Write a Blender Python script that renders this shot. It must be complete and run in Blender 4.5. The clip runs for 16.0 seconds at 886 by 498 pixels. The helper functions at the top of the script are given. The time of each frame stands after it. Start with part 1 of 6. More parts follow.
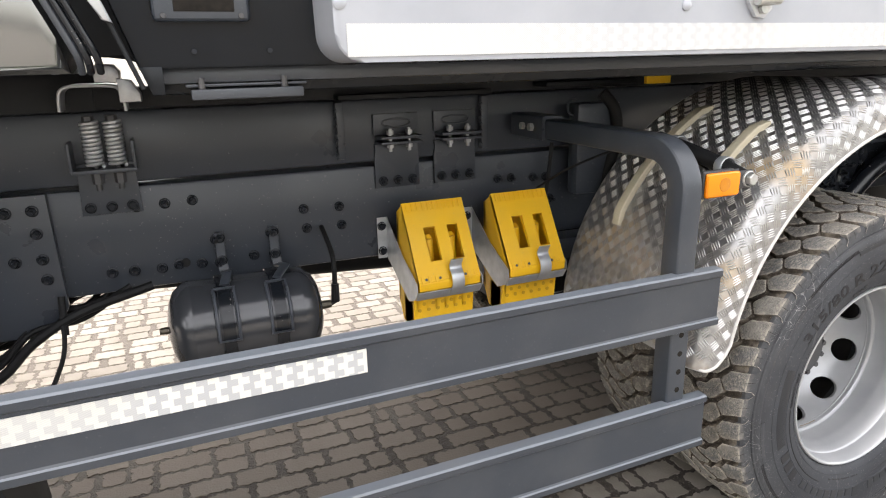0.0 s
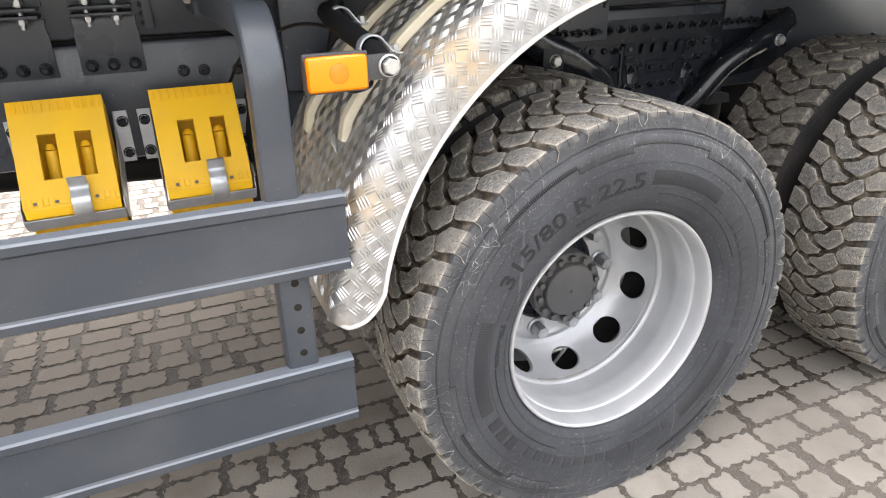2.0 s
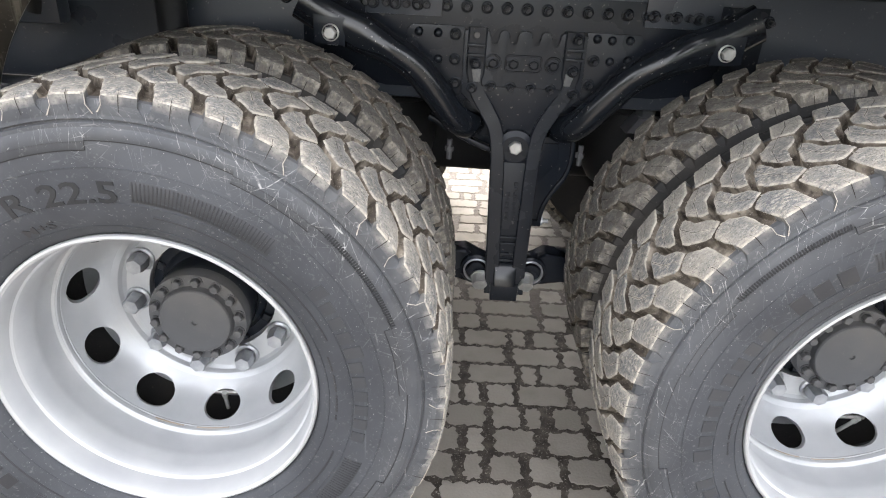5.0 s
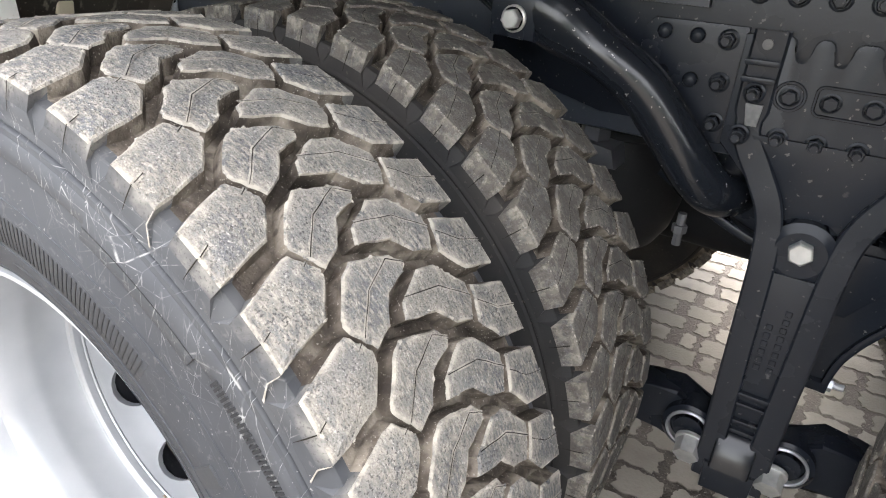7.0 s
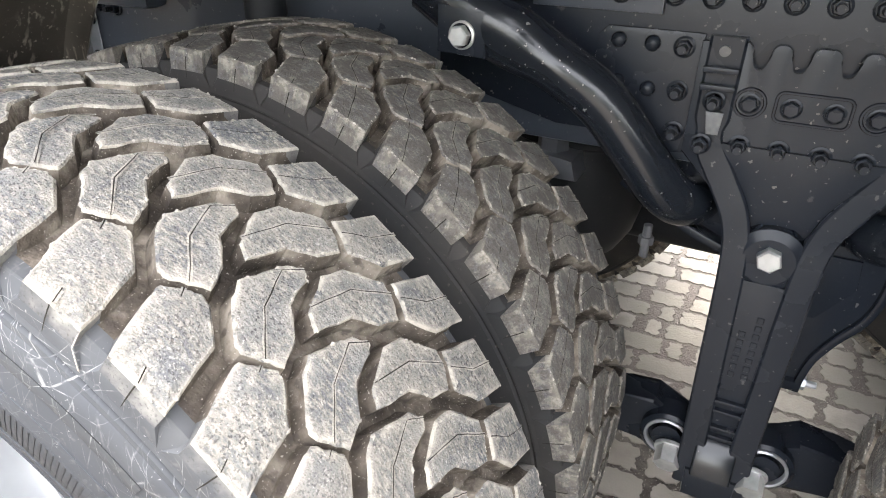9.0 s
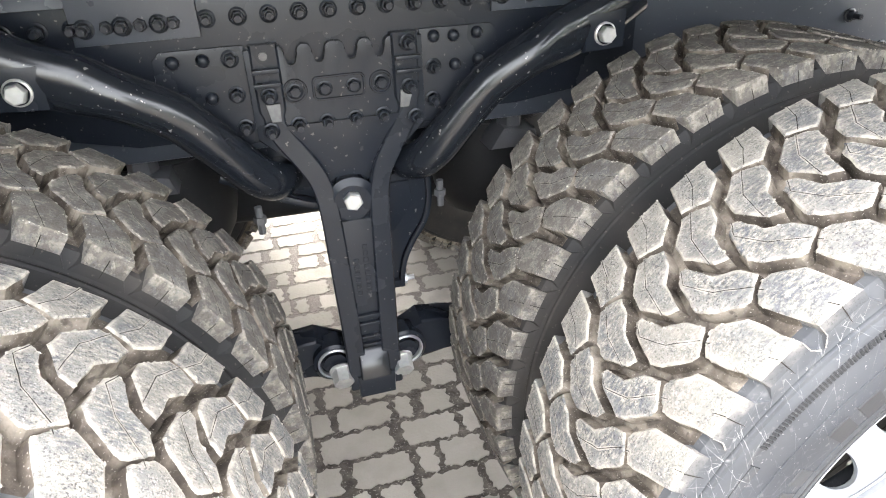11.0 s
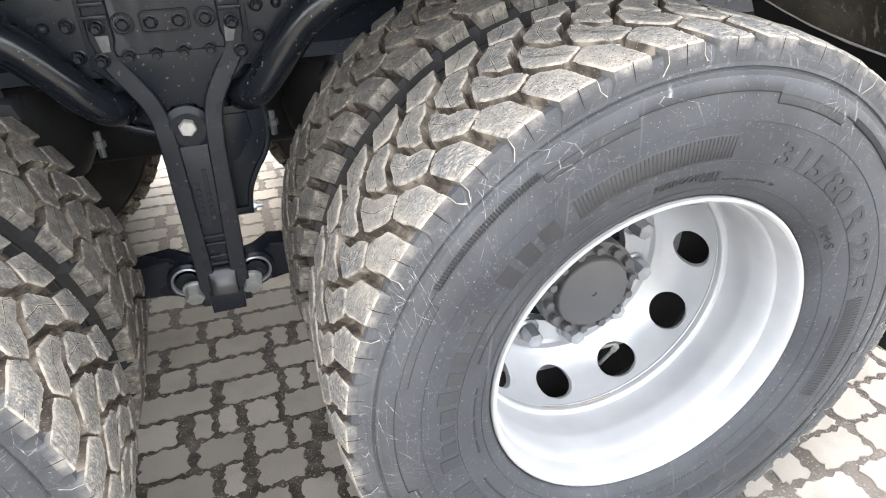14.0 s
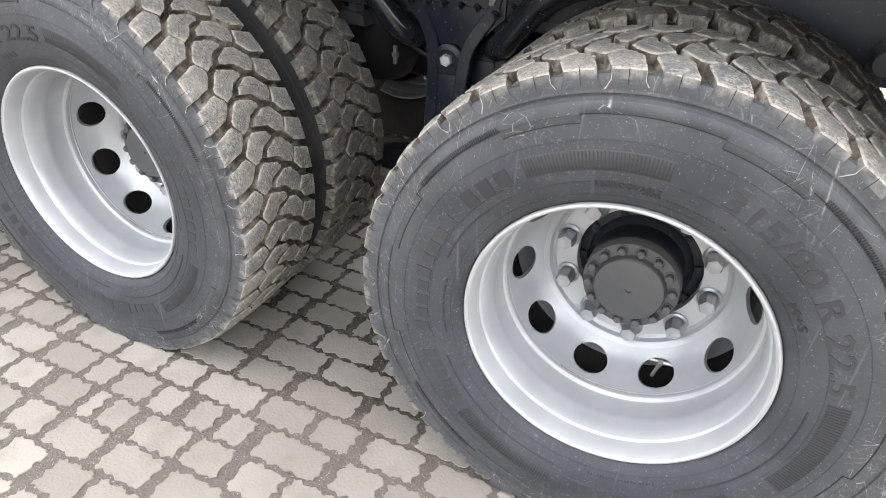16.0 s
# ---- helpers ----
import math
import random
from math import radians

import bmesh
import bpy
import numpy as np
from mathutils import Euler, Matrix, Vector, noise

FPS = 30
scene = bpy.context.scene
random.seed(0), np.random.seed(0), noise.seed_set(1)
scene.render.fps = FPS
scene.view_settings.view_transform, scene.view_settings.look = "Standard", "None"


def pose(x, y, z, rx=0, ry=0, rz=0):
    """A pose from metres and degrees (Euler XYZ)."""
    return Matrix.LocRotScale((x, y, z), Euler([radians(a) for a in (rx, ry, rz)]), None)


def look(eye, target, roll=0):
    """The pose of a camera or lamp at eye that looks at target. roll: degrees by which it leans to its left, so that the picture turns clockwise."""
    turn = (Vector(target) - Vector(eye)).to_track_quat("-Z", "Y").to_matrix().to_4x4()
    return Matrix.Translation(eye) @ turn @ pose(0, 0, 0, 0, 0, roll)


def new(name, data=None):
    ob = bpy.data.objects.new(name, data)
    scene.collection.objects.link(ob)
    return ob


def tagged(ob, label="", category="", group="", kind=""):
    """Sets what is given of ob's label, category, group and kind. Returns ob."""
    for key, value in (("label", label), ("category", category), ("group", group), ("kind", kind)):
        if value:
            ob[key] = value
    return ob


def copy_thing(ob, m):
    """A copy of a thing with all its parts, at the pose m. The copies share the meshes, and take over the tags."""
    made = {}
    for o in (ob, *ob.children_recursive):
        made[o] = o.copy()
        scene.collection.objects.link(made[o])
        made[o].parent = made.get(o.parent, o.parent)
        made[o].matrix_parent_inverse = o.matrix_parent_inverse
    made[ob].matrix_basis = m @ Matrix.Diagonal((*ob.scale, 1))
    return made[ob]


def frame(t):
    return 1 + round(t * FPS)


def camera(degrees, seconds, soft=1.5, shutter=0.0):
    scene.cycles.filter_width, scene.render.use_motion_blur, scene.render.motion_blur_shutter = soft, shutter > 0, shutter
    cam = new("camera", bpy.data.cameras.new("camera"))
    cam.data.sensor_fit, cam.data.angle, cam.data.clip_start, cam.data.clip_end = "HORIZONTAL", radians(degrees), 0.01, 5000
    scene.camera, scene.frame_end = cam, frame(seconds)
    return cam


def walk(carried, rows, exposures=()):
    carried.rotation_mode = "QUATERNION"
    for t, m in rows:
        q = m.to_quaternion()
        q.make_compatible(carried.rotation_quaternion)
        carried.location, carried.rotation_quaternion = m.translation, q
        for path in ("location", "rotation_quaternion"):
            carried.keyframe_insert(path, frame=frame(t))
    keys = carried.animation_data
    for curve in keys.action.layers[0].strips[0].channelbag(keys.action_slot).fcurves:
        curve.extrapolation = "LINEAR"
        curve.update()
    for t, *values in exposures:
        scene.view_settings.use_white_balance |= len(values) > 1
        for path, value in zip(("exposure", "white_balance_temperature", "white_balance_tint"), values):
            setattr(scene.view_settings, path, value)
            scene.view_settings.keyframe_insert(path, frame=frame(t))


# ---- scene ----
cam = camera(68.90, 16.0, 1.1)
PATH = [
    (0, (-2.5612, -1.1905, 1.4783), (-1.8172, 0.5784, 0.915), -1.38),
    (0.5, (-2.3721, -1.107, 1.4401), (-1.671, 0.5774, 0.6207), -1.28),
    (1, (-2.1524, -1.0776, 1.3937), (-1.4563, 0.6032, 0.5627), -1.45),
    (1.5, (-1.8405, -1.1006, 1.3862), (-1.1404, 0.5765, 0.5513), -1.49),
    (2, (-1.602, -1.1369, 1.3534), (-0.8988, 0.5393, 0.5193), -1.41),
    (2.5, (-1.305, -1.1255, 1.3449), (-0.6559, 0.5721, 0.5102), -1.13),
    (3, (-0.9869, -1.1152, 1.3163), (-0.3451, 0.5881, 0.4874), -1.29),
    (3.5, (-0.725, -1.108, 1.3041), (-0.124, 0.6163, 0.4883), -1.57),
    (3.7, (-0.6644, -1.0862, 1.2729), (-0.1495, 0.6728, 0.4725), -0.83),
    (5.8, (-0.034, -0.7426, 1.2789), (-0.4011, 0.9868, 0.3438), 2.61),
    (6, (-0.0358, -0.6445, 1.2618), (-0.5338, 1.0632, 0.3475), 2.55),
    (6.5, (-0.0409, -0.4785, 1.2011), (-0.8353, 1.1135, 0.2878), 3.62),
    (7, (-0.0256, -0.3271, 1.1588), (-0.9172, 1.2255, 0.2675), 3.87),
    (7.5, (-0.0239, -0.2729, 1.1336), (-0.9467, 1.2601, 0.2402), 3.15),
    (8, (-0.0402, -0.2632, 1.1252), (-0.9738, 1.2632, 0.2317), 3.18),
    (8.2, (-0.0247, -0.2615, 1.1363), (-0.9941, 1.2337, 0.2282), 2.47),
    (10.3, (-0.1667, -0.3287, 1.2667), (-0.121, 1.4066, 0.2735), -0.95),
    (10.5, (-0.164, -0.3553, 1.2656), (0.0002, 1.3808, 0.2864), -1.2),
    (11, (-0.1346, -0.4448, 1.2826), (0.3256, 1.2345, 0.2987), -2.27),
    (11.5, (-0.0985, -0.455, 1.2983), (0.6385, 1.1032, 0.2839), -3.28),
    (12, (-0.1097, -0.439, 1.2963), (0.8638, 0.9793, 0.276), -3.69),
    (12.5, (-0.1036, -0.4362, 1.2865), (0.8634, 0.9856, 0.265), -3.77),
    (13, (-0.0848, -0.448, 1.2821), (0.8671, 0.9762, 0.2499), -3.98),
    (13.5, (-0.0226, -0.5368, 1.2341), (0.7677, 0.9834, 0.2024), -2.79),
    (14, (0.0947, -0.7241, 1.2379), (0.6329, 0.8998, 0.2019), -1.38),
    (14.5, (0.2663, -0.8452, 1.2317), (0.5006, 0.8518, 0.1996), 0.04),
    (15, (0.5069, -0.8858, 1.2659), (0.431, 0.8156, 0.2175), 0.8),
    (15.5, (0.7177, -0.9838, 1.2707), (0.3296, 0.6725, 0.2191), 2.17),
    (16, (0.771, -1.0459, 1.3144), (0.1005, 0.5007, 0.238), 3.14),
]
walk(cam, [(t, look(eye, target, roll)) for t, eye, target, roll in PATH],
     [(0, 2.77, 7200, 12), (1, 3.02, 7150, 12), (2, 3.14, 7100, 12), (3.5, 3.13, 6850, 10), (6, 3.72, 6900, 11), (7.2, 3.78, 6900, 11), (7.6, 3.9, 6900, 11), (8.2, 3.93, 6900, 11), (10.3, 4.74, 6850, 10), (11.1, 4.58, 6850, 10), (11.5, 4.3, 6850, 10), (12, 3.95, 6850, 10), (13, 3.9, 6850, 10), (14, 3.85, 6850, 10), (15, 3.72, 6850, 10), (16, 3.35, 6900, 10)])

# ---- light: an overcast sky ----
world = bpy.data.worlds.new("overcast_sky")
scene.world = world
world.use_nodes = True
wn = world.node_tree.nodes
sky = wn.new("ShaderNodeTexSky")
sky.sky_type, sky.sun_disc = "NISHITA", False
sky.sun_elevation, sky.sun_rotation = radians(72), radians(350)
sky.air_density, sky.dust_density, sky.ozone_density = 1.0, 3.0, 1.0
veil = wn.new("ShaderNodeHueSaturation")   # cloud cover greys the sky
veil.inputs["Saturation"].default_value = 0.3
world.node_tree.links.new(sky.outputs[0], veil.inputs["Color"])
world.node_tree.links.new(veil.outputs[0], wn["Background"].inputs[0])
wn["Background"].inputs[1].default_value = 0.15
sun = new("sun", bpy.data.lights.new("sun", "SUN"))
sun.data.energy, sun.data.angle, sun.data.color = 0.13, radians(60), (1.0, 0.975, 0.95)
sun.matrix_world = look((-0.35, 1.95, 6.0), (0, 0, 0))

# ---- materials ----
def material(name, build, metallic=0.0, rough=0.5, spec=0.5):
    """A node material; build(tree, shader) wires its colour and relief."""
    m = bpy.data.materials.new(name)
    m.use_nodes = True
    t = m.node_tree
    s = t.nodes["Principled BSDF"]
    s.inputs["Metallic"].default_value = metallic
    s.inputs["Roughness"].default_value = rough
    s.inputs["Specular IOR Level"].default_value = spec
    build(t, s)
    return m


def tex(t, kind, scale, detail=4.0, stretch=(1, 1, 1), source="Object", turn=0.0):
    """A texture in metres: noise, voronoi or wave."""
    co = t.nodes.new("ShaderNodeTexCoord")
    mp = t.nodes.new("ShaderNodeMapping")
    mp.inputs["Scale"].default_value = stretch
    if turn:
        mp.vector_type = "TEXTURE"
        mp.inputs["Scale"].default_value = [1 / v for v in stretch]
        mp.inputs["Rotation"].default_value = (0, radians(turn), 0)
    if source == "Vary":    # each wheel has marks of its own
        info, away, add = t.nodes.new("ShaderNodeObjectInfo"), t.nodes.new("ShaderNodeVectorMath"), t.nodes.new("ShaderNodeVectorMath")
        away.operation, away.inputs["Scale"].default_value = "SCALE", 5.3
        t.links.new(info.outputs["Location"], away.inputs[0])
        t.links.new(co.outputs["Object"], add.inputs[0])
        t.links.new(away.outputs[0], add.inputs[1])
        t.links.new(add.outputs[0], mp.inputs[0])
    elif source == "World":
        t.links.new(t.nodes.new("ShaderNodeNewGeometry").outputs["Position"], mp.inputs[0])
    else:
        t.links.new(co.outputs[source], mp.inputs[0])
    n = t.nodes.new({"noise": "ShaderNodeTexNoise", "voronoi": "ShaderNodeTexVoronoi", "wave": "ShaderNodeTexWave"}[kind])
    n.inputs["Scale"].default_value = scale
    if kind != "voronoi":
        n.inputs["Detail"].default_value = detail
    t.links.new(mp.outputs[0], n.inputs["Vector"])
    return n


def ramp(t, source, stops):
    r = t.nodes.new("ShaderNodeValToRGB")
    while len(r.color_ramp.elements) < len(stops):
        r.color_ramp.elements.new(0.5)
    for e, (pos, col) in zip(r.color_ramp.elements, stops):
        e.position, e.color = pos, (*col, 1) if isinstance(col, tuple) else (col, col, col, 1)
    t.links.new(source, r.inputs[0])
    return r.outputs[0]


def mix(t, fac, a, b):
    n = t.nodes.new("ShaderNodeMix")
    n.data_type = "RGBA"
    for i, v in ((0, fac), (6, a), (7, b)):
        if isinstance(v, (tuple, float, int)):
            n.inputs[i].default_value = (*v, 1) if isinstance(v, tuple) else v
        else:
            t.links.new(v, n.inputs[i])
    return n.outputs[2]


def bump(t, s, height, strength=0.3, distance=0.002):
    b = t.nodes.new("ShaderNodeBump")
    b.inputs["Strength"].default_value, b.inputs["Distance"].default_value = strength, distance
    t.links.new(height, b.inputs["Height"])
    t.links.new(b.outputs[0], s.inputs["Normal"])


def painted(col, dust=(0.2, 0.18, 0.16), amount=0.35, rough=(0.3, 0.5), grain=0.12, chips=0.0):
    """Paint with specks of dust and a slightly uneven gloss."""
    def build(t, s):
        big, small = tex(t, "noise", 5, 6), tex(t, "noise", 160, 3)
        d = ramp(t, big.outputs[0], [(0.45, 0.0), (0.8, amount)])
        c = mix(t, d, col, dust)
        sp = ramp(t, small.outputs[0], [(0.66, 0.0), (0.74, amount)])
        c = mix(t, sp, c, dust)
        if chips:    # small pale chips and splashes
            c = mix(t, ramp(t, tex(t, "noise", 120, 2).outputs[0], [(0.70, 0.0), (0.73, chips)]), c, (0.4, 0.38, 0.35))
            c = mix(t, ramp(t, tex(t, "noise", 24, 5).outputs[0], [(0.72, 0.0), (0.75, chips * 0.6)]), c, (0.3, 0.28, 0.26))
        t.links.new(c, s.inputs["Base Color"])
        t.links.new(ramp(t, big.outputs[0], [(0.3, rough[0]), (0.7, rough[1])]), s.inputs["Roughness"])
        bump(t, s, tex(t, "noise", 220, 2).outputs[0], grain, 0.001)
    return build


def plain_metal(lo, hi, rough=(0.25, 0.45), scale=40):
    def build(t, s):
        n = tex(t, "noise", scale, 6)
        t.links.new(ramp(t, n.outputs[0], [(0.3, lo), (0.7, hi)]), s.inputs["Base Color"])
        t.links.new(ramp(t, tex(t, "noise", 9, 5).outputs[0], [(0.3, rough[0]), (0.7, rough[1])]), s.inputs["Roughness"])
        bump(t, s, n.outputs[0], 0.05, 0.001)
    return build


def maths(t, op, a, b=0.0, clamp=False):
    m = t.nodes.new("ShaderNodeMath")
    m.operation, m.use_clamp = op, clamp
    for i, v in enumerate((a, b)):
        if isinstance(v, (float, int)):
            m.inputs[i].default_value = v
        else:
            t.links.new(v, m.inputs[i])
    return m.outputs[0]


def tread_top(clean):
    """Scuffed blue-black rubber with pale dust rubbed across it, thickest along the edges of a block; clean: how little of it."""
    def build(t, s):
        co, xyz, out = t.nodes.new("ShaderNodeTexCoord"), t.nodes.new("ShaderNodeSeparateXYZ"), t.nodes.new("ShaderNodeCombineXYZ")
        t.links.new(co.outputs["Object"], xyz.inputs[0])
        ang = maths(t, "ARCTAN2", xyz.outputs["Z"], xyz.outputs["X"])
        t.links.new(maths(t, "MULTIPLY", ang, 0.30), out.inputs[0])
        t.links.new(maths(t, "MULTIPLY", xyz.outputs["Y"], 1.25), out.inputs[1])
        streak = t.nodes.new("ShaderNodeTexNoise")   # drawn out along the way of rolling
        streak.inputs["Scale"].default_value, streak.inputs["Detail"].default_value, streak.inputs["Roughness"].default_value = 190, 8, 0.66
        t.links.new(out.outputs[0], streak.inputs["Vector"])
        k = 0.055 * clean
        base = ramp(t, streak.outputs[0], [(0.35 + k, (0.078, 0.084, 0.094)), (0.45 + k, (0.12, 0.125, 0.132)), (0.52 + k, (0.2, 0.188, 0.168)), (0.62 + k, (0.37, 0.343, 0.298))])
        mid = ramp(t, tex(t, "noise", 34, 5).outputs[0], [(0.47, 0.0), (0.6, 0.62)])
        base = mix(t, mid, base, (0.112, 0.119, 0.13))
        big = ramp(t, tex(t, "noise", 8, 5).outputs[0], [(0.43 + k, 0.0), (0.66 + k, 0.6)])
        c = mix(t, big, base, (0.3, 0.276, 0.237))
        info = t.nodes.new("ShaderNodeObjectInfo")
        c = mix(t, ramp(t, info.outputs["Random"], [(0.0, 0.0), (1.0, 0.3 - 0.2 * clean)]), c, (0.215, 0.195, 0.166))
        # pits and scuffs: small dark specks, thicker in some places, and pale grit
        area = ramp(t, tex(t, "noise", 13, 3).outputs[0], [(0.35, 0.35), (0.65, 1.0)])
        pit = maths(t, "MULTIPLY", ramp(t, tex(t, "noise", 400, 4).outputs[0], [(0.56, 0.0), (0.62, 0.75)]), area)
        c = mix(t, pit, c, (0.035, 0.034, 0.034))
        fine = tex(t, "noise", 560, 3)
        patch = ramp(t, tex(t, "noise", 42, 4).outputs[0], [(0.38, 0.05), (0.62, 1.0)])
        c = mix(t, maths(t, "MULTIPLY", ramp(t, fine.outputs[0], [(0.55, 0.0), (0.63, 0.35)]), patch), c, (0.05, 0.05, 0.051))
        c = mix(t, maths(t, "MULTIPLY", ramp(t, fine.outputs[0], [(0.35, 0.5), (0.42, 0.0)]), patch), c, (0.4, 0.38, 0.345))
        c = mix(t, ramp(t, tex(t, "noise", 270, 2).outputs[0], [(0.66, 0.0), (0.7, 0.6)]), c, (0.42, 0.4, 0.36))
        edge = t.nodes.new("ShaderNodeAttribute")
        edge.attribute_name = "dust"
        broken = ramp(t, tex(t, "noise", 60, 6).outputs[0], [(0.38 + k, 0.0), (0.58 + k, 1.0)])
        c = mix(t, maths(t, "MULTIPLY", edge.outputs["Fac"], broken, True), c, (0.4, 0.365, 0.31))
        scuff = tex(t, "noise", 46, 9)    # where the dust is rubbed off down to dark rubber
        scuff.inputs["Roughness"].default_value = 0.72
        c = mix(t, ramp(t, scuff.outputs[0], [(0.49 - 0.03 * clean, 0.0), (0.545 - 0.03 * clean, 0.15 + 0.5 * clean)]), c, (0.054, 0.052, 0.05))
        c = mix(t, 0.45 * clean, c, (0.118, 0.098, 0.076))    # brown road film on the inner twin
        t.links.new(c, s.inputs["Base Color"])
        bump(t, s, maths(t, "ADD", streak.outputs[0], fine.outputs[0]), 0.8, 0.002)
    return build


def tread_groove(t, s):
    n = tex(t, "noise", 26, 6)
    c = ramp(t, n.outputs[0], [(0.34, (0.042, 0.035, 0.029)), (0.5, (0.098, 0.082, 0.067)), (0.66, (0.25, 0.217, 0.178))])
    c = mix(t, ramp(t, tex(t, "noise", 420, 3).outputs[0], [(0.64, 0.0), (0.7, 0.6)]), c, (0.4, 0.37, 0.32))
    t.links.new(mix(t, ramp(t, tex(t, "noise", 75, 4).outputs[0], [(0.56, 0.0), (0.66, 0.6)]), c, (0.05, 0.042, 0.037)), s.inputs["Base Color"])
    bump(t, s, tex(t, "noise", 260, 4).outputs[0], 0.6, 0.003)


def flank(t, s):
    # outer faces of the edge blocks: dusty at the worn edge, running out into the grey sidewall
    co, flat, far = t.nodes.new("ShaderNodeTexCoord"), t.nodes.new("ShaderNodeVectorMath"), t.nodes.new("ShaderNodeVectorMath")
    flat.operation, far.operation = "MULTIPLY", "LENGTH"
    flat.inputs[1].default_value = (1, 0, 1)
    t.links.new(co.outputs["Object"], flat.inputs[0])
    t.links.new(flat.outputs[0], far.inputs[0])
    n = tex(t, "noise", 38, 6)
    c = ramp(t, n.outputs[0], [(0.36, (0.1, 0.098, 0.095)), (0.52, (0.155, 0.148, 0.138)), (0.68, (0.24, 0.226, 0.205))])
    wear = maths(t, "ADD", far.outputs["Value"], maths(t, "MULTIPLY", maths(t, "SUBTRACT", n.outputs[0], 0.5), 0.03))
    c = mix(t, ramp(t, wear, [(0.511, 1.0), (0.529, 0.0)]), c, (0.066, 0.068, 0.073))
    c = mix(t, ramp(t, tex(t, "noise", 420, 3).outputs[0], [(0.58, 0.0), (0.66, 0.5)]), c, (0.05, 0.048, 0.046))
    t.links.new(c, s.inputs["Base Color"])
    bump(t, s, tex(t, "noise", 300, 4).outputs[0], 0.5, 0.002)


def sidewall(t, s):
    # blue-grey rubber under a film of dust, drip marks, a net of thin scuffs round the shoulder
    n, f = tex(t, "noise", 7, 6, source="Vary"), tex(t, "noise", 110, 4)
    c = ramp(t, n.outputs[0], [(0.35, (0.03, 0.0325, 0.038)), (0.65, (0.049, 0.0525, 0.0595))])
    drip = tex(t, "noise", 55, 2, (1.0, 0.0, 0.035), "Vary")
    run = maths(t, "MULTIPLY", ramp(t, drip.outputs[0], [(0.66, 0.0), (0.72, 0.4)]), ramp(t, tex(t, "noise", 9, 3, source="Vary").outputs[0], [(0.4, 0.0), (0.6, 1.0)]))
    c = mix(t, run, c, (0.15, 0.155, 0.16))
    co = t.nodes.new("ShaderNodeTexCoord")
    flat = t.nodes.new("ShaderNodeVectorMath")
    flat.operation = "MULTIPLY"
    flat.inputs[1].default_value = (1, 0, 1)
    t.links.new(co.outputs["Object"], flat.inputs[0])
    far = t.nodes.new("ShaderNodeVectorMath")
    far.operation = "LENGTH"
    t.links.new(flat.outputs[0], far.inputs[0])
    ring = ramp(t, far.outputs["Value"], [(0.36, 0.06), (0.43, 0.2), (0.46, 0.9), (0.50, 1.0), (0.515, 0.35)])
    dusty = ramp(t, far.outputs["Value"], [(0.41, 0.0), (0.455, 0.22), (0.50, 0.32), (0.516, 0.5)])
    c = mix(t, maths(t, "MULTIPLY", dusty, ramp(t, tex(t, "noise", 15, 5, source="Vary").outputs[0], [(0.35, 0.2), (0.65, 1.0)])), c, (0.115, 0.115, 0.115))
    for turn, scale, stretch, wide, where in ((20, 11, 4.5, 0.011, 9), (105, 9, 5.5, 0.010, 6), (150, 24, 2.2, 0.022, 7), (65, 6, 8.0, 0.007, 5), (88, 5, 9.0, 0.006, 8)):
        cell = tex(t, "voronoi", scale, 0, (1.0, 0.001, stretch), "Vary", turn)
        cell.feature = "DISTANCE_TO_EDGE"
        line = ramp(t, cell.outputs["Distance"], [(0.0, 1.0), (wide, 0.0)])
        here = ramp(t, tex(t, "noise", where, 4, (1, 1, 1), "Vary", turn).outputs[0], [(0.52, 0.0), (0.60, 1.0)])
        crumb = ramp(t, tex(t, "noise", 90, 3).outputs[0], [(0.42, 0.1), (0.6, 1.0)])
        c = mix(t, maths(t, "MULTIPLY", maths(t, "MULTIPLY", line, here), maths(t, "MULTIPLY", ring, crumb), True), c, (0.36, 0.36, 0.35))
    grit = tex(t, "noise", 300, 2)
    c = mix(t, ramp(t, grit.outputs[0], [(0.7, 0.0), (0.74, 0.6)]), c, (0.3, 0.295, 0.28))
    t.links.new(mix(t, ramp(t, f.outputs[0], [(0.62, 0.0), (0.76, 0.35)]), c, (0.18, 0.177, 0.17)), s.inputs["Base Color"])
    t.links.new(ramp(t, n.outputs[0], [(0.35, 0.56), (0.65, 0.72)]), s.inputs["Roughness"])
    bump(t, s, f.outputs[0], 0.15, 0.001)


def rim_paint(t, s):
    n = tex(t, "noise", 9, 5)
    c = ramp(t, n.outputs[0], [(0.35, (0.39, 0.4, 0.415)), (0.7, (0.465, 0.475, 0.485))])
    rust = ramp(t, tex(t, "noise", 14, 6, (1, 3, 1)).outputs[0], [(0.74, 0.0), (0.8, 0.6)])
    t.links.new(mix(t, rust, c, (0.32, 0.26, 0.19)), s.inputs["Base Color"])
    bump(t, s, tex(t, "noise", 300, 2).outputs[0], 0.06, 0.001)


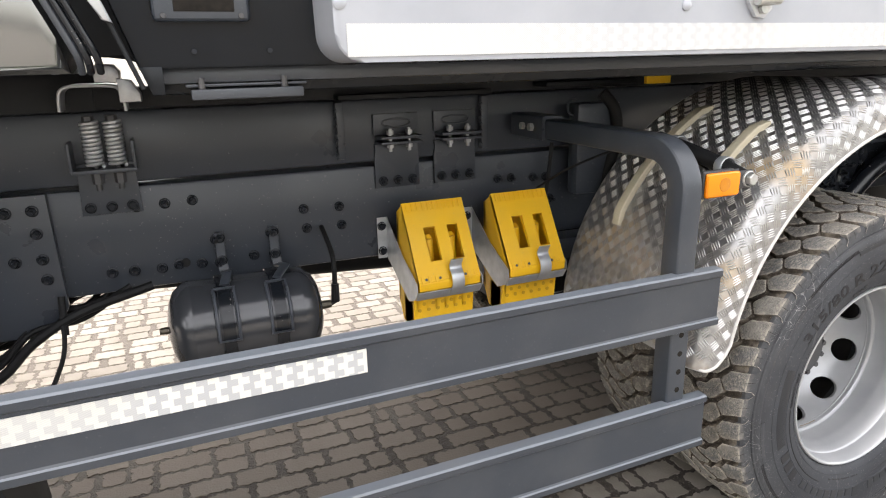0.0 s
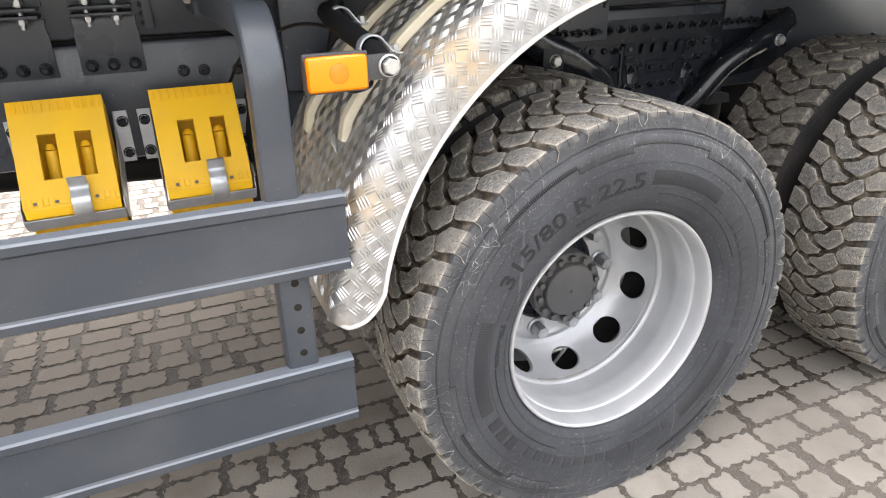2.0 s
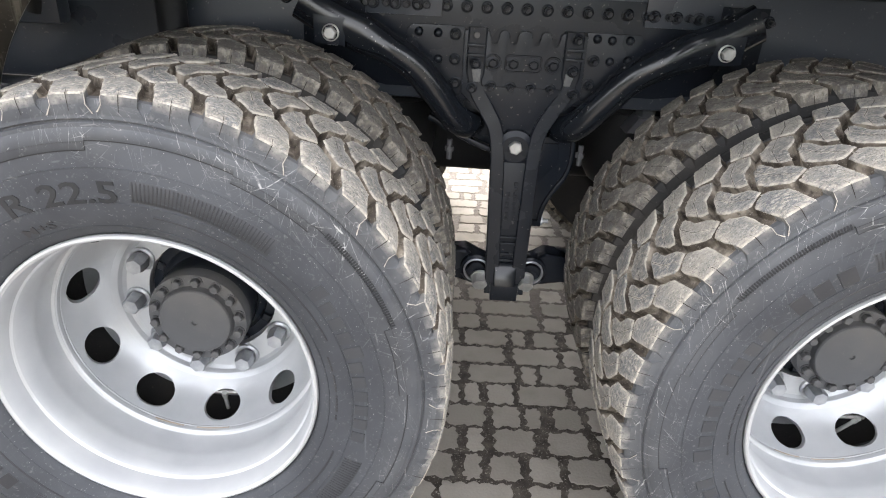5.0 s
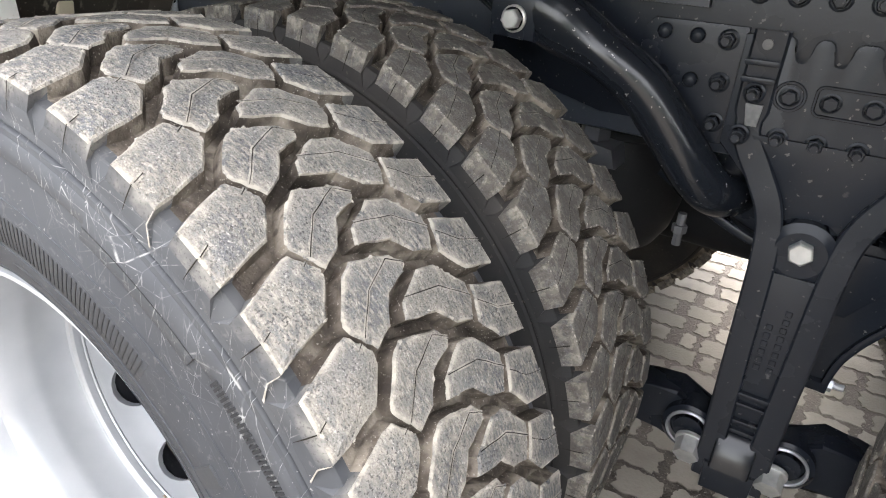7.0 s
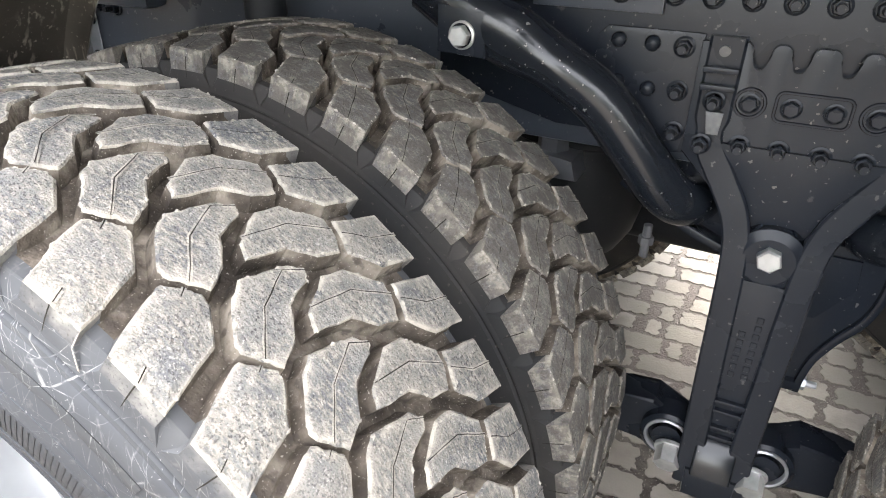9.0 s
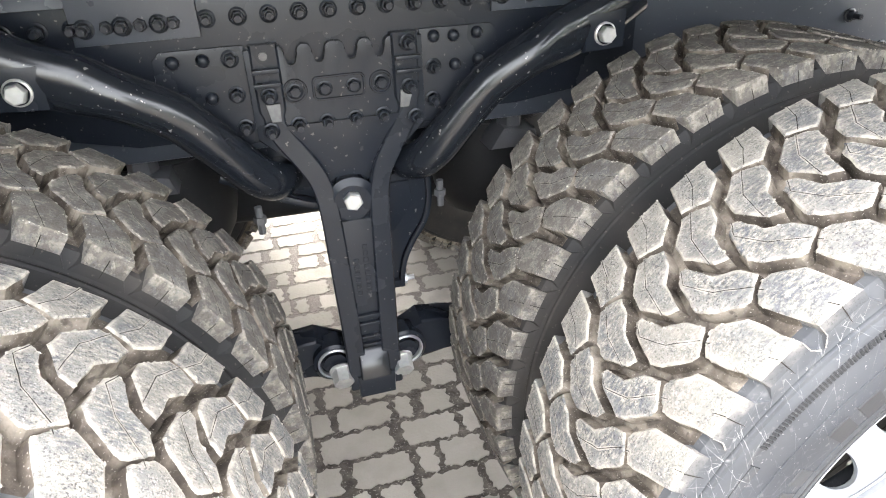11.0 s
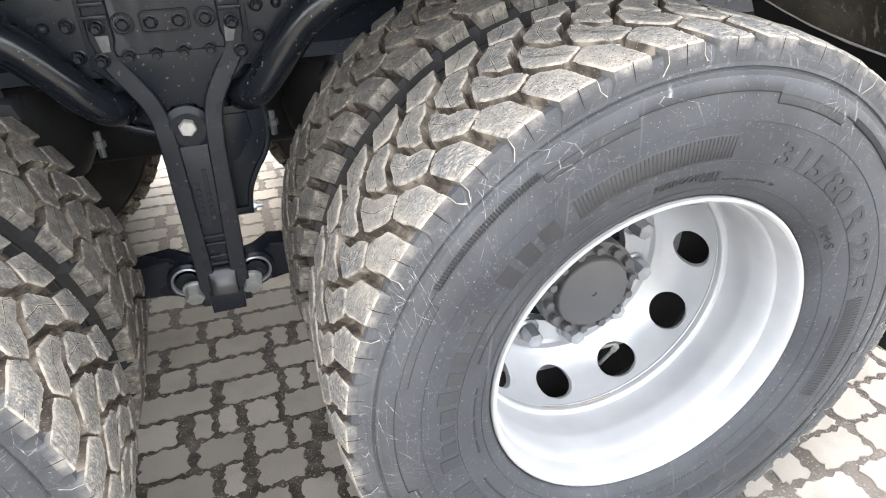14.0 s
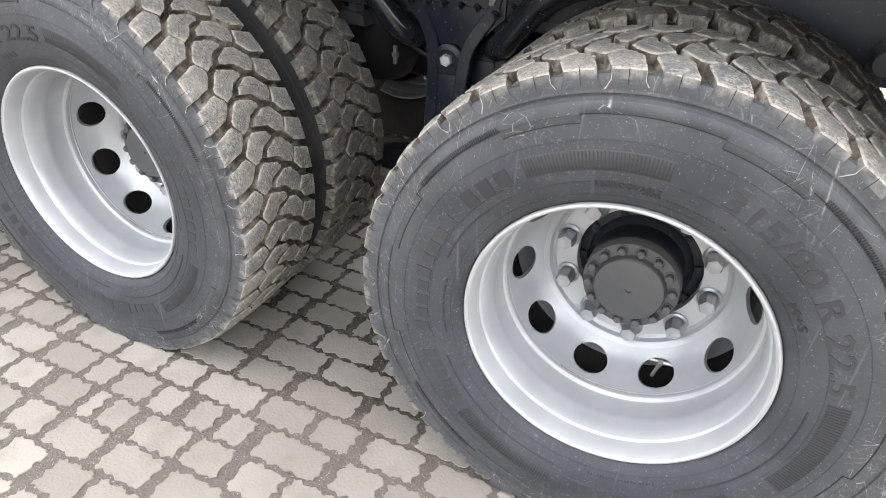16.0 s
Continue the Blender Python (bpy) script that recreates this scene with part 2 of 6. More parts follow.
def damp_shade(t):
    """1 on a ragged patch: the truck's shade painted in, with moisture; 0 outside."""
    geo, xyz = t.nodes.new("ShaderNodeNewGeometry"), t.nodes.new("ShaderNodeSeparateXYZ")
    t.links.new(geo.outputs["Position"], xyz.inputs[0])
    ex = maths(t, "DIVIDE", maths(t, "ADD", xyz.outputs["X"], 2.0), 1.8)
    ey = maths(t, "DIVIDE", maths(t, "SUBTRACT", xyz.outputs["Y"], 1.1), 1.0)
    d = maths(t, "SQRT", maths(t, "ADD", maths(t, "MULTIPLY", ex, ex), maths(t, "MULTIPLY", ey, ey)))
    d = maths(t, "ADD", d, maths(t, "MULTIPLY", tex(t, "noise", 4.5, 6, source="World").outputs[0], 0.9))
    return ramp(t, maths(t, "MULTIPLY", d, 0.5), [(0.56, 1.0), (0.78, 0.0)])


def paver(t, s):
    info = t.nodes.new("ShaderNodeObjectInfo")
    geo = t.nodes.new("ShaderNodeNewGeometry")
    add = t.nodes.new("ShaderNodeMath")
    add.operation = "ADD"
    t.links.new(info.outputs["Random"], add.inputs[0])
    t.links.new(geo.outputs["Random Per Island"], add.inputs[1])
    fr = t.nodes.new("ShaderNodeMath")
    fr.operation = "FRACT"
    t.links.new(add.outputs[0], fr.inputs[0])
    tone = ramp(t, fr.outputs[0], [(0.0, (0.192, 0.175, 0.153)), (0.5, (0.232, 0.213, 0.187)), (1.0, (0.278, 0.257, 0.227))])
    patch = tex(t, "noise", 9, 6, source="World")
    c = mix(t, ramp(t, patch.outputs[0], [(0.5, 0.0), (0.72, 0.6)]), tone, (0.16, 0.143, 0.124))
    stain = tex(t, "noise", 1.7, 4, source="World")
    c = mix(t, ramp(t, stain.outputs[0], [(0.5, 0.0), (0.66, 0.4)]), c, (0.14, 0.122, 0.103))
    g = tex(t, "noise", 330, 4, source="World")
    c = mix(t, ramp(t, g.outputs[0], [(0.45, 0.0), (0.7, 0.5)]), c, (0.2, 0.185, 0.165))
    # setts under the truck take its shade and moisture as a darker tone
    wet_shade = damp_shade(t)
    t.links.new(mix(t, maths(t, "MULTIPLY", wet_shade, 0.82), c, (0.07, 0.057, 0.046)), s.inputs["Base Color"])
    t.links.new(ramp(t, wet_shade, [(0.0, 0.9), (1.0, 0.8)]), s.inputs["Roughness"])
    bump(t, s, tex(t, "noise", 120, 8, source="World").outputs[0], 0.6, 0.004)


def joint_soil(t, s):
    # dark damp soil with pale grit, drier in patches
    n = tex(t, "noise", 24, 8)
    c = ramp(t, n.outputs[0], [(0.35, (0.026, 0.021, 0.017)), (0.52, (0.05, 0.041, 0.034)), (0.72, (0.092, 0.079, 0.066))])
    # dry sandy soil in the yard; moist along the truck, its shade painted in
    geo, xyz = t.nodes.new("ShaderNodeNewGeometry"), t.nodes.new("ShaderNodeSeparateXYZ")
    t.links.new(geo.outputs["Position"], xyz.inputs[0])
    off = maths(t, "ABSOLUTE", maths(t, "SUBTRACT", xyz.outputs["Y"], 0.55))
    off = maths(t, "ADD", off, maths(t, "MULTIPLY", tex(t, "noise", 2.6, 5).outputs[0], 0.9))
    c = mix(t, ramp(t, maths(t, "MULTIPLY", off, 0.5), [(0.42, 0.0), (0.58, 0.75)]), c, (0.125, 0.11, 0.095))
    c = mix(t, ramp(t, tex(t, "noise", 210, 3).outputs[0], [(0.63, 0.0), (0.68, 0.7)]), c, (0.3, 0.275, 0.24))
    t.links.new(mix(t, maths(t, "MULTIPLY", damp_shade(t), 0.6), c, (0.022, 0.018, 0.015)), s.inputs["Base Color"])
    bump(t, s, tex(t, "noise", 160, 8).outputs[0], 0.9, 0.008)


def far_paving(t, s):
    n = tex(t, "noise", 5, 8)
    v = tex(t, "noise", 0.8, 4)
    c = ramp(t, n.outputs[0], [(0.35, (0.2, 0.185, 0.16)), (0.55, (0.28, 0.262, 0.235)), (0.75, (0.33, 0.31, 0.28))])
    t.links.new(mix(t, ramp(t, v.outputs[0], [(0.4, 0.0), (0.7, 0.35)]), c, (0.19, 0.175, 0.15)), s.inputs["Base Color"])


def checker_alu(t, s):
    n = tex(t, "noise", 4, 5)
    c = ramp(t, tex(t, "noise", 60, 5).outputs[0], [(0.3, 0.33), (0.7, 0.46)])
    mud = ramp(t, n.outputs[0], [(0.53, 0.0), (0.68, 0.85)])
    t.links.new(mix(t, mud, c, (0.4, 0.29, 0.16)), s.inputs["Base Color"])
    t.links.new(ramp(t, mud, [(0.0, 0.88), (0.8, 0.15)]), s.inputs["Metallic"])
    t.links.new(ramp(t, n.outputs[0], [(0.35, 0.4), (0.7, 0.65)]), s.inputs["Roughness"])
    bump(t, s, tex(t, "noise", 300, 3).outputs[0], 0.1, 0.001)


def muddy(t, s):
    # dark sheet with dried splashes and thin runs of dirty water
    n = tex(t, "noise", 5, 7)
    c = ramp(t, n.outputs[0], [(0.36, (0.035, 0.032, 0.028)), (0.55, (0.075, 0.067, 0.056)), (0.7, (0.2, 0.175, 0.14))])
    run = maths(t, "MULTIPLY", ramp(t, tex(t, "noise", 75, 3, (1, 1, 0.07)).outputs[0], [(0.57, 0.0), (0.66, 0.8)]), ramp(t, tex(t, "noise", 11, 4).outputs[0], [(0.42, 0.0), (0.6, 1.0)]))
    c = mix(t, run, c, (0.34, 0.31, 0.26))
    c = mix(t, ramp(t, tex(t, "noise", 130, 3).outputs[0], [(0.64, 0.0), (0.7, 0.6)]), c, (0.36, 0.33, 0.28))
    t.links.new(c, s.inputs["Base Color"])
    t.links.new(ramp(t, n.outputs[0], [(0.4, 0.3), (0.65, 0.8)]), s.inputs["Roughness"])
    bump(t, s, run, 0.3, 0.002)


def reflective(dark, light):
    """Woven-looking reflective tape: rows of teeth under a fine slanting weave."""
    def build(t, s):
        co, xyz = t.nodes.new("ShaderNodeTexCoord"), t.nodes.new("ShaderNodeSeparateXYZ")
        t.links.new(co.outputs["Object"], xyz.inputs[0])
        X, Z = xyz.outputs["X"], xyz.outputs["Z"]
        row = maths(t, "MULTIPLY", maths(t, "FLOORED_MODULO", maths(t, "FLOOR", maths(t, "MULTIPLY", Z, 75.0)), 2.0), 0.3)
        tooth = maths(t, "LESS_THAN", maths(t, "FRACT", maths(t, "ADD", maths(t, "MULTIPLY", X, 26.0), row)), 0.5)
        c = mix(t, tooth, dark, light)   # toothed print of the backing
        shade = tuple((a + b) / 2 for a, b in zip(dark, light))
        c = mix(t, ramp(t, tex(t, "noise", 1.1, 2).outputs[0], [(0.40, 1.0), (0.50, 0.0)]), c, shade)
        weave = maths(t, "FRACT", maths(t, "MULTIPLY", maths(t, "ADD", X, maths(t, "MULTIPLY", Z, 1.2)), 230.0))
        c = mix(t, ramp(t, weave, [(0.4, 0.0), (0.6, 0.22)]), c, (0.25, 0.27, 0.3))
        t.links.new(c, s.inputs["Base Color"])
        bump(t, s, weave, 0.2, 0.0006)
    return build


def foliage(t, s):
    geo = t.nodes.new("ShaderNodeNewGeometry")
    t.links.new(ramp(t, geo.outputs["Random Per Island"], [(0.0, (0.035, 0.07, 0.015)), (1.0, (0.1, 0.16, 0.04))]), s.inputs["Base Color"])


M_BLACK = material("black_chassis_paint", painted((0.042, 0.0485, 0.06), dust=(0.1, 0.1, 0.1), amount=0.06, rough=(0.26, 0.4), chips=0.22), spec=0.4)
M_CAST = material("black_cast_iron", painted((0.0122, 0.0149, 0.0202), dust=(0.1, 0.1, 0.1), amount=0.05, rough=(0.2, 0.32), grain=0.16, chips=0.2), spec=0.21)
M_ROD = material("gloss_black_rod_paint", painted((0.0095, 0.0115, 0.015), dust=(0.1, 0.1, 0.1), amount=0.05, rough=(0.12, 0.22), chips=0.45), spec=0.42)
M_DARK = material("dull_black_metal", painted((0.009, 0.0105, 0.013), amount=0.06, rough=(0.4, 0.6)), spec=0.25)
M_GREY = material("slate_grey_paint", painted((0.035, 0.0425, 0.054), dust=(0.3, 0.29, 0.28), amount=0.1, rough=(0.3, 0.42)))
# paler slate: skylight on the rail lips, put into the paint
M_LIP = material("skylit_grey_lip", painted((0.13, 0.148, 0.172), amount=0.1, rough=(0.3, 0.45)))
M_TREAD = material("dusty_tread_rubber", tread_top(0.0), rough=0.95, spec=0.12)
M_TREAD_IN = material("darker_tread_rubber", tread_top(0.8), rough=0.9, spec=0.16)
M_FIELD = material("ribbed_field_rubber", painted((0.034, 0.036, 0.04), amount=0.12, rough=(0.55, 0.65)), spec=0.25)
M_GROOVE = material("dirty_groove_rubber", tread_groove, rough=0.95, spec=0.1)
M_CRUMB = material("dried_dust_crumb", plain_metal((0.24, 0.22, 0.19), (0.42, 0.39, 0.34), (0.9, 1.0), 120), spec=0.1)
M_FLANK = material("dusty_block_flank", flank, rough=0.9, spec=0.15)
M_SLIT = material("dark_slit_rubber", plain_metal((0.012, 0.011, 0.01), (0.03, 0.026, 0.022), (0.8, 0.9), 60), spec=0.1)
M_TANK = material("glossy_tank_paint", painted((0.038, 0.041, 0.047), amount=0.04, rough=(0.14, 0.24), grain=0.02), spec=0.7)
M_SIDE = material("sidewall_rubber", sidewall, rough=0.68, spec=0.28)
M_LETTER = material("moulded_rubber", painted((0.019, 0.0198, 0.022), amount=0.08, rough=(0.55, 0.65)), spec=0.2)
M_MARK = material("moulded_mark_rubber", painted((0.026, 0.027, 0.03), amount=0.12, rough=(0.55, 0.65)), spec=0.22)
M_RIM = material("silver_wheel_paint", rim_paint, metallic=0.35, rough=0.34)
M_HUB = material("grey_hub_paint", painted((0.055, 0.057, 0.062), amount=0.3, rough=(0.45, 0.6)))
M_NUT = material("dull_steel_nut", plain_metal((0.3, 0.31, 0.33), (0.45, 0.46, 0.47)), metallic=0.6)
M_ZINC = material("bright_zinc_bolt", plain_metal((0.38, 0.385, 0.37), (0.55, 0.55, 0.53), (0.3, 0.45)), metallic=0.55)
M_GALV = material("galvanised_sheet", plain_metal((0.42, 0.44, 0.46), (0.56, 0.58, 0.6), (0.35, 0.5), 25), metallic=0.6)
M_YELLOW = material("yellow_plastic", painted((0.86, 0.49, 0.01), dust=(0.6, 0.4, 0.1), amount=0.4, rough=(0.4, 0.55)))
M_ORANGE = material("orange_lens", painted((0.86, 0.25, 0.003), dust=(0.85, 0.33, 0.03), amount=0.2, rough=(0.12, 0.25), grain=0.02))
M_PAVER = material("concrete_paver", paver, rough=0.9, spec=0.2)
M_SOIL = material("joint_soil", joint_soil, rough=0.85, spec=0.3)
M_FAR = material("far_paving", far_paving, rough=0.9, spec=0.2)
M_ALU = material("checker_plate_aluminium", checker_alu, metallic=0.85, rough=0.3)
M_BARS = material("polished_plate_bars", plain_metal((0.48, 0.48, 0.47), (0.6, 0.6, 0.59), (0.3, 0.46), 30), metallic=0.9)
M_TRIM = material("white_edge_trim", painted((0.52, 0.515, 0.5), dust=(0.4, 0.36, 0.3), amount=0.3))
M_CREAM = material("cream_dusty_bar", painted((0.62, 0.56, 0.42), dust=(0.4, 0.33, 0.22), amount=0.35, rough=(0.4, 0.6)))
M_MUD = material("mud_splashed_sheet", muddy, metallic=0.2, rough=0.7)
M_PANEL = material("silver_body_paint", plain_metal((0.36, 0.38, 0.42), (0.42, 0.44, 0.48), (0.3, 0.4), 6), metallic=0.25)
M_TAPE = material("reflective_tape", reflective((0.46, 0.47, 0.48), (0.76, 0.74, 0.67)), rough=0.3)
M_TAPE_TOP = material("pale_reflective_tape", reflective((0.56, 0.57, 0.575), (0.68, 0.675, 0.655)), rough=0.3)
M_BODY = material("deep_black_body_paint", painted((0.0085, 0.0108, 0.0142), dust=(0.08, 0.08, 0.08), amount=0.04, rough=(0.2, 0.3)), spec=0.22)
M_YELLOW_DEEP = material("shaded_yellow_plastic", painted((0.6, 0.32, 0.008), dust=(0.5, 0.32, 0.08), amount=0.3, rough=(0.45, 0.6)))
M_RUBBER = material("black_rubber", painted((0.011, 0.0115, 0.0125), amount=0.06, rough=(0.5, 0.7)), spec=0.2)
M_BRASS = material("brass_fitting", plain_metal((0.05, 0.044, 0.034), (0.11, 0.095, 0.07)), metallic=0.6)
M_LABEL = material("paper_label", painted((0.7, 0.69, 0.65), dust=(0.4, 0.36, 0.3), amount=0.4, rough=(0.6, 0.7)))
M_INK = material("printed_ink", painted((0.06, 0.06, 0.06), amount=0.2))
M_BARK = material("tree_bark", painted((0.1, 0.08, 0.06), amount=0.4, rough=(0.8, 0.95), grain=0.8))
M_LEAF = material("green_leaves", foliage, rough=0.6, spec=0.3)
M_STREAK = material("brown_dirt", painted((0.2, 0.15, 0.1), dust=(0.38, 0.33, 0.27), amount=0.7, rough=(0.8, 0.9), grain=0.6))
# sidewall copy for the inner twins, darkened to stand for the gap's shade
M_INNER = material("gap_shade_rubber", painted((0.028, 0.0275, 0.028), dust=(0.14, 0.12, 0.1), amount=0.35, rough=(0.75, 0.9)), spec=0.15)
M_WORN = material("worn_paint_patch", plain_metal((0.08, 0.083, 0.086), (0.15, 0.15, 0.15), (0.4, 0.6), 90), metallic=0.2)
M_AMBER = material("amber_reflector", painted((0.5, 0.17, 0.004), dust=(0.8, 0.4, 0.05), amount=0.5, rough=(0.15, 0.3), grain=0.05))
M_GLOSS = material("gloss_black_panel", painted((0.2, 0.205, 0.205), amount=0.04, rough=(0.05, 0.1), grain=0.01), metallic=0.8)


# ---- mesh helpers ----
def part(name, bm, mat, parent=None, label="", smooth=35, at=None):
    """Links a bmesh as one mesh object under a thing or a part."""
    if isinstance(bm, bmesh.types.BMesh):
        me = bpy.data.meshes.new(name)
        bmesh.ops.recalc_face_normals(bm, faces=bm.faces)
        bm.to_mesh(me)
        bm.free()
    else:
        me = bm
    if not me.materials:
        for m in (mat if isinstance(mat, (list, tuple)) else [mat]):
            me.materials.append(m)
        me.polygons.foreach_set("use_smooth", [True] * len(me.polygons))
        me.set_sharp_from_angle(angle=radians(smooth))
    ob = new(name, me)
    if parent is not None:
        ob.parent = parent
    if at is not None:
        ob.matrix_basis = at
    if label:
        tagged(ob, label=label)
    return ob


def box(bm, x0, x1, y0, y1, z0, z1, bev=0.0, seg=2, m=None):
    r = bmesh.ops.create_cube(bm, size=1)
    for v in r["verts"]:
        v.co = Vector(((x0 + x1) / 2 + v.co.x * (x1 - x0), (y0 + y1) / 2 + v.co.y * (y1 - y0), (z0 + z1) / 2 + v.co.z * (z1 - z0)))
        if m is not None:
            v.co = m @ v.co
    if bev:
        es = list({e for v in r["verts"] for e in v.link_edges})
        bmesh.ops.bevel(bm, geom=es, offset=bev, segments=seg, affect="EDGES", profile=0.6)
    return bm


def prism(bm, poly, y0, y1, bev=0.0, seg=2):
    """Extrudes a polygon of (x, z) from y0 to y1, with rounded rims."""
    a = [bm.verts.new((x, y0, z)) for x, z in poly]
    b = [bm.verts.new((x, y1, z)) for x, z in poly]
    n = len(poly)
    fs = [bm.faces.new(a), bm.faces.new(b[::-1])]
    for i in range(n):
        fs.append(bm.faces.new((a[i], b[i], b[(i + 1) % n], a[(i + 1) % n])))
    if bev:
        es = [e for e in fs[0].edges] + [e for e in fs[1].edges]
        bmesh.ops.bevel(bm, geom=es, offset=bev, segments=seg, affect="EDGES", profile=0.6)
    return bm


def rod(bm, p0, p1, r0, r1=None, n=16, caps=True):
    p0, p1 = Vector(p0), Vector(p1)
    r1 = r0 if r1 is None else r1
    q = (p1 - p0).to_track_quat("Z", "Y")
    ring = lambda p, r: [bm.verts.new(p + q @ Vector((r * math.cos(2 * math.pi * i / n), r * math.sin(2 * math.pi * i / n), 0))) for i in range(n)]
    a, b = ring(p0, r0), ring(p1, r1)
    for i in range(n):
        bm.faces.new((a[i], a[(i + 1) % n], b[(i + 1) % n], b[i]))
    if caps:
        bm.faces.new(a[::-1]), bm.faces.new(b)
    return bm


def smooth_path(pts, per=6):
    """A Catmull-Rom curve through the points."""
    P = [Vector(p) for p in pts]
    P = [2 * P[0] - P[1]] + P + [2 * P[-1] - P[-2]]
    out = []
    for i in range(1, len(P) - 2):
        for k in range(per):
            t = k / per
            a, b, c, d = P[i - 1], P[i], P[i + 1], P[i + 2]
            out.append(0.5 * (2 * b + (c - a) * t + (2 * a - 5 * b + 4 * c - d) * t * t + (3 * b - a - 3 * c + d) * t ** 3))
    return out + [P[-2]]


def sweep(bm, pts, shape, up=(0, 0, 1), caps=True):
    """Sweeps a closed shape of (side, up) along a path; shape may be one list or one for every point."""
    pts = [Vector(p) for p in pts]
    rings = []
    up = Vector(up)
    for i, p in enumerate(pts):
        d = (pts[min(i + 1, len(pts) - 1)] - pts[max(i - 1, 0)]).normalized()
        s = d.cross(up).normalized()
        u = s.cross(d).normalized()
        up = u
        sh = shape[i] if isinstance(shape[0], list) else shape
        rings.append([bm.verts.new(p + s * a + u * b) for a, b in sh])
    n = len(rings[0])
    for a, b in zip(rings, rings[1:]):
        for i in range(n):
            bm.faces.new((a[i], a[(i + 1) % n], b[(i + 1) % n], b[i]))
    if caps:
        bm.faces.new(rings[0][::-1]), bm.faces.new(rings[-1])
    return bm


def circle(r, n=12):
    return [(r * math.cos(2 * math.pi * i / n), r * math.sin(2 * math.pi * i / n)) for i in range(n)]


def rounded_rect(w, h, r, k=3):
    out = []
    for cx, cz, a0 in ((w / 2 - r, h / 2 - r, 0), (-w / 2 + r, h / 2 - r, 90), (-w / 2 + r, -h / 2 + r, 180), (w / 2 - r, -h / 2 + r, 270)):
        for i in range(k + 1):
            a = radians(a0 + 90 * i / k)
            out.append((cx + r * math.cos(a), cz + r * math.sin(a)))
    return out


def lathe(bm, prof, n, a0=0.0, a1=360.0, cap=False):
    """Turns a profile of (radius, y) round the y axis."""
    full = a1 - a0 >= 359.9
    rings = []
    for r, y in prof:
        rings.append([bm.verts.new((r * math.cos(radians(a0 + (a1 - a0) * i / n)), y, r * math.sin(radians(a0 + (a1 - a0) * i / n)))) for i in range(n if full else n + 1)])
    m = len(rings[0])
    for a, b in zip(rings, rings[1:]):
        for i in range(m if full else m - 1):
            bm.faces.new((a[i], a[(i + 1) % m], b[(i + 1) % m], b[i]))
    if cap:
        bm.faces.new(rings[-1])
    return bm


def hexagon(bm, r, y0, y1, chamfer=0.15):
    """A hexagon head along -y from y0 to y1 (y1 is the free end), with its corners turned off."""
    d = y1 - y0
    for rr, a, b in ((r, y0, y0 + d * (1 - chamfer)),):
        lo = [bm.verts.new((rr * math.cos(radians(60 * i)), a, rr * math.sin(radians(60 * i)))) for i in range(6)]
        hi = [bm.verts.new((rr * math.cos(radians(60 * i)), b, rr * math.sin(radians(60 * i)))) for i in range(6)]
        tp = [bm.verts.new((rr * 0.84 * math.cos(radians(60 * i)), y1, rr * 0.84 * math.sin(radians(60 * i)))) for i in range(6)]
        for p, q in ((lo, hi), (hi, tp)):
            for i in range(6):
                bm.faces.new((p[i], p[(i + 1) % 6], q[(i + 1) % 6], q[i]))
        bm.faces.new(tp)
    return bm


def mesh_of(name, bm, mat, smooth=35):
    me = bpy.data.meshes.new(name)
    bmesh.ops.recalc_face_normals(bm, faces=bm.faces)
    bm.to_mesh(me)
    bm.free()
    for m in (mat if isinstance(mat, (list, tuple)) else [mat]):
        me.materials.append(m)
    me.polygons.foreach_set("use_smooth", [True] * len(me.polygons))
    me.set_sharp_from_angle(angle=radians(smooth))
    return me


def put(me, name, parent, x, y, z, rx=0, ry=0, rz=0):
    """An object of its own on a shared mesh."""
    return part(name, me, None, parent, at=pose(x, y, z, rx, ry, rz))


# flange bolt with nut and stud, dome rivet, plain hexagon bolt, all facing the road side (-y)
_b = bmesh.new()
lathe(_b, [(0.0152, 0.0), (0.0152, -0.003), (0.012, -0.0045)], 16)
hexagon(_b, 0.011, -0.003, -0.015)
rod(_b, (0, -0.013, 0), (0, -0.032, 0), 0.0066, 0.0058, 10)
FLANGE_NUT = mesh_of("flange_nut", _b, M_CAST)
_b = bmesh.new()
lathe(_b, [(0.0115, 0.0), (0.0115, -0.003), (0.0095, -0.0075), (0.005, -0.0105), (0.0008, -0.0112)], 16, cap=True)
RIVET = mesh_of("rivet", _b, M_CAST)
_b = bmesh.new()
lathe(_b, [(0.0142, 0.0), (0.0142, -0.003), (0.0115, -0.004)], 18)
hexagon(_b, 0.0108, -0.003, -0.013)
FLANGE_BOLT = mesh_of("flange_bolt", _b, M_CAST)
_b = bmesh.new()
lathe(_b, [(0.0205, 0.0), (0.0205, -0.004), (0.0175, -0.006)], 20)
hexagon(_b, 0.0155, -0.004, -0.019)
ZINC_BOLT = mesh_of("zinc_bolt", _b, M_ZINC)
_b = bmesh.new()
hexagon(_b, 0.0185, 0.002, -0.016)
HEX_BOLT = mesh_of("hex_bolt", _b, M_ZINC)

def moved(ob, way):
    """Carries every point of a thing and its parts through way(point)."""
    done = set()
    for o in (ob, *ob.children_recursive):
        at = o.matrix_basis.translation.copy()
        if at.length > 1e-6:          # a bolt or another shared mesh moves as one
            o.matrix_basis.translation = way(at)
        elif o.data and o.data.name not in done:
            done.add(o.data.name)
            for v in o.data.vertices:
                v.co = way(v.co)


# ---- the truck ----
AXLE_Z, AXLES, MID_Y = 0.513, (-0.689, 0.689), 1.137
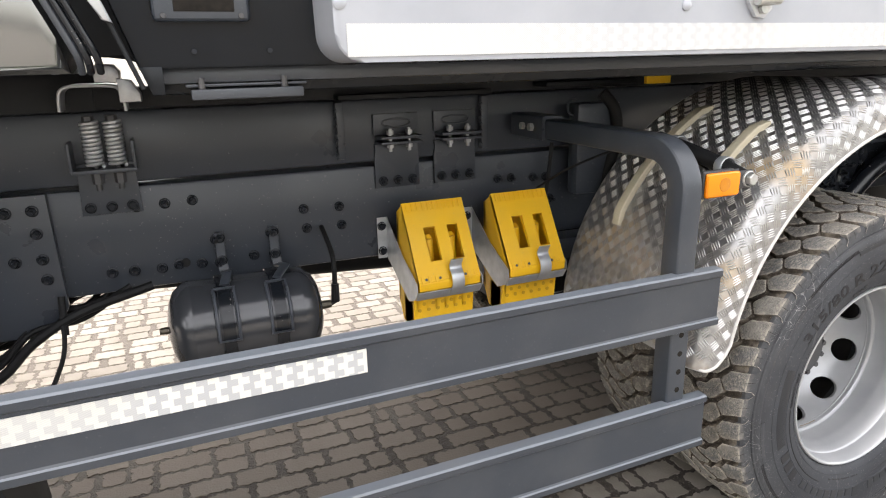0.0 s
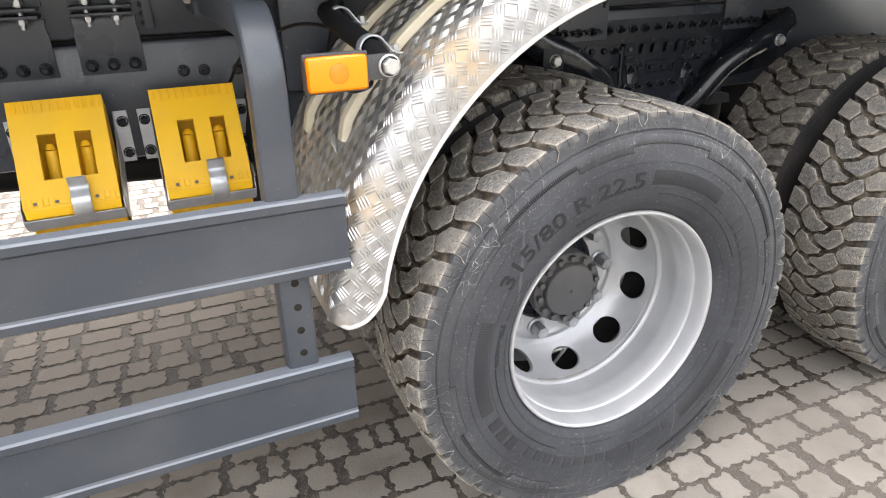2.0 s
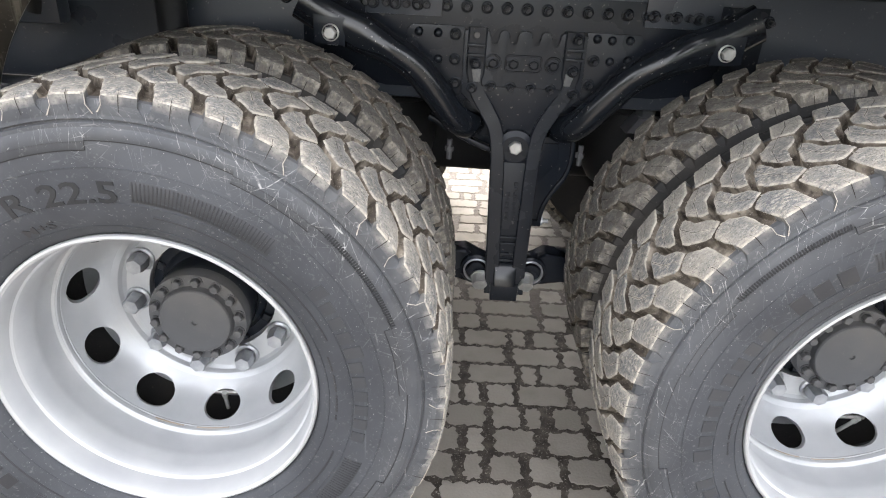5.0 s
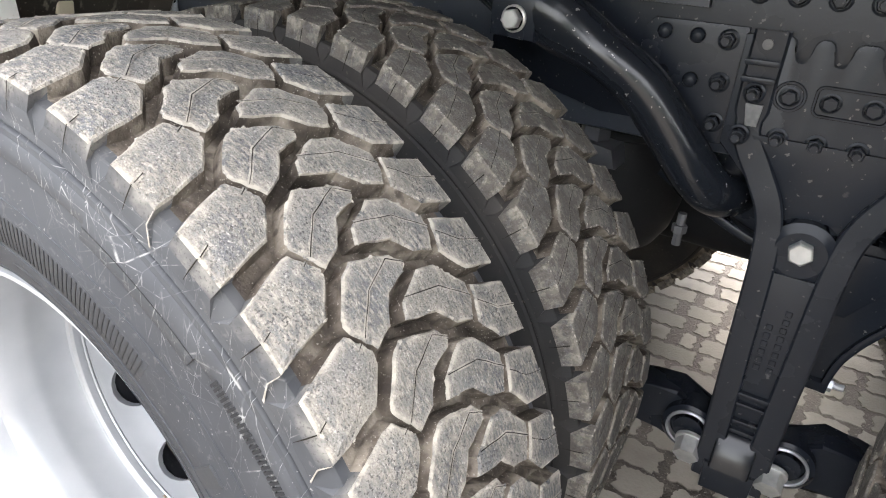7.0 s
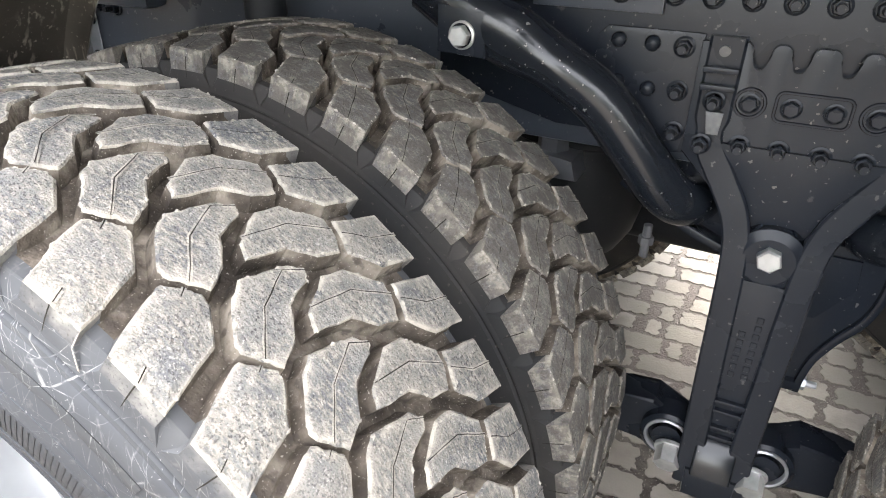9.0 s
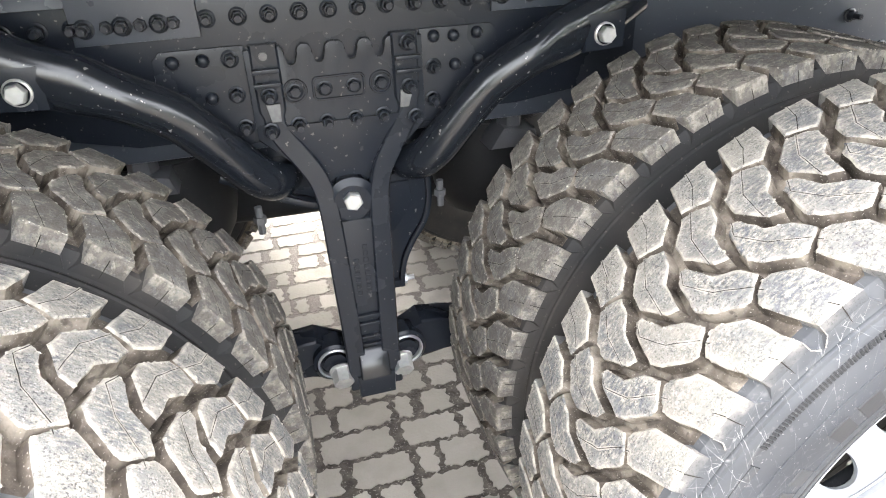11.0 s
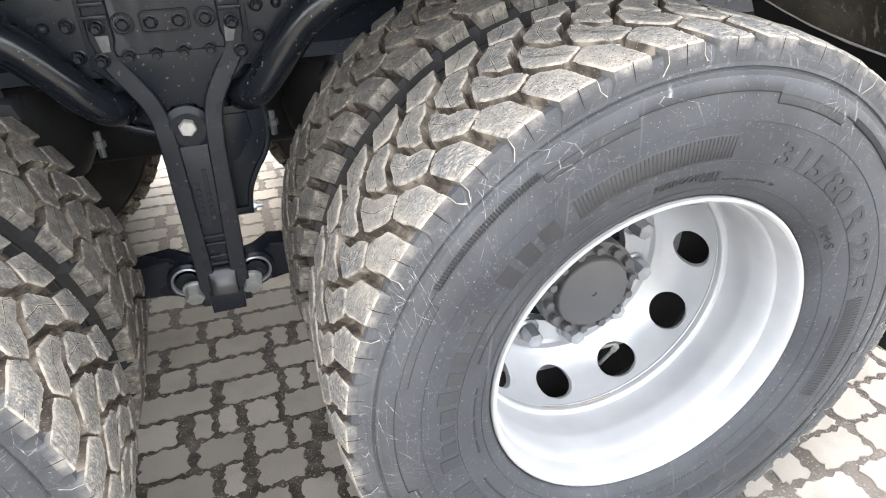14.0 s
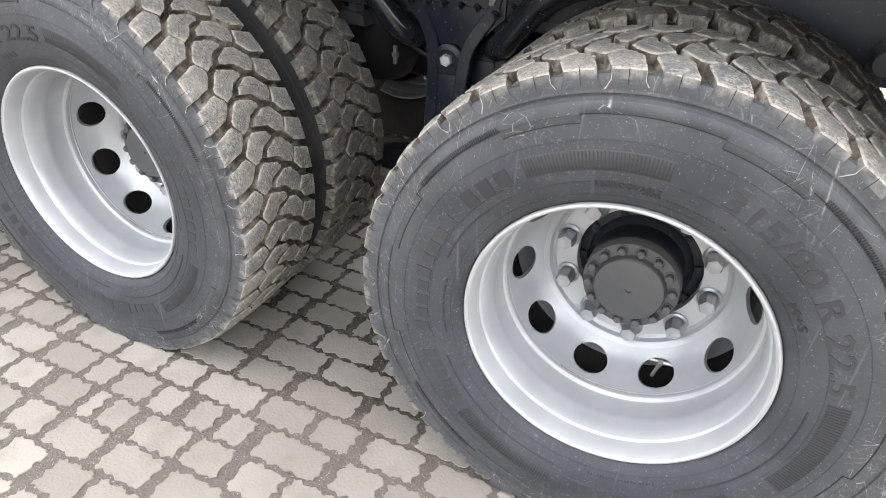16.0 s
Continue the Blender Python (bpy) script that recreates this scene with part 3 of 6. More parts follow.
truck = tagged(new("tipper_truck"), "black tipper truck with twin dusty rear tyres and silver wheels", "truck")

# wheels: radius and side offset of one tyre, seen from its tread centre
TYRE_Y, TWIN = 0.072, 0.366
SIDE = [(0.288, -0.100), (0.2985, -0.117), (0.306, -0.127), (0.320, -0.136), (0.345, -0.145), (0.375, -0.1500), (0.400, -0.1515), (0.430, -0.1495), (0.455, -0.146), (0.4855, -0.1418), (0.4875, -0.1378), (0.490, -0.1378), (0.492, -0.1408), (0.501, -0.1388), (0.511, -0.1362), (0.5195, -0.1315), (0.5205, -0.122), (0.519, -0.105), (0.520, -0.07), (0.521, 0.0)]
PITCHES = 44
STEP = 360 / PITCHES
BLOCKS = [
    [(0, -.137), (2.85, -.137), (5.7, -.137), (7.7, -.09), (7.9, -.078), (6.6, -.068), (5.5, -.061), (4.4, -.063), (1.6, -.083)],
    [(-1.4, -.0645), (.1, -.073), (1.0, -.071), (4.0, -.047), (4.9, -.032), (4.3, -.010), (3.6, .012), (2.1, .021), (1.5, .016), (.6, -.013), (-1.9, -.033), (-2.9, -.055)],
    [(1.1, .030), (.45, .054), (-2.9, .081), (-4.9, .076), (-6.5, .065), (-5.6, .042), (-3.5, .024), (-2.35, -.015), (-.8, -.007)],
    [(-3.4, .0865), (-5.3, .137), (-8.2, .137), (-11.3, .137), (-10.0, .094), (-7.0, .0715), (-5.1, .0805)],
]
# fine cuts across the blocks
SIPES = [[(2.85, -.136), (4.85, -.097), (6.6, -.069)], [(-1.4, -.063), (1.8, -.034), (3.4, .002), (2.3, .019)], [(-.5, -.003), (-1.5, .042), (-4.2, .076)], [(-5.0, .082), (-7.1, .107), (-8.2, .136)]]


def crown_road(v):
    """Radius of the outer tyre's tread, worn rounder on the road side."""
    return 0.5405 - (0.0115 if v < 0 else 0.003) * (v / 0.137) ** 2


def crown_twin(v):
    return 0.5435 - 0.005 * (v / 0.137) ** 2


def foot(v):
    """The tyre's foot: flattened on the ground, its walls bulged."""
    x, y, z = v
    if z < -AXLE_Z + 0.001:
        z = -AXLE_Z + 0.001
    elif z < -0.36:
        y += 0.008 * ((-0.36 - z) / 0.15) ** 2 * max(0, 1 - abs(x) / 0.3) * (1 if y > TYRE_Y else -1)
    return x, y, z


def finish(me, mats, faces_mat, angle):
    for m in mats:
        me.materials.append(m)
    me.polygons.foreach_set("material_index", faces_mat)
    me.polygons.foreach_set("use_smooth", [True] * len(me.polygons))
    me.set_sharp_from_angle(angle=radians(angle))
    return me


def carcass_mesh(side):
    """The tyre's body round the y axis, without its tread blocks."""
    bm = bmesh.new()
    lathe(bm, [(r, TYRE_Y + v) for r, v in SIDE + [(r, -v) for r, v in SIDE[-2::-1]]], 132)
    bmesh.ops.recalc_face_normals(bm, faces=bm.faces)
    idx = []
    for f in bm.faces:
        c = f.calc_center_median()
        idx.append(1 if math.hypot(c.x, c.z) > 0.505 and abs(c.y - TYRE_Y) < 0.115 else 0)
    for v in bm.verts:
        v.co = foot(v.co)
    me = bpy.data.meshes.new("tyre")
    bm.to_mesh(me)
    bm.free()
    return finish(me, (side, M_GROOVE), idx, 28)


def tread_parts(phase, seed, side):
    """Every tread block of a tyre as a mesh of its own, with its slit, and the crumbs of dried dust along their worn edges."""
    rnd = random.Random(seed)
    crown = crown_road if side is M_SIDE else crown_twin
    blocks, cv_, cf_ = [], [], []
    for k in range(PITCHES):
        for plan, line in zip(BLOCKS, SIPES):
            verts, faces, mats, dust = [], [], [], []
            blk = []    # worn outline: two more points on each edge, a little off the line
            for (ua, va), (ub, vb) in zip(plan, plan[1:] + plan[:1]):
                rim = abs(va) > 0.136 and abs(vb) > 0.136
                blk.append((ua, va))
                for f in (0.36, 0.68):
                    blk.append((ua + (ub - ua) * f + rnd.uniform(-0.1, 0.1), va + (vb - va) * f + (0 if rim else rnd.uniform(-0.0011, 0.0011))))
            cu, cv = sum(p[0] for p in blk) / len(blk), sum(p[1] for p in blk) / len(blk)
            lift = rnd.uniform(-0.0008, 0.0006)
            rings = [[], [], [], [], [], []]
            for u, v in blk:
                u += rnd.uniform(-0.07, 0.07)
                edge = abs(v) > 0.136
                dx, dv = (cu - u) * 0.0094, cv - v
                d = max(math.hypot(dx, dv), 1e-6)

                def at(inset, r, vv=None):
                    a = radians(phase + k * STEP + u + (cu - u) * inset / d)
                    y = TYRE_Y + (v + dv * inset / d if vv is None else vv)
                    return (r * math.cos(a), y, r * math.sin(a))
                top = crown(v) + lift
                sg = 1 if v > 0 else -1
                if edge:    # the notches between shoulder blocks run out to a point
                    us = [p[0] for p in blk if abs(p[1]) > 0.136]
                    mid, half = (max(us) + min(us)) / 2, (max(us) - min(us)) / 2
                    a = radians(phase + k * STEP + u + (u - mid) / half * 1.1)
                    low = (0.4975 * math.cos(a), TYRE_Y + sg * 0.1398, 0.4975 * math.sin(a))
                rings[0].append(low if edge else at(-0.0042, 0.5175))
                rings[1].append(at(0, 0.5125, sg * 0.1394) if edge else at(-0.0010, top - 0.007))
                rings[2].append(at(0.0002, top - 0.0022))
                rings[3].append(at(0.0024, top))
                rings[4].append(at(min(0.0052, d * 0.4), crown(v) + lift + 0.0002))
                rings[5].append(at(min(0.015, d * 0.7), crown(v * 0.8) + lift))
            n = len(blk)
            rims = [i for i, (u, v) in enumerate(blk) if v < -0.136]
            if rims and side is M_SIDE:    # dust caught in the notch beside a shoulder block
                for i in (max(rims, key=lambda j: blk[j][0]), min(rims, key=lambda j: blk[j][0])):
                    if rnd.random() < 0.62 or rings[0][i][2] < -0.35:
                        continue
                    line_pts = [Vector(rings[2][i]), Vector(rings[1][i]), Vector(rings[0][i])]
                    reach = rnd.uniform(0.6, 1.15)
                    line_pts[2] = line_pts[1].lerp(line_pts[2], reach)
                    way = Vector((-line_pts[2].z, 0, line_pts[2].x)).normalized()
                    o = len(cv_)
                    for p, w in zip(line_pts, (0.0003, 0.0006, rnd.uniform(0.0007, 0.0014))):
                        for e in (-w, w):
                            cv_.append(tuple(p + way * e + Vector((0, -0.0013, 0))))
                    cf_ += [(o, o + 1, o + 3, o + 2), (o + 2, o + 3, o + 5, o + 4)]
            for r, k_dust in zip(rings, (0.2, 0.35, 0.9, 0.9, 0.3, 0.0)):
                verts += r
                dust += [k_dust] * n
            for i in range(n):
                p, q = Vector(rings[3][i]), Vector(rings[3][(i + 1) % n])
                if rnd.random() < 0.35:
                    continue
                for _ in range(max(1, int((q - p).length / 0.0042))):
                    if rnd.random() < 0.3:
                        continue
                    c = p.lerp(q, rnd.random())
                    if c.z < -0.4:
                        continue
                    out = Vector((c.x, 0, c.z)).normalized()
                    along = (q - p).normalized()
                    side_dir = out.cross(along)
                    c += side_dir * rnd.uniform(-0.0022, 0.0012) - out * 0.0004
                    z = rnd.uniform(0.0006, 0.0013) * (1.7 if rnd.random() < 0.25 else 1.0)
                    o = len(cv_)
                    for d in (along * z * rnd.uniform(1, 2.4), side_dir * z, along * -z * rnd.uniform(1, 2.4), side_dir * -z, out * z * rnd.uniform(0.6, 1.2)):
                        cv_.append(tuple(c + d))
                    cf_ += [(o, o + 1, o + 4), (o + 1, o + 2, o + 4), (o + 2, o + 3, o + 4), (o + 3, o, o + 4)]
            for j in range(5):
                for i in range(n):
                    a, b = j * n + i, j * n + (i + 1) % n
                    faces.append((a, b, b + n, a + n))
                    shoulder = abs(blk[i][1]) > 0.136 or abs(blk[(i + 1) % n][1]) > 0.136
                    mats.append(4 if shoulder and j == 1 else 0 if j >= 2 else (2 if shoulder and blk[i][1] < 0 else 1))
            faces.append(tuple(5 * n + i for i in range(n)))
            mats.append(0)
            fine = []    # a slit with dust on both its lips
            for (ua, va), (ub, vb) in zip(line, line[1:]):
                for i in range(3):
                    wob = 0.0 if i == 0 else 1.0
                    fine.append((ua + (ub - ua) * i / 3 + wob * rnd.uniform(-0.05, 0.05), va + (vb - va) * i / 3 + wob * rnd.uniform(-0.0006, 0.0006)))
            fine.append(line[-1])
            for half, up, mat in ((0.0019, 0.0004, 0), (0.00045, 0.0007, 3)):
                base = len(verts)
                for i, (u, v) in enumerate(fine):
                    (ua, va), (ub, vb) = fine[max(i - 1, 0)], fine[min(i + 1, len(fine) - 1)]
                    tx, tv = (ub - ua) * 0.0094, vb - va
                    l = math.hypot(tx, tv)
                    wide = half * rnd.uniform(0.6, 1.25)
                    for w in (-wide, wide):
                        a = radians(phase + k * STEP + u - tv / l * w / 0.0094)
                        vv = v + tx / l * w
                        r = crown(vv) + max(lift, 0) + up
                        verts.append((r * math.cos(a), TYRE_Y + vv, r * math.sin(a)))
                        dust.append(0.75)
                for i in range(len(fine) - 1):
                    faces.append((base + 2 * i, base + 2 * i + 1, base + 2 * i + 3, base + 2 * i + 2))
                    mats.append(mat)
            if abs(plan[0][1]) > 0.136 or abs(plan[1][1]) > 0.136:
                u0, sg = next((u, 1 if v > 0 else -1) for u, v in (line[0], line[-1]) if abs(v) > 0.13)
                for du, deep in ((0.0, 0.503),):
                    base = len(verts)
                    for r, y in ((0.5292, 0.1374), (0.516, 0.1395), (deep, 0.1404)):
                        for w in (-0.065, 0.065):
                            a = radians(phase + k * STEP + u0 + du + w * (0.4 if r == deep else 1.0))
                            verts.append((r * math.cos(a), TYRE_Y + sg * (y + 0.0006), r * math.sin(a)))
                            dust.append(0.0)
                    for i in (0, 2):
                        faces.append((base + i, base + i + 1, base + i + 3, base + i + 2))
                        mats.append(3)
            me = bpy.data.meshes.new("tread_block")
            me.from_pydata([foot(v) for v in verts], [], faces)
            me.attributes.new("dust", "FLOAT", "POINT").data.foreach_set("value", dust)
            finish(me, (M_TREAD if side is M_SIDE else M_TREAD_IN, M_GROOVE, side, M_SLIT, M_FLANK if side is M_SIDE else M_TREAD_IN), mats, 21)
            blocks.append(me)
    crumbs = bpy.data.meshes.new("dried_dust")
    crumbs.from_pydata(cv_, [], cf_)
    return blocks, crumbs


def shod(wheel, phase, seed, side, label):
    """Puts a tyre with its tread blocks on a wheel."""
    part("tyre", carcass_mesh(side), None, wheel, label)
    blocks, crumbs = tread_parts(phase, seed, side)
    tagged(part("dried_dust", crumbs, M_CRUMB, wheel), kind="stuff")
    for me in blocks:
        new("tread_block", me).parent = wheel


def side_y(r):
    for (r0, v0), (r1, v1) in zip(SIDE, SIDE[1:]):
        if r0 <= r <= r1:
            return TYRE_Y + v0 + (v1 - v0) * (r - r0) / (r1 - r0)
    return TYRE_Y - 0.14


def arc_plate(bm, r0, r1, a0, a1, lift=0.0013, crease=False):
    """A raised plate on the outer sidewall between two radii and two angles."""
    n = max(2, int(abs(a1 - a0) / 2.5))
    rows = []
    slope = 0.0026 if crease else min(0.0012, (r1 - r0) / 3)
    for r, up in ((r0, -0.0006), (r0 + slope, lift), ((r0 + r1) / 2, lift), (r1 - slope, lift), (r1, -0.0006)):
        rows.append([bm.verts.new((r * math.cos(radians(a0 + (a1 - a0) * i / n)), side_y(r) - up, r * math.sin(radians(a0 + (a1 - a0) * i / n)))) for i in range(n + 1)])
    for j, (a, b) in enumerate(zip(rows, rows[1:])):
        for i in range(n):
            f = bm.faces.new((a[i], a[i + 1], b[i + 1], b[i]))
            # edge rows go dark: the step's crease shade put into the rubber's colour
            if crease and j == 0:
                f.material_index = 1
    for i in (0, n):
        bm.faces.new([r[i] for r in rows]).material_index = 1 if crease else 0


def arc_text(bm, body, size, r, a_start, a_end, lift=0.0014, kind=1):
    """Raised writing round the sidewall, its letters standing outwards, read clockwise from a_start to a_end."""
    cu = bpy.data.curves.new("writing", "FONT")
    cu.body, cu.size, cu.extrude, cu.resolution_u, cu.offset = body, size, 0.001, 2, size * 0.014
    ob = new("writing", cu)
    me = bpy.data.meshes.new_from_object(ob.evaluated_get(bpy.context.evaluated_depsgraph_get()))
    bpy.data.objects.remove(ob)
    vs = []
    wide = max(v.co.x for v in me.vertices)
    for v in me.vertices:
        rr = r + v.co.y
        a = radians(a_start + (a_end - a_start) * v.co.x / wide)
        vs.append(bm.verts.new((rr * math.cos(a), side_y(rr) - (lift if v.co.z > 0 else -0.0008), rr * math.sin(a))))
    for p in me.polygons:
        try:
            bm.faces.new([vs[i] for i in p.vertices]).material_index = kind
        except ValueError:
            pass
    bpy.data.meshes.remove(me)


def marks(bm, kind, *plates, **how):
    n = len(bm.faces)
    for p in plates:
        arc_plate(bm, *p, **how)
    for f in list(bm.faces)[n:]:
        f.material_index = kind


def lettering_mesh(turn, size_kind):
    """Moulded marks of one tyre, turned round the axle: its size, plain blocks for the maker's words, stepped shoulder edge."""
    bm = bmesh.new()
    arc_text(bm, "315/80 R 22.5", 0.052, 0.364, turn + 72, turn + 10, kind=size_kind)
    arc_text(bm, "REGROOVABLE", 0.0155, 0.338, turn + 103, turn + 85, kind=2)
    arc_text(bm, "M+S", 0.02, 0.327, turn + 39, turn + 29, kind=2)
    for a0, a1, letters, kind in ((142, 124, 3, 2), (194, 147, 9, 3), (221, 200, 5, 3), (-40, -92, 11, 3)):   # blocks as tall as the maker's letters
        wide = (a1 - a0) / letters
        for i in range(letters):
            b = turn + a0 + wide * i
            tall = 0.034 if i in (0, 4) or letters == 3 else 0.026
            marks(bm, kind, (0.366, 0.366 + tall, b + wide * 0.12, b + wide * 0.80), lift=0.0016)
    for i in range(8):    # the shoulder band's lower edge goes in steps
        a = turn + 60 + 45 * i
        arc_plate(bm, 0.4450, 0.4808, a, a + 17.5, 0.0019, True)
        # a dark line in place of a groove, its shade in the colour
        marks(bm, 1, (0.4588, 0.4597, a, a + 17.5), lift=0.0024)
        arc_plate(bm, 0.4590, 0.4808, a + 17.5, a + 45, 0.0019, True)
        if i % 2:
            continue
        for j in range(42):    # combed strip along every other step
            marks(bm, 1, (0.4575, 0.4690, a + 63 + j * 0.58, a + 63.34 + j * 0.58), lift=0.0027)
    for a0, a1 in ((121, 84), (7, -27), (-98, -134)):    # darker finely ribbed fields between the words
        marks(bm, 3, (0.3675, 0.4050, turn + a0, turn + a1), lift=0.0004)
        for j in range(int((a0 - a1) / 0.9)):
            b = turn + a0 - 0.4 - j * 0.9
            marks(bm, 2, (0.369, 0.4035, b, b - 0.3), lift=0.0009)
    for i in range(3):
        marks(bm, 2, (0.344, 0.3485, turn + 2 - i * 100, turn - 56 - i * 100), lift=0.0012)
        for j in range(22):    # small print, not to be read
            if j % 7 != 5:
                b = turn - 62 - i * 104 - j * 1.1
                marks(bm, 2, (0.331, 0.3365, b, b - 0.7), lift=0.001)
    for r0, r1 in ((0.3625, 0.3645), (0.4205, 0.4215), (0.3195, 0.321)):
        arc_plate(bm, r0, r1, 0, 359.9, 0.001)
    return bm


DISC = [(0.264, 0.135), (0.259, 0.160), (0.246, 0.196), (0.232, 0.220), (0.214, 0.238)]
RIM = [(0.286, 0.0), (0.2925, -0.030), (0.2965, -0.042), (0.2975, -0.047), (0.2955, -0.0515), (0.2915, -0.0525), (0.2875, -0.049), (0.2845, -0.040), (0.2825, -0.020), (0.2805, -0.006), (0.2770, -0.002), (0.2745, 0.004), (0.2715, 0.022), (0.2712, 0.040), (0.2704, 0.046), (0.2704, 0.056), (0.2716, 0.062), (0.2725, 0.080), (0.2725, 0.104), (0.2705, 0.111), (0.2655, 0.113), (0.2628, 0.117), (0.2622, 0.124), (0.2632, 0.129), (0.2620, 0.1315), (0.2640, 0.135)]


def disc_at(s):
    """A point of the disc's cone, s from 0 at the rim to 1 at the hub face."""
    d = [0.0]
    for a, b in zip(DISC, DISC[1:]):
        d.append(d[-1] + math.hypot(b[0] - a[0], b[1] - a[1]))
    x = s * d[-1]
    for i in range(len(DISC) - 1):
        if x <= d[i + 1] + 1e-9:
            f = (x - d[i]) / (d[i + 1] - d[i])
            return tuple(DISC[i][j] + (DISC[i + 1][j] - DISC[i][j]) * f for j in (0, 1))
    return DISC[-1]


def wheel_mesh(phase, inner=False):
    """Steel disc wheel: rolled rim, cone with ten round hand holes, flat hub face; the inner one is turned about."""
    bm = bmesh.new()
    lathe(bm, RIM, 120)
    per = 8
    border = [(-18 + 36 * i / per, 0.0) for i in range(per)] + [(18, i / per) for i in range(per)] + [(18 - 36 * i / per, 1.0) for i in range(per)] + [(-18, 1 - i / per) for i in range(per)]
    for k in range(10):
        rings = [[], [], [], []]
        for a, s in border:
            th = math.atan2((s - 0.47) * 0.117, radians(a) * 0.246)
            ha, hs = math.degrees(0.041 * math.cos(th) / 0.246), 0.47 + 0.041 * math.sin(th) / 0.117
            for j, f in enumerate((0.0, 0.55, 1.0, 1.0)):
                r, y = disc_at(s + (hs - s) * f)
                an = radians(phase + 36 * k + a + (ha - a) * f)
                if j == 3:
                    r, y = r + 0.007, y + 0.011
                rings[j].append(bm.verts.new((r * math.cos(an), y, r * math.sin(an))))
        n = len(border)
        for p, q in zip(rings, rings[1:]):
            for i in range(n):
                bm.faces.new((p[i], p[(i + 1) % n], q[(i + 1) % n], q[i]))
    lathe(bm, [(0.214, 0.238), (0.203, 0.247), (0.197, 0.256), (0.190, 0.2615), (0.183, 0.263), (0.1405, 0.263), (0.1405, 0.276)], 120)
    if inner:
        for v in bm.verts:
            v.co.y = 0.179 - v.co.y
        lathe(bm, [(0.264, 0.044), (0.266, 0.0), (0.272, -0.05), (0.289, -0.075), (0.2965, -0.085)], 72)
    bmesh.ops.remove_doubles(bm, verts=bm.verts, dist=0.0004)
    return mesh_of("wheel", bm, M_RIM, 17)


_b = bmesh.new()
lathe(_b, [(0.0275, 0.0), (0.0275, -0.006), (0.023, -0.009)], 20)
hexagon(_b, 0.0205, -0.008, -0.046, 0.22)
LUG_NUT = mesh_of("lug_nut", _b, M_NUT)
_b = bmesh.new()
lathe(_b, [(0.0125, 0.0), (0.0125, -0.002)], 14)
hexagon(_b, 0.0095, -0.002, -0.014)
CAP_BOLT = mesh_of("cap_bolt", _b, M_HUB)
_b = bmesh.new()
lathe(_b, [(0.104, 0.20), (0.104, 0.176), (0.1025, 0.170), (0.078, 0.169), (0.0765, 0.166), (0.0755, 0.155), (0.073, 0.1515), (0.060, 0.1500), (0.030, 0.1495), (0.006, 0.1495), (0.005, 0.153), (0.0005, 0.153)], 72, cap=True)
HUB = mesh_of("hub", _b, M_HUB, 30)
_b = bmesh.new()
lathe(_b, [(0.139, 0.36), (0.139, 0.285), (0.118, 0.280), (0.112, 0.268), (0.1035, 0.262), (0.1035, 0.19)], 72)
for i in range(10):
    a = radians(36 * i + 10)
    box(_b, -0.009, 0.009, 0.275, 0.284, 0.119, 0.136, 0.002, 1, Matrix.Rotation(a, 4, "Y"))
BARREL = mesh_of("hub_barrel", _b, M_CAST, 30)
_b = bmesh.new()
rod(_b, (0, 0.03, -0.05), (0.0, 0.0, 0.01), 0.0045, 0.0045, 10)
rod(_b, (0.0, 0.0, 0.01), (0.0, -0.008, 0.027), 0.0062, 0.0062, 10)
rod(_b, (-0.045, 0.03, -0.008), (0.045, 0.03, 0.006), 0.005, 0.005, 8)
VALVE = mesh_of("valve_stem", _b, M_ZINC)


def twin_wheel(x, phase, tread_phase, seed, mark_turn=0, size_kind=1, far=False):
    """One pair of twin wheels with all that shows of the hub."""
    turn = lambda y: pose(x, 2 * MID_Y - y, AXLE_Z, 0, 0, 180) if far else pose(x, y, AXLE_Z)
    outer = part("wheel", wheel_mesh(phase), None, truck, "silver steel disc wheel with ten round hand holes", at=turn(0))
    shod(outer, tread_phase, seed, M_SIDE, "dusty black lug tyre with scuffed sidewall")
    part("hub_cap", HUB, None, outer, "dark grey painted hub cap")
    part("hub_barrel", BARREL, None, outer, "glossy black hub barrel")
    for i in range(10):
        a = radians(phase + 18 + 36 * i)
        put(LUG_NUT, "lug_nut", outer, 0.1675 * math.cos(a), 0.263, 0.1675 * math.sin(a), 0, -math.degrees(a) + 9 * (i % 3), 0)
    if not far:
        part("raised_lettering", lettering_mesh(mark_turn, size_kind), [M_SIDE, M_LETTER, M_MARK, M_FIELD], outer, "moulded marks on the sidewall", smooth=50)
        for i in range(14):
            a = 2 * math.pi * (i + 0.3) / 14
            put(CAP_BOLT, "cap_bolt", outer, 0.0895 * math.cos(a), 0.1695, 0.0895 * math.sin(a), 0, 17 * i, 0)
        bm = bmesh.new()
        for a0, a1 in ((246, 262), (266, 283)):
            sweep(bm, [(0.2632 * math.cos(radians(a)), 0.1262, 0.2632 * math.sin(radians(a))) for a in range(a0, a1, 2)], circle(0.0022, 6), (0, 1, 0))
        part("dirt_streak", bm, M_STREAK, outer, "brown dirt caught in the rim's gutter")
        v = radians(phase - 72)
        part("valve_stem", VALVE, None, outer, at=pose(0.247 * math.cos(v), 0.205, 0.247 * math.sin(v), 0, 8, 0))
    inner = part("wheel", wheel_mesh(phase, True), None, truck, "silver inner steel wheel", at=turn(0) @ pose(0, TWIN, 0))
    shod(inner, tread_phase + 3.1, seed + 50, M_INNER, "black lug tyre, its sidewall darkened for the gap's shade")


twin_wheel(-0.689, -13, 50.7, 1, 78, 1)
twin_wheel(0.689, 6.5, 126.2, 2, 0, 3)
twin_wheel(-0.689, 4, 10.0, 3, far=True)
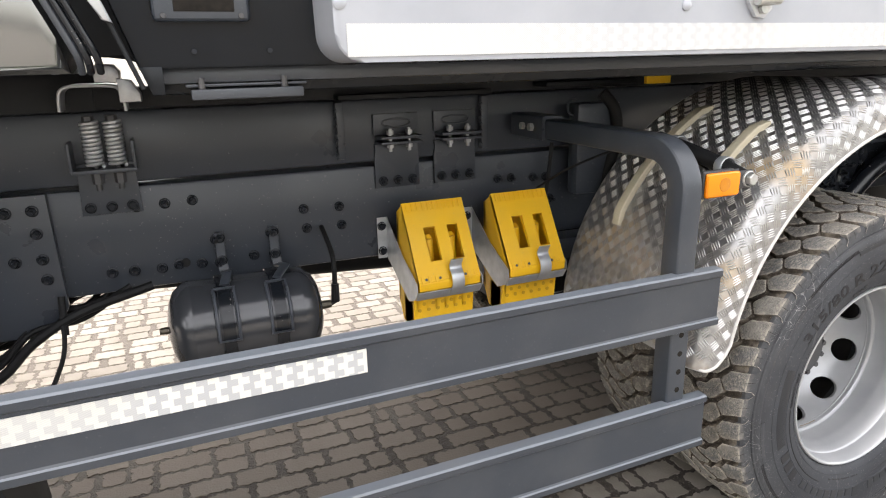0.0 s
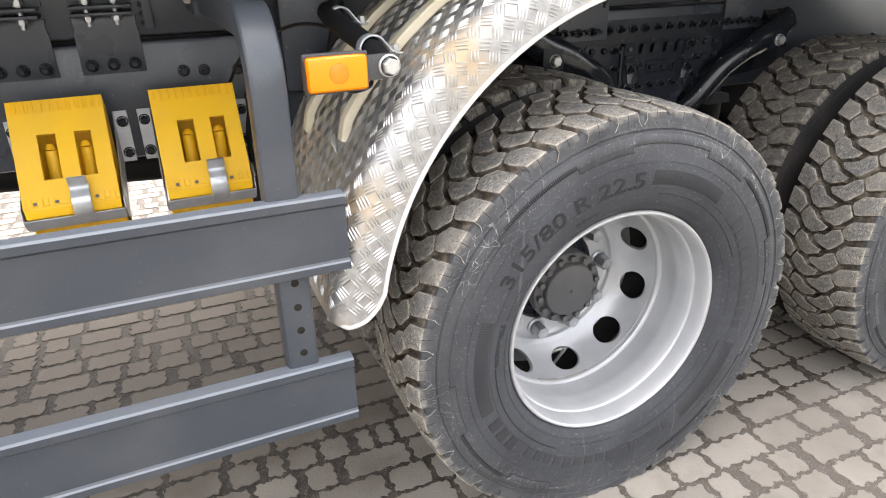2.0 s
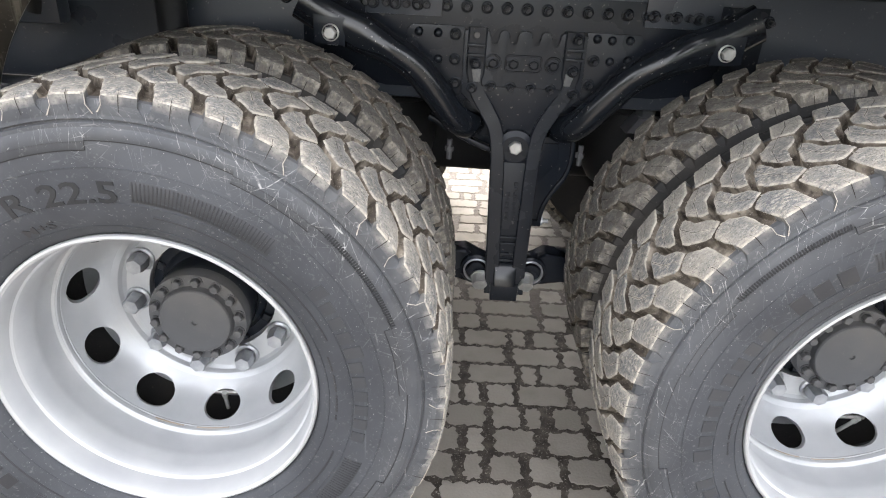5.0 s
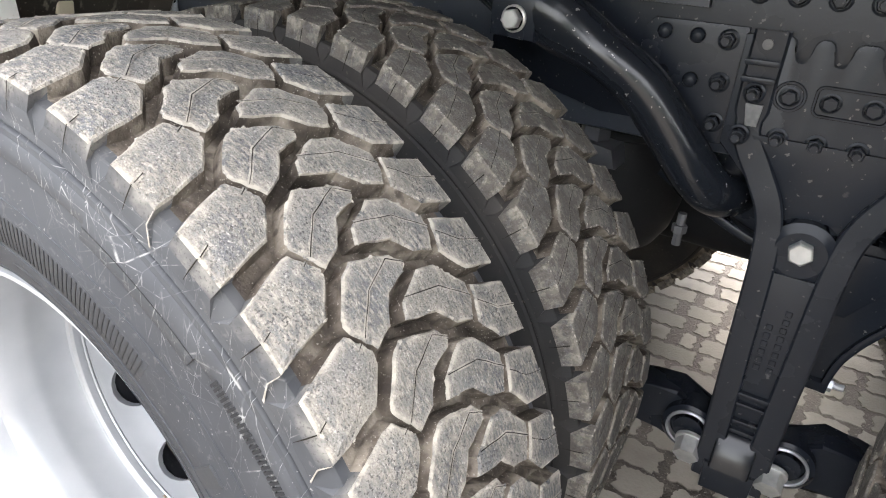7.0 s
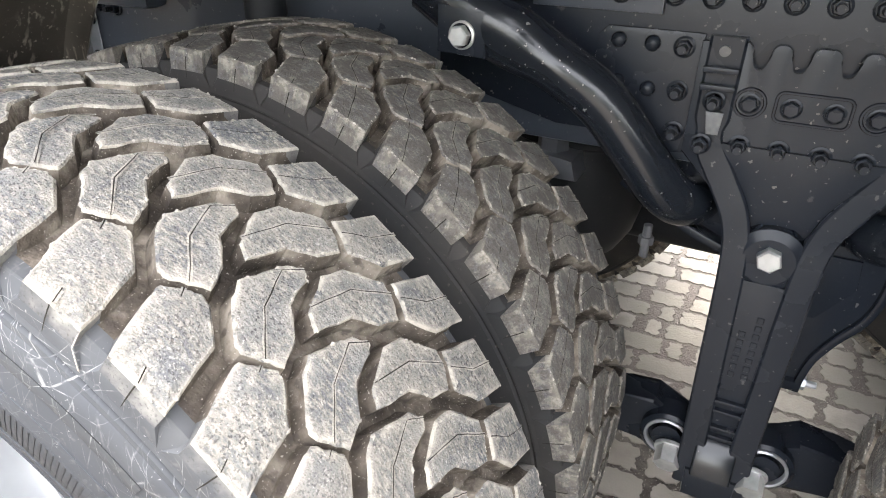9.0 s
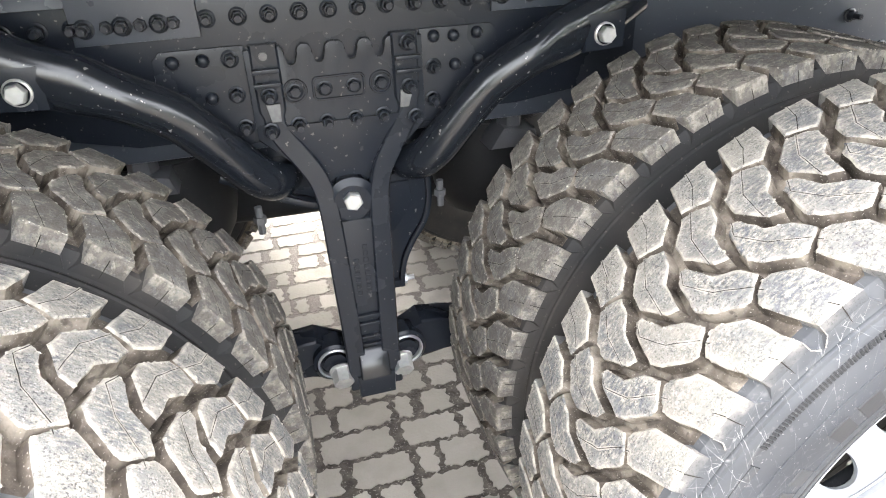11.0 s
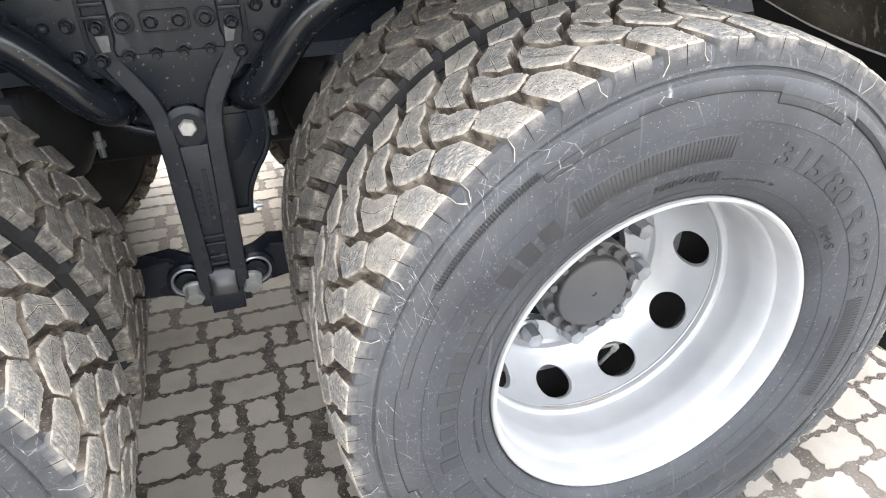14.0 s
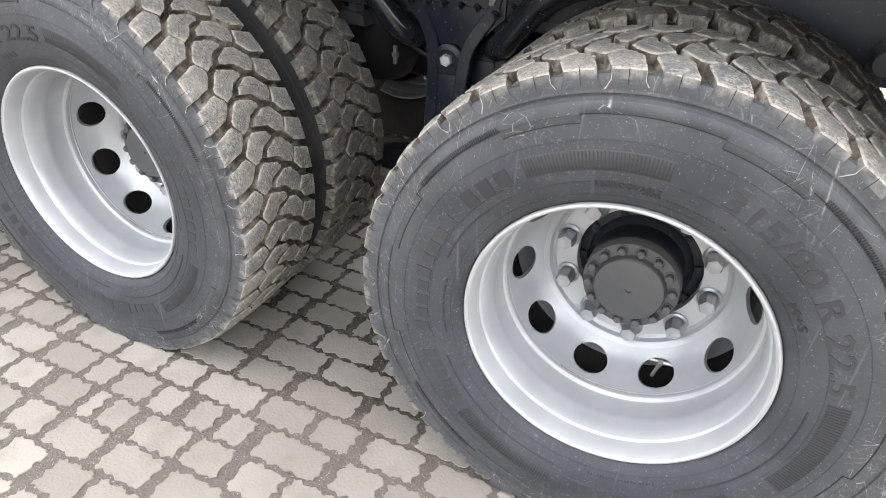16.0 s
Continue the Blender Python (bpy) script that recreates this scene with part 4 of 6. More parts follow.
twin_wheel(0.689, 20, 33.0, 4, far=True)

# ---- chassis frame and subframe ----
WEB = 0.738   # road-side face of the frame
def channel(y, z0, z1, flange, t, x0, x1, out):
    """A rolled C beam along x, its web on y, its flanges inwards."""
    s = 1 if out else -1
    c = 0.012
    prof = [(y, z0 + c), (y, z1 - c), (y + s * 0.0035, z1 - 0.0035), (y + s * c, z1), (y + s * flange, z1), (y + s * flange, z1 - t), (y + s * (t + 0.006), z1 - t), (y + s * t, z1 - t - 0.006),
            (y + s * t, z0 + t + 0.006), (y + s * (t + 0.006), z0 + t), (y + s * flange, z0 + t), (y + s * flange, z0), (y + s * c, z0), (y + s * 0.0035, z0 + 0.0035)]
    bm = bmesh.new()
    a = [bm.verts.new((x0, p, q)) for p, q in prof]
    b = [bm.verts.new((x1, p, q)) for p, q in prof]
    n = len(prof)
    for i in range(n):
        bm.faces.new((a[i], a[(i + 1) % n], b[(i + 1) % n], b[i]))
    bm.faces.new(a), bm.faces.new(b[::-1])
    return bm


def deeper(bm):
    """The frame's lower edge falls slightly towards the tail."""
    for v in bm.verts:
        if v.co.z < 1.0:
            v.co.z += 0.002 - 0.0185 * (v.co.x + 4.6) / 6.7
    return bm


frame_rail = part("chassis_frame", deeper(channel(WEB, 0.885, 1.172, 0.09, 0.008, -4.6, 2.1, True)), M_BLACK, truck, "black painted chassis beam studded with bolts")
part("chassis_frame", deeper(channel(2 * MID_Y - WEB, 0.885, 1.172, 0.09, 0.008, -4.6, 2.1, False)), M_BLACK, truck)
subframe = part("subframe", channel(WEB - 0.004, 1.182, 1.37, 0.08, 0.007, -3.4, 2.0, True), M_BLACK, truck, "black painted subframe beam under the body")
part("subframe", channel(2 * MID_Y - WEB + 0.004, 1.182, 1.37, 0.08, 0.007, -3.4, 2.0, False), M_BLACK, truck)
for x in (-3.2, -1.35, -0.35, 0.0, 0.4, 1.5):
    bm = bmesh.new()
    box(bm, x - 0.05, x + 0.05, WEB + 0.05, 2 * MID_Y - WEB - 0.05, 0.95, 1.12, 0.008)
    part("cross_member", bm, M_DARK, truck)

# plain bar added to keep the gap behind the rear guard dark
bm = bmesh.new()
box(bm, 1.96, 2.04, 0.1, 2 * MID_Y - 0.1, 0.60, 0.93, 0.012)
part("tail_beam", bm, M_DARK, truck, "dull black bar added across the tail to close the view")

# bolts of the frame
for x, z in ((-2.462, 1.0), (-2.456, 0.93), (-2.308, 1.001), (-2.303, 0.934), (-2.205, 1.06), (-2.2, 1.0), (-2.097, 1.056), (-2.093, 0.998), (-2.36, 0.938), (-2.505, 0.935), (-2.565, 0.94), (-2.61, 0.935),
             (-2.68, 0.938), (-2.735, 0.94), (-2.651, 1.115), (-2.58, 1.117), (-2.509, 1.119), (-1.555, 1.092), (-1.505, 1.09), (-1.42, 1.085), (-1.37, 1.083), (-1.40, 1.01), (-1.35, 1.005), (-1.12, 1.1), (-1.06, 1.1)):
    put(FLANGE_NUT, "bolt", frame_rail, x, WEB, z, 0, random.uniform(0, 60), 0)
_b = bmesh.new()
rod(_b, (-2.548, WEB, 0.942), (-2.548, WEB - 0.004, 0.942), 0.013, 0.0125, 18)
part("plug", _b, M_RUBBER, frame_rail)

# ribs and joints of the subframe
for x in (-2.083, -1.615):
    bm = bmesh.new()
    box(bm, x - 0.012, x + 0.012, WEB - 0.03, WEB - 0.004, 1.20, 1.365, 0.004)
    for i in range(7):
        rod(bm, (x - 0.012, WEB - 0.028, 1.215 + i * 0.021), (x - 0.016, WEB - 0.031, 1.215 + i * 0.021), 0.006, 0.004, 8)
    part("welded_rib", bm, M_BLACK, subframe)
bm = bmesh.new()
box(bm, -2.09, -1.60, WEB - 0.055, WEB + 0.05, 1.372, 1.386, 0.004)
box(bm, -2.44, -2.2, WEB - 0.1, WEB + 0.05, 1.385, 1.41, 0.004)
box(bm, -1.42, -1.05, WEB - 0.08, WEB + 0.05, 1.385, 1.40, 0.004)
part("wear_strip", bm, M_DARK, subframe)

# brackets that tie the subframe to the frame
def tie_bracket(x):
    bm = bmesh.new()
    prism(bm, [(x - 0.072, 1.1), (x + 0.072, 1.1), (x + 0.072, 1.2), (x + 0.066, 1.215), (x + 0.072, 1.235), (x - 0.072, 1.235), (x - 0.066, 1.215), (x - 0.072, 1.2)], WEB - 0.012, WEB - 0.0035, 0.002)
    box(bm, x - 0.066, x + 0.066, WEB - 0.072, WEB - 0.004, 1.238, 1.246, 0.003)
    ob = part("tie_bracket", bm, M_BLACK, subframe)
    bm = bmesh.new()
    prism(bm, [(x - 0.072, 1.262), (x + 0.072, 1.262), (x + 0.072, 1.325), (x - 0.072, 1.325)], WEB - 0.016, WEB - 0.0045, 0.002)
    box(bm, x - 0.066, x + 0.066, WEB - 0.072, WEB - 0.005, 1.254, 1.262, 0.003)
    sweep(bm, [(x + 0.04 * math.cos(a) * 1.15, WEB - 0.0165, 1.297 + 0.0125 * math.sin(a)) for a in [2 * math.pi * i / 24 for i in range(25)]], circle(0.0028, 6), (0, 1, 0), False)
    part("tie_bracket", bm, M_BLACK, subframe)
    for dx in (-0.03, 0.03):
        bm = bmesh.new()
        rod(bm, (x + dx, WEB - 0.045, 1.215), (x + dx, WEB - 0.045, 1.283), 0.006, 0.006, 10)
        for z in (1.226, 1.266):
            rod(bm, (x + dx, WEB - 0.045, z), (x + dx, WEB - 0.045, z + 0.011), 0.0115, 0.0115, 6)
        part("bolt", bm, M_NUT, subframe, "dull steel bolt with nuts")
    for dx in (-0.048, 0.0, 0.048):
        put(FLANGE_NUT, "bolt", subframe, x + dx, WEB - 0.012, 1.122, 0, random.uniform(0, 60), 0)


tie_bracket(-1.908)
tie_bracket(-1.713)

# sprung mount of the body
bm = bmesh.new()
prism(bm, [(-2.79, 1.105), (-2.645, 1.105), (-2.65, 1.24), (-2.785, 1.24)], WEB - 0.014, WEB - 0.004, 0.002)
box(bm, -2.79, -2.64, WEB - 0.085, WEB - 0.004, 1.222, 1.232, 0.003)
for x in (-2.79, -2.645):
    box(bm, x - 0.004, x + 0.004, WEB - 0.08, WEB - 0.004, 1.225, 1.30, 0.003)
spring_mount = part("spring_mount", bm, M_BLACK, truck, "black bracket with a pair of coil springs")
bm = bmesh.new()
for x in (-2.737, -2.685):
    sweep(bm, [(x + 0.0185 * math.cos(a), WEB - 0.045 + 0.0185 * math.sin(a), 1.236 + 0.112 * a / (2 * math.pi * 11)) for a in [2 * math.pi * i / 14 for i in range(11 * 14 + 1)]], circle(0.0049, 6), (0, 0, 1))
part("coil_spring", bm, M_GALV, spring_mount, "grey steel coil springs")
bm = bmesh.new()
for x in (-2.737, -2.685):
    rod(bm, (x, WEB - 0.045, 1.175), (x, WEB - 0.045, 1.36), 0.007, 0.007, 10)
    rod(bm, (x, WEB - 0.045, 1.192), (x, WEB - 0.045, 1.222), 0.014, 0.014, 6)
    rod(bm, (x, WEB - 0.045, 1.345), (x, WEB - 0.045, 1.362), 0.014, 0.014, 6)
part("spring_bolt", bm, M_HUB, spring_mount)
bm = bmesh.new()
sweep(bm, smooth_path([(-2.788, WEB - 0.06, 1.378), (-2.785, WEB - 0.06, 1.41), (-2.778, WEB - 0.06, 1.428), (-2.757, WEB - 0.06, 1.436), (-2.715, WEB - 0.06, 1.4365), (-2.672, WEB - 0.06, 1.435), (-2.652, WEB - 0.06, 1.425), (-2.646, WEB - 0.06, 1.405), (-2.645, WEB - 0.06, 1.374)]), rounded_rect(0.008, 0.10, 0.003), (0, 1, 0))
part("bent_hoop", bm, M_GALV, spring_mount, "dusty grey bent steel hoop")
for dx in (-0.05, 0.0, 0.05):
    put(FLANGE_BOLT, "bolt", spring_mount, -2.718 + dx, WEB - 0.014, 1.125, 0, 20, 0)

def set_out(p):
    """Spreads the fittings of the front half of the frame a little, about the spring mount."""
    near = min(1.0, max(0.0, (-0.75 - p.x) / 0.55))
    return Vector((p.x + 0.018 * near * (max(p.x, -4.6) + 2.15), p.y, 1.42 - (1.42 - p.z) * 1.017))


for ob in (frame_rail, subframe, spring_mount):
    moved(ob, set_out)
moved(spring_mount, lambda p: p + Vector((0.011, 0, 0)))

# fish plates, bolt row and web plate at the bogie
bm = bmesh.new()
prism(bm, [(-0.56, 1.135), (0.60, 1.135), (0.60, 0.93), (0.35, 0.90), (-0.35, 0.90), (-0.56, 0.95)], WEB - 0.010, WEB - 0.0015, 0.002)
part("web_plate", bm, M_CAST, frame_rail)
for i in range(25):
    put(FLANGE_NUT, "bolt", frame_rail, -0.60 + 0.05 * i, WEB - 0.010, 1.104, 0, random.uniform(0, 60), 0)
for x0, x1 in ((-0.402, -0.212), (0.293, 0.478)):
    bm = bmesh.new()
    prism(bm, [(x0, 1.078), (x1, 1.078), (x1, 1.30), (x0, 1.30)], WEB - 0.020, WEB - 0.0105, 0.002)
    box(bm, x0, x1, WEB - 0.085, WEB - 0.01, 1.213, 1.222, 0.003)
    part("fish_plate", bm, M_BLACK, frame_rail)
    for dx in (0.04, 0.095, 0.15):
        put(FLANGE_NUT, "bolt", frame_rail, x0 + dx, WEB - 0.05, 1.213, 90, 0, 0)
        put(FLANGE_NUT, "bolt", frame_rail, x0 + dx - 0.02, WEB - 0.020, 1.104, 0, 10, 0)

# ---- bogie: suspension bracket ----
GY = 0.695
bm = bmesh.new()
left = [(-0.302, 0.94), (-0.298, 1.045), (-0.285, 1.058), (-0.15, 1.058), (-0.15, 0.89), (-0.20, 0.885)]
edge = [(-0.152, 1.05)]   # upper edge with four rounded notches
for cx in (-0.075, -0.027, 0.030, 0.079):
    edge += [(cx - 0.0195, 1.053), (cx - 0.0135, 1.049), (cx - 0.0105, 1.041)]
    edge += [(cx - 0.0105 * math.cos(radians(a)), 1.028 - 0.0105 * math.sin(radians(a))) for a in range(0, 181, 30)]
    edge += [(cx + 0.0105, 1.041), (cx + 0.0135, 1.049), (cx + 0.0195, 1.053)]
edge += [(0.158, 1.05)]
prism(bm, edge + [(0.158, 0.895), (0.105, 0.855), (0.062, 0.80), (0.052, 0.56), (0.048, 0.335), (-0.044, 0.335), (-0.048, 0.56), (-0.056, 0.80), (-0.099, 0.855), (-0.152, 0.895)], 0.655, 0.69, 0.0018, 2)
bracket = part("suspension_bracket", bm, M_CAST, truck, "black cast suspension bracket with riveted flanges")
for plan in (left, [(-x + 0.006, z) for x, z in left[::-1]]):
    bm = bmesh.new()
    prism(bm, plan, 0.664, GY - 0.012, 0.003)
    part("flange", bm, M_CAST, bracket)
rib = [(-0.121, 0.64, 1.058), (-0.121, 0.64, 0.945), (-0.116, 0.638, 0.905), (-0.085, 0.632, 0.862), (-0.058, 0.626, 0.82), (-0.047, 0.622, 0.76), (-0.041, 0.618, 0.60), (-0.036, 0.612, 0.45), (-0.035, 0.608, 0.345)]
for s, ox in ((1, 0.0), (-1, 0.006)):
    bm = bmesh.new()
    pts = smooth_path([(s * (x + 0.002) + ox, y + 0.03 + 0.003 * min(1.0, max(0.0, (z - 0.80) / 0.06)), z) for x, y, z in rib], 5)
    sweep(bm, pts, [[(a * (1.3 if p.z > 0.935 else 1.02 + 0.04 * min(1.0, max(0.0, (0.86 - p.z) / 0.3))), b) for a, b in rounded_rect(0.037, 0.046, 0.003, 1)] for p in pts], (0, -1, 0))
    part("bracket_rib", bm, M_CAST, bracket, smooth=22)
    bm = bmesh.new()
    x = s * -0.117 + ox
    prism(bm, [(x - 0.012, 0.958), (x + 0.012, 0.958), (x + 0.006 + 0.004 * s, 0.926), (x - 0.010 + 0.004 * s, 0.926)], 0.6435, 0.648, 0.001)
    part("worn_patch", bm, M_WORN, bracket, "patch with its paint worn to bare grey")
    bm = bmesh.new()
    x = s * -0.121 + ox
    for z in (1.016, 0.992):
        box(bm, x - 0.023, x + 0.023, 0.636, 0.645, z - 0.004, z + 0.004, 0.002)
    part("rib_step", bm, M_CAST, bracket)
    if s > 0:
        bm = bmesh.new()
        rod(bm, (x, 0.650, 1.040), (x, 0.6455, 1.040), 0.0075, 0.0072, 14)
        part("bolt_hole", bm, M_INK, bracket)
bm = bmesh.new()
lathe(bm, [(0.052, 0.02), (0.050, 0.0), (0.040, -0.004), (0.036, -0.006), (0.0005, -0.006)], 40, cap=True)
part("boss", bm, M_CAST, bracket, smooth=20, at=pose(0.0, 0.636, 0.776))
put(HEX_BOLT, "bolt", bracket, 0.0, 0.630, 0.783, 0, 15, 0)
bm = bmesh.new()
sweep(bm, [(0.003 + 0.062 * math.cos(a), 0.656, 0.778 + 0.062 * math.sin(a)) for a in [radians(35 + 110 * i / 16) for i in range(17)]], circle(0.005, 6), (0, 1, 0))
part("cast_rib", bm, M_CAST, bracket)
bm = bmesh.new()
prism(bm, [(-0.044, 0.345), (0.05, 0.345), (0.054, 0.60), (0.056, 0.74), (-0.05, 0.74), (-0.048, 0.60)], 0.632, 0.66, 0.003)
prism(bm, [(-0.052, 0.82), (0.058, 0.82), (0.105, 0.87), (0.118, 0.915), (-0.112, 0.915), (-0.099, 0.87)], 0.648, 0.66, 0.004)
part("bracket_web", bm, M_CAST, bracket)
for z, h in ((0.528, 0.004), (0.510, 0.0035), (0.478, 0.0035), (0.460, 0.0035)):
    bm = bmesh.new()
    box(bm, -0.03, 0.034, 0.6225, 0.645, z - h, z + h, 0.002)
    part("bracket_step", bm, M_CAST, bracket)
bm = bmesh.new()
prism(bm, [(-0.036, 0.322), (0.042, 0.322), (0.044, 0.385), (-0.038, 0.385)], 0.610, 0.66, 0.006)
part("bracket_foot", bm, M_CAST, bracket)
bm = bmesh.new()
sweep(bm, [(0.002, 0.648, 0.452), (0.002, 0.634, 0.444), (0.002, 0.622, 0.428), (0.002, 0.616, 0.40), (0.002, 0.614, 0.38)], rounded_rect(0.064, 0.02, 0.004), (0, -1, 0))
part("bracket_lip", bm, M_ROD, bracket)
bm = bmesh.new()   # cast marks, not to be read
for j, (x, n) in enumerate(((0.012, 8), (-0.008, 6))):
    for i in range(n):
        box(bm, x - 0.005, x + 0.005, 0.6308, 0.634, 0.575 + i * 0.0145, 0.585 + i * 0.0145, 0.001, 1)
tagged(part("raised_marking", bm, M_CAST, bracket), kind="stuff")
for x in (-0.076, 0.078):   # ringed bolts
    bm = bmesh.new()
    sweep(bm, [(x + 0.0195 * math.cos(a), 0.655, 0.974 + 0.0195 * math.sin(a)) for a in [2 * math.pi * i / 28 for i in range(29)]], circle(0.0026, 6), (0, 1, 0), False)
    part("ring", bm, M_CAST, bracket)
    put(FLANGE_BOLT, "bolt", bracket, x, 0.6555, 0.974, 0, 12, 0)
bm = bmesh.new()
sweep(bm, [(0.002 + x, 0.655, 0.974 + z) for x, z in rounded_rect(0.091, 0.040, 0.009, 4) + [rounded_rect(0.091, 0.040, 0.009, 4)[0]]], circle(0.0024, 6), (0, 1, 0), False)
part("slot_rim", bm, M_CAST, bracket)
for x in (-0.024, 0.028):
    put(FLANGE_BOLT, "bolt", bracket, x, 0.6555, 0.974, 0, 25, 0)
for x in (-0.077, -0.026, 0.026, 0.077):
    put(FLANGE_NUT, "bolt", bracket, x, 0.6555, 0.914, 0, random.uniform(0, 60), 0)
for x, z in ((-0.175, 1.038), (-0.174, 0.977), (-0.169, 0.918), (0.180, 0.99), (0.176, 0.93)):
    put(FLANGE_NUT, "bolt", bracket, x, 0.664, z, 0, random.uniform(0, 60), 0)
for x, z in ((-0.121, 0.974), (-0.127, 0.912), (0.129, 1.042), (0.127, 0.965), (0.136, 0.908)):
    put(FLANGE_NUT, "bolt", bracket, x, 0.642, z, 0, random.uniform(0, 60), 0)
for x, z in ((-0.278, 1.040), (-0.228, 1.039), (-0.272, 0.98), (-0.225, 0.975), (0.229, 1.042), (0.276, 1.044), (0.231, 0.99), (0.278, 0.995), (0.19, 1.044)):
    put(RIVET, "rivet", bracket, x * 0.96, 0.664, z)


def lean(p):
    """The casting lies against the frame at its top and stands out towards its foot."""
    f = min(1.0, max(0.0, (p.z - 0.36) / 0.44))
    drop = 0.02 * min(1.0, max(0.0, (p.z - 0.30) / 0.15)) * min(1.0, max(0.0, (0.91 - p.z) / 0.11))
    return Vector((p.x, p.y + 0.02 + 0.037 * f, p.z - drop))


moved(bracket, lean)
# lower cross beam with its bushes
bm = bmesh.new()
prism(bm, [(-0.46, 0.375), (-0.30, 0.405), (-0.16, 0.44), (-0.11, 0.448), (-0.04, 0.40), (0.05, 0.40), (0.12, 0.448), (0.17, 0.44), (0.31, 0.405), (0.47, 0.375), (0.47, 0.345), (0.30, 0.372), (0.17, 0.365), (0.12, 0.345), (-0.11, 0.345), (-0.16, 0.365), (-0.29, 0.372), (-0.46, 0.345)], 0.668, 0.735, 0.008, 2)
beam = part("cross_beam", bm, M_CAST, truck, "black cast lower beam with two bushes")
for x in (-0.078, 0.078):
    bm = bmesh.new()
    lathe(bm, [(0.046, 0.04), (0.046, -0.005), (0.040, -0.010), (0.034, -0.006), (0.034, 0.01), (0.025, 0.012), (0.025, -0.012), (0.0005, -0.012)], 32)
    part("bush", bm, M_CAST, beam, at=pose(x, 0.655, 0.395))
    bm = bmesh.new()
    lathe(bm, [(0.0375, 0.0), (0.0375, -0.012), (0.0345, -0.0135), (0.0325, -0.012), (0.0325, 0.0)], 32)
    part("bush_ring", bm, M_NUT, beam, "pale steel ring of the bush", at=pose(x, 0.655, 0.395))
    bm = bmesh.new()
    rod(bm, (0, 0, 0), (0, -0.03, 0.0), 0.013, 0.013, 14)
    rod(bm, (0, -0.028, 0.0), (0, -0.034, 0.0), 0.026, 0.026, 18)
    rod(bm, (0, -0.034, 0.0), (0, -0.064, 0.0), 0.0225, 0.0215, 6)
    part("bolt", bm, M_ZINC, beam, "pale zinc bolt", at=pose(x * 0.84 - 0.002, 0.668, 0.39, 22, 0, 0))

moved(beam, lambda p: p + Vector((0, 0.024, 0)))

# torque rods
for s in (-1, 1):
    bm = bmesh.new()
    path = smooth_path([(s * 0.545, 0.655, 1.108), (s * 0.475, 0.65, 1.068), (s * 0.40, 0.65, 1.036), (s * 0.335, 0.656, 1.004), (s * 0.27, 0.668, 0.96), (s * 0.216, 0.683, 0.896), (s * 0.174, 0.697, 0.842), (s * 0.143, 0.718, 0.813), (s * 0.122, 0.762, 0.802), (s * 0.11, 0.82, 0.80)], 6)
    shapes = []
    for p in path:
        f = min(1.0, max(0.0, (abs(p.x) - 0.34) / 0.06))
        shapes.append([(a * (1 + 0.22 * f), b * (1 - 0.3 * f)) for a, b in circle(0.039, 20)])
    sweep(bm, path, shapes, (0, -1, 0))
    torque_rod = part("torque_rod", bm, M_ROD, truck, "bent black torque rod with paint chips")
    bm = bmesh.new()
    prism(bm, [(s * 0.515, 1.082), (s * 0.515, 1.012), (s * 0.437, 1.008), (s * 0.437, 1.075)] if s < 0 else [(0.437, 1.075), (0.437, 1.008), (0.515, 1.012), (0.515, 1.082)], 0.622, 0.66, 0.008)
    part("end_block", bm, M_CAST, torque_rod)
    put(ZINC_BOLT, "bolt", torque_rod, s * 0.4725, 0.622, 1.040, 0, 10 * s, 0)
    bm = bmesh.new()
    rod(bm, (s * 0.175, 0.69, 0.775), (s * 0.175, 0.69, 0.72), 0.007, 0.007, 8)
    rod(bm, (s * 0.175, 0.69, 0.755), (s * 0.175, 0.69, 0.742), 0.012, 0.012, 6)
    part("stud", bm, M_HUB, torque_rod)
# lug, bolts and cables at the tail of the frame
bm = bmesh.new()
prism(bm, [(1.03, 0.90), (1.115, 0.90), (1.10, 0.945), (1.085, 0.975), (1.06, 0.975), (1.045, 0.945)], 0.705, 0.736, 0.006)
rod(bm, (1.072, 0.66, 0.935), (1.072, 0.736, 0.935), 0.028, 0.034, 20)
part("damper_lug", bm, M_BLACK, frame_rail)
for x, z in ((1.25, 0.922), (1.298, 0.921), (1.14, 1.0), (1.25, 1.05), (1.3, 1.05)):
    put(FLANGE_NUT, "bolt", frame_rail, x, WEB, z, 0, 60 * x, 0)
for y, low, r in ((0.765, 0.846, 0.009), (0.785, 0.853, 0.006)):
    bm = bmesh.new()
    sweep(bm, smooth_path([(1.14, y + 0.02, 0.885), (1.2, y, 0.872), (1.28, y, low + 0.014), (1.34, y, low), (1.4, y, low + 0.012), (1.5, y, low + 0.004), (1.62, y + 0.02, 0.89)]), circle(r, 8))
    part("brake_hose", bm, M_RUBBER, frame_rail)
# plates behind the bracket, axles, air bellows, dampers
bm = bmesh.new()
prism(bm, [(-0.20, 0.90), (-0.23, 0.82), (-0.16, 0.785), (-0.05, 0.735), (0.06, 0.71), (0.13, 0.75), (0.2, 0.82), (0.2, 0.90)], 0.765, 0.80, 0.006)
gusset = part("gusset", bm, M_CAST, truck, "black cast gusset behind the suspension bracket")
outline = [(0.166, 0.775), (0.168, 0.715), (0.156, 0.665), (0.128, 0.62), (0.108, 0.578), (0.1, 0.54), (0.098, 0.512)]
bm = bmesh.new()
prism(bm, [(0.02, 0.775)] + outline + [(0.02, 0.512)], 0.752, 0.778, 0.004)
box(bm, 0.02, 0.098, 0.738, 0.775, 0.512, 0.530, 0.004)
